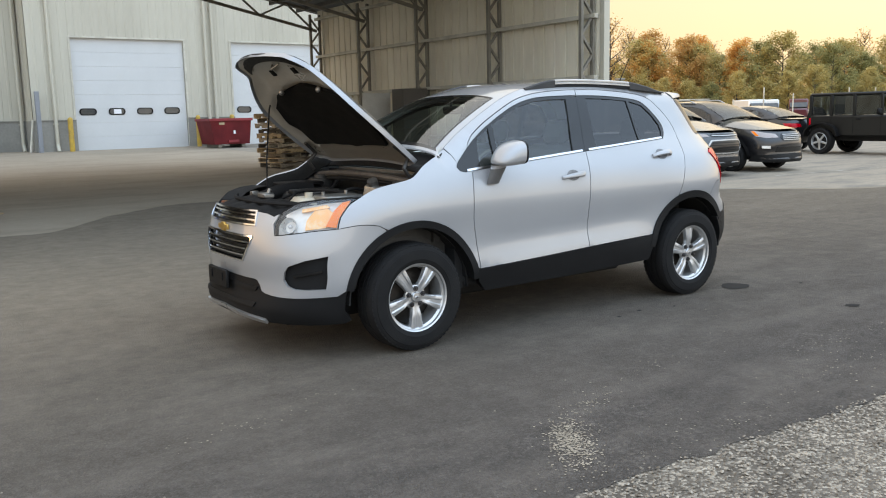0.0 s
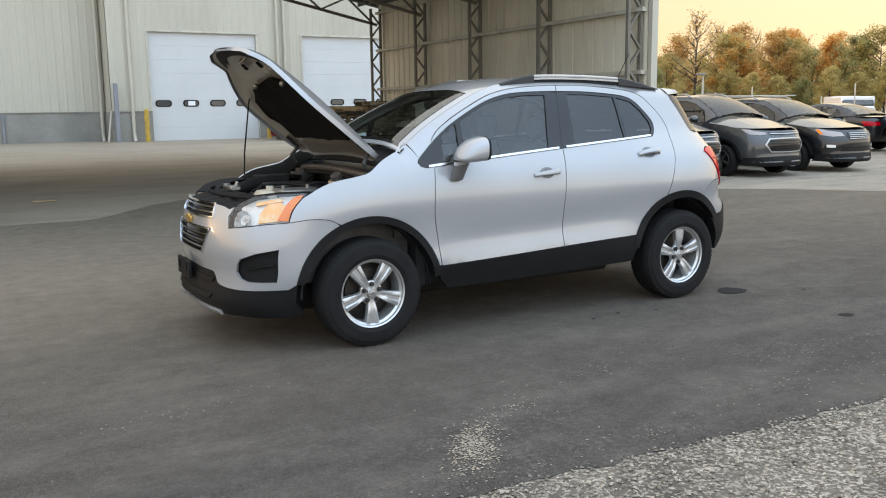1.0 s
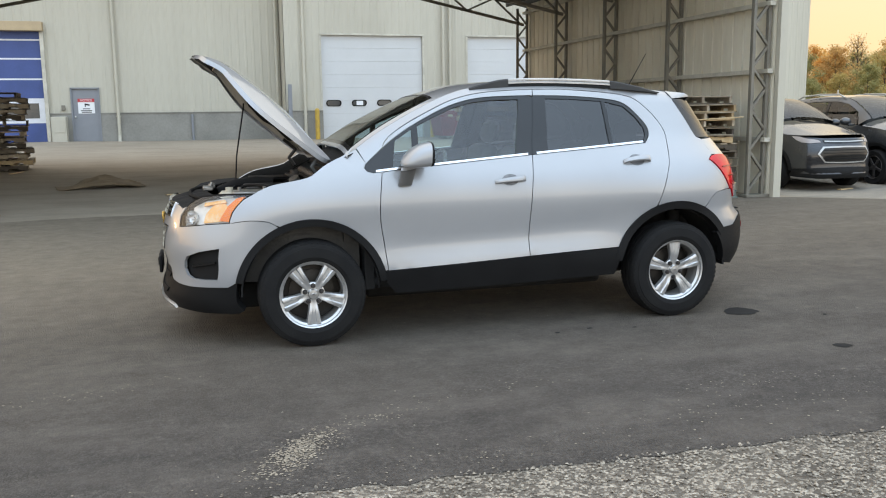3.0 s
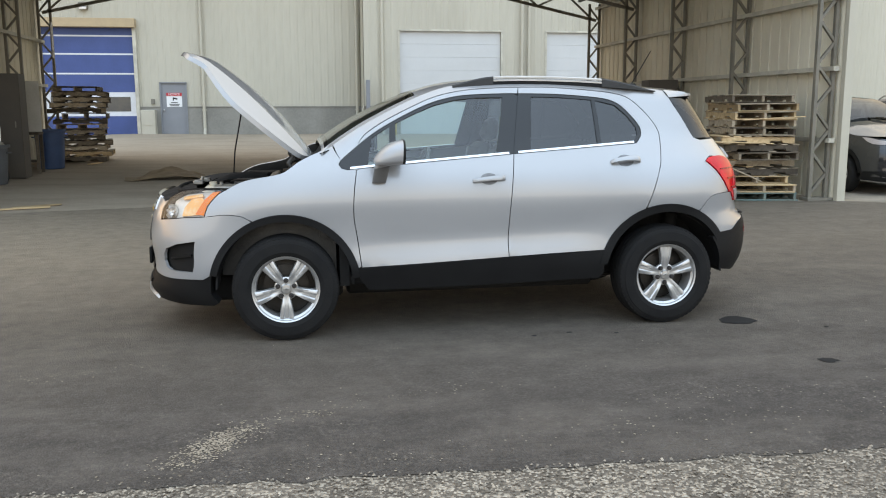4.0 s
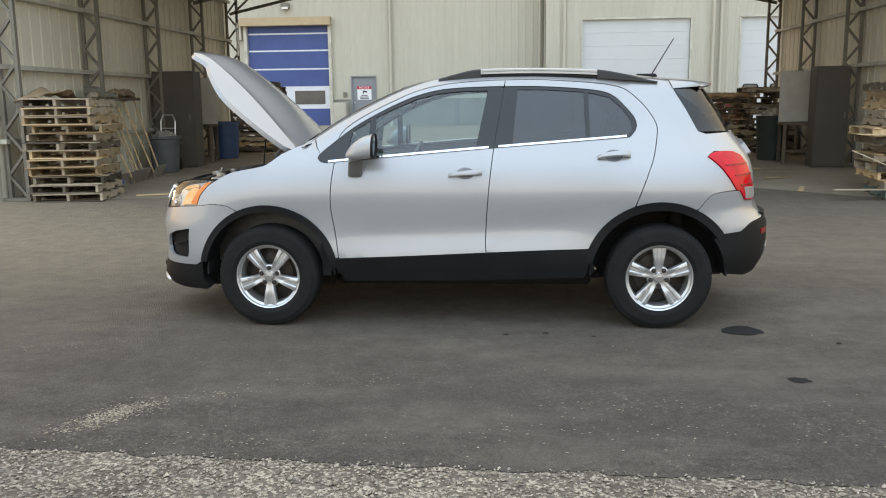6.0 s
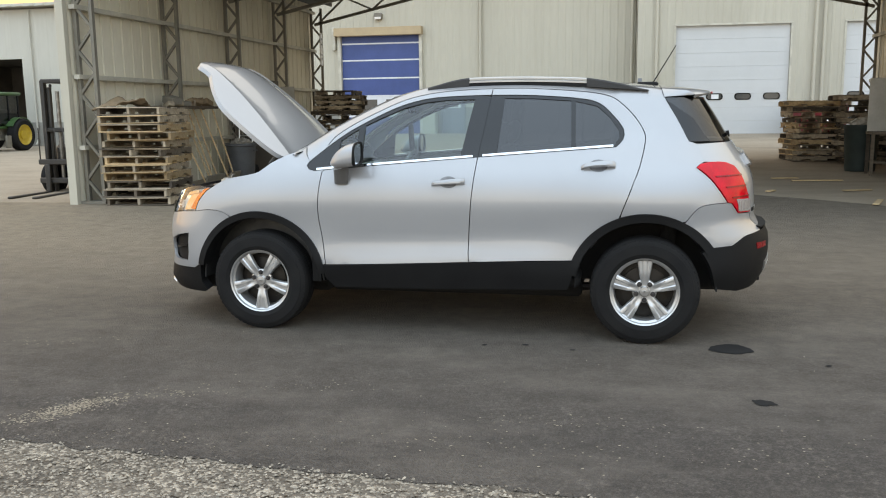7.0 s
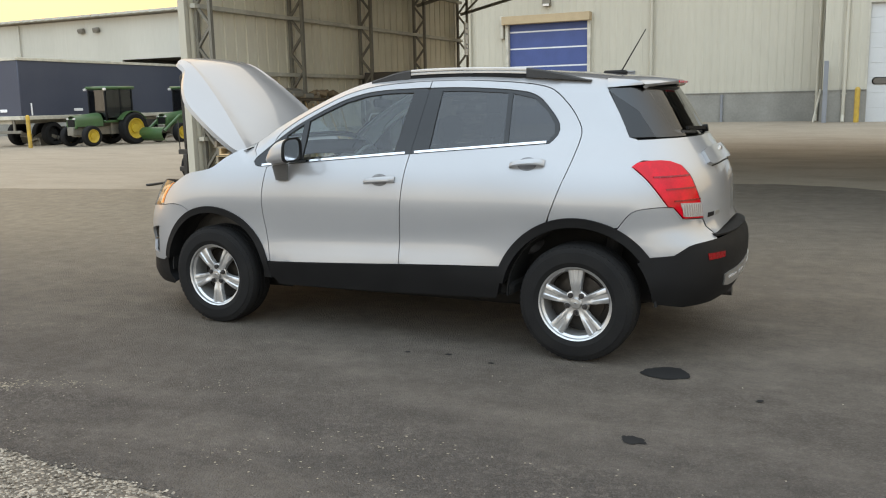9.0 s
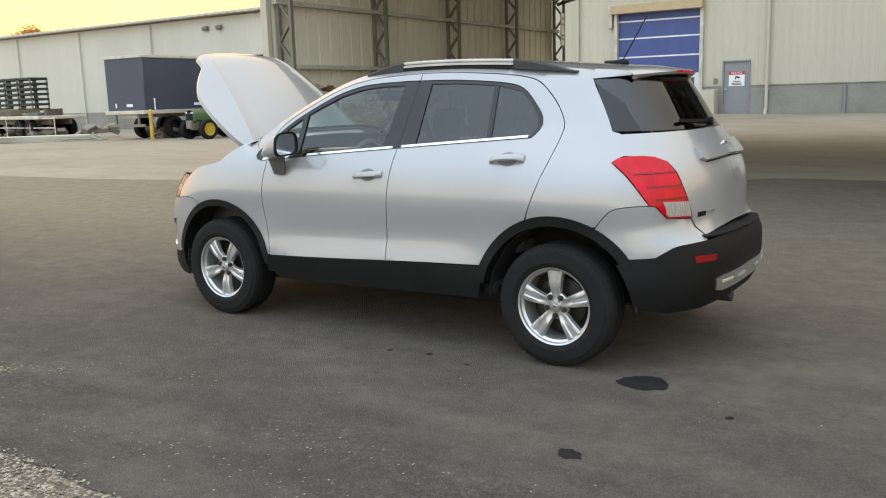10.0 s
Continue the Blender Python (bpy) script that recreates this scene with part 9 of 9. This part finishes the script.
# woods beyond the lot: an uneven belt, then a denser one behind
spots = []
for k in range(38):
    a = radians(24 + 46 * k / 37 + trng.uniform(-0.6, 0.6))
    spots.append((a, 118 + trng.uniform(-8, 8), trng.uniform(0.62, 0.88)))
for k in range(44):
    a = radians(23 + 49 * k / 43 + trng.uniform(-0.5, 0.5))
    spots.append((a, 140 + trng.uniform(-8, 8), trng.uniform(0.75, 1.0)))
for k in range(32):
    a = radians(24 + 46 * k / 31)
    spots.append((a, 108 + trng.uniform(-3, 3), trng.uniform(0.35, 0.55)))
for k in range(9):
    spots.append((radians(-74 + 6 * k), 105 + trng.uniform(-8, 8), trng.uniform(0.65, 0.85)))
first = set()
for i, (a, d, s) in enumerate(spots):
    k = trng.choice([0, 0, 1, 1, 2, 2, 3, 3, 4, 5]) if s > 0.6 else trng.choice([1, 2, 5])
    m = pose(-4 + d * math.sin(a), -5 + d * math.cos(a), 0, 0, 0, trng.uniform(0, 360)) @ Matrix.Scale(s, 4)
    if k in first:
        o = copy_thing(KINDS[k], m)
        o.matrix_basis = m
    else:
        KINDS[k].matrix_basis = m
        first.add(k)
for k, t in enumerate(KINDS):
    if k not in first:
        t.matrix_basis = pose(60 + 4 * k, 110, 0)


# ---- faded bay lines ----
M["line"] = mat("faded_line_paint", (0.55, 0.52, 0.46), 0.85, 0, (0.30, 0.265, 0.21), 3.0, 30, 0.8, spec=0.2)
for x0, y0, x1, y1, w in ((12.2, 5.79, 17.5, 5.36, 0.07), (10.25, 6.0, 10.8, 5.91, 0.07), (18.4, 5.3, 23.0, 4.9, 0.07)):
    bm = bmesh.new()
    ux, uy = (x1 - x0), (y1 - y0)
    nx, ny = -uy / math.hypot(ux, uy) * w / 2, ux / math.hypot(ux, uy) * w / 2
    sheet(bm, lambda t, v: (x0 + ux * t + nx * v, y0 + uy * t + ny * v + 0.012 * noise.noise((t * 9, v, 1)), ground_z(x0 + ux * t, y0 + uy * t) + 0.010), np.linspace(0, 1, 24), (-1, 1))
    tagged(mesh_ob("parking_line", bm, M["line"], smooth=False), "faded white painted line on the lot", "line", "bay lines")


# ---- marks on the asphalt ----
M["oil"] = mat("oil_stain", (0.012, 0.012, 0.012), 0.8, 0, (0.02, 0.02, 0.02), 8, 60, 0.5, spec=0.15)
M["scuff"] = mat("pale_scuff", (0.46, 0.39, 0.30), 0.95, 0, (0.24, 0.20, 0.155), 14, 120, 0.6, bump=0.4, spec=0.2)


def stain(x, y, rx, ry, rz, material, label, seed, ragged=0.25, name="stain"):
    bm = bmesh.new()
    vs = []
    for k in range(36):
        a = 2 * math.pi * k / 36
        r = 1 + ragged * noise.noise((math.cos(a) * 1.6 + seed, math.sin(a) * 1.6, seed)) + ragged * 0.5 * noise.noise((math.cos(a) * 5, math.sin(a) * 5 + seed, 2))
        vs.append(bm.verts.new((rx * r * math.cos(a), ry * r * math.sin(a), 0)))
    bm.faces.new(vs)
    o = tagged(mesh_ob(name, bm, material, smooth=False), label, "stain", "asphalt stains")
    o.matrix_world = pose(x, y, 0.010, 0, 0, rz)


stain(1.80, -0.88, 0.13, 0.10, 10, M["oil"], "wet dark oil spot on the asphalt", 1.0)
stain(1.84, -1.86, 0.06, 0.035, -20, M["oil"], "small dark oil spot on the asphalt", 5.0, 0.5)
for x, y, s in ((0.55, -0.98, 0.014), (0.30, -1.02, 0.012), (0.85, -1.05, 0.012), (2.3, -1.15, 0.014)):
    stain(x, y, s * 1.5, s, 20 * x, M["oil"], "tiny dark drip on the asphalt", x * 3)
srng = random.Random(3)
bm = bmesh.new()
for cx, cy, rz, n, l, w in ((-1.58, -2.52, 0.95, 1100, 0.15, 0.05), (-1.15, -2.22, 0.3, 60, 0.10, 0.03), (-0.6, -2.0, 0.2, 50, 0.3, 0.05), (-2.6, -1.4, 0.3, 50, 0.3, 0.05), (0.9, -2.3, 0.1, 60, 0.4, 0.06), (-0.3, -2.75, 0.1, 220, 1.6, 0.10), (2.4, -2.5, 0.1, 120, 0.9, 0.12)):
    for k in range(n):
        u, v = srng.gauss(0, l), srng.gauss(0, w)
        x, y = cx + u * math.cos(rz) - v * math.sin(rz), cy + u * math.sin(rz) + v * math.cos(rz)
        s, zf = srng.uniform(0.002, 0.0075), 0.0075 + 0.003 * srng.random()
        bm.faces.new([bm.verts.new((x + s * (0.6 + 0.6 * srng.random()) * math.cos(a), y + s * (0.4 + 0.6 * srng.random()) * math.sin(a), zf)) for a in np.linspace(0, 2 * math.pi, 8)[:-1]])
tagged(mesh_ob("scuff_marks", bm, M["scuff"], smooth=False), "pale gritty scuffs on the dark asphalt", "scuff", kind="stuff")
# stones of the shoulder and loose grit
bm = bmesh.new()
M["stone"] = mat("shoulder_stone", (0.56, 0.48, 0.385), 0.9, 0, (0.15, 0.126, 0.10), 26, 110, 0.8, bump=0.3)
for k in range(11000):
    x, y = srng.uniform(-5.2, 4.2), -2.75 - abs(srng.gauss(0, 0.75))
    edge = -3.03 - 0.05 * x
    if y > edge + abs(srng.gauss(0, 0.018)) or y < -5.4:
        continue
    s = srng.uniform(0.004, 0.010) * (1.3 if srng.random() < 0.12 else 1)
    q = Euler((srng.uniform(-0.4, 0.4), srng.uniform(-0.4, 0.4), srng.uniform(0, 6))).to_matrix()
    c = Vector((x, y, 0.007))
    top, ring = bm.verts.new(c + Vector((0, 0, s * 0.9))), []
    for a in np.linspace(0, 2 * math.pi, 6)[:-1]:
        ring.append(bm.verts.new(c + q @ Vector((s * (0.7 + 0.5 * srng.random()) * math.cos(a), s * (0.7 + 0.5 * srng.random()) * math.sin(a), s * 0.18))))
    for i in range(5):
        bm.faces.new((top, ring[i], ring[(i + 1) % 5]))
for k in range(260):
    x, y = srng.uniform(-6, 6), srng.uniform(-2.9, 5.5)
    s = srng.uniform(0.002, 0.006)
    c = Vector((x, y, 0.008 + ground_z(x, y)))
    top, ring = bm.verts.new(c + Vector((0, 0, s))), [bm.verts.new(c + Vector((s * math.cos(a), s * math.sin(a), 0))) for a in np.linspace(0, 2 * math.pi, 6)[:-1]]
    for i in range(5):
        bm.faces.new((top, ring[i], ring[(i + 1) % 5]))
tagged(mesh_ob("gravel", bm, M["stone"], smooth=False), "loose pale stones on the shoulder", "gravel", kind="stuff")
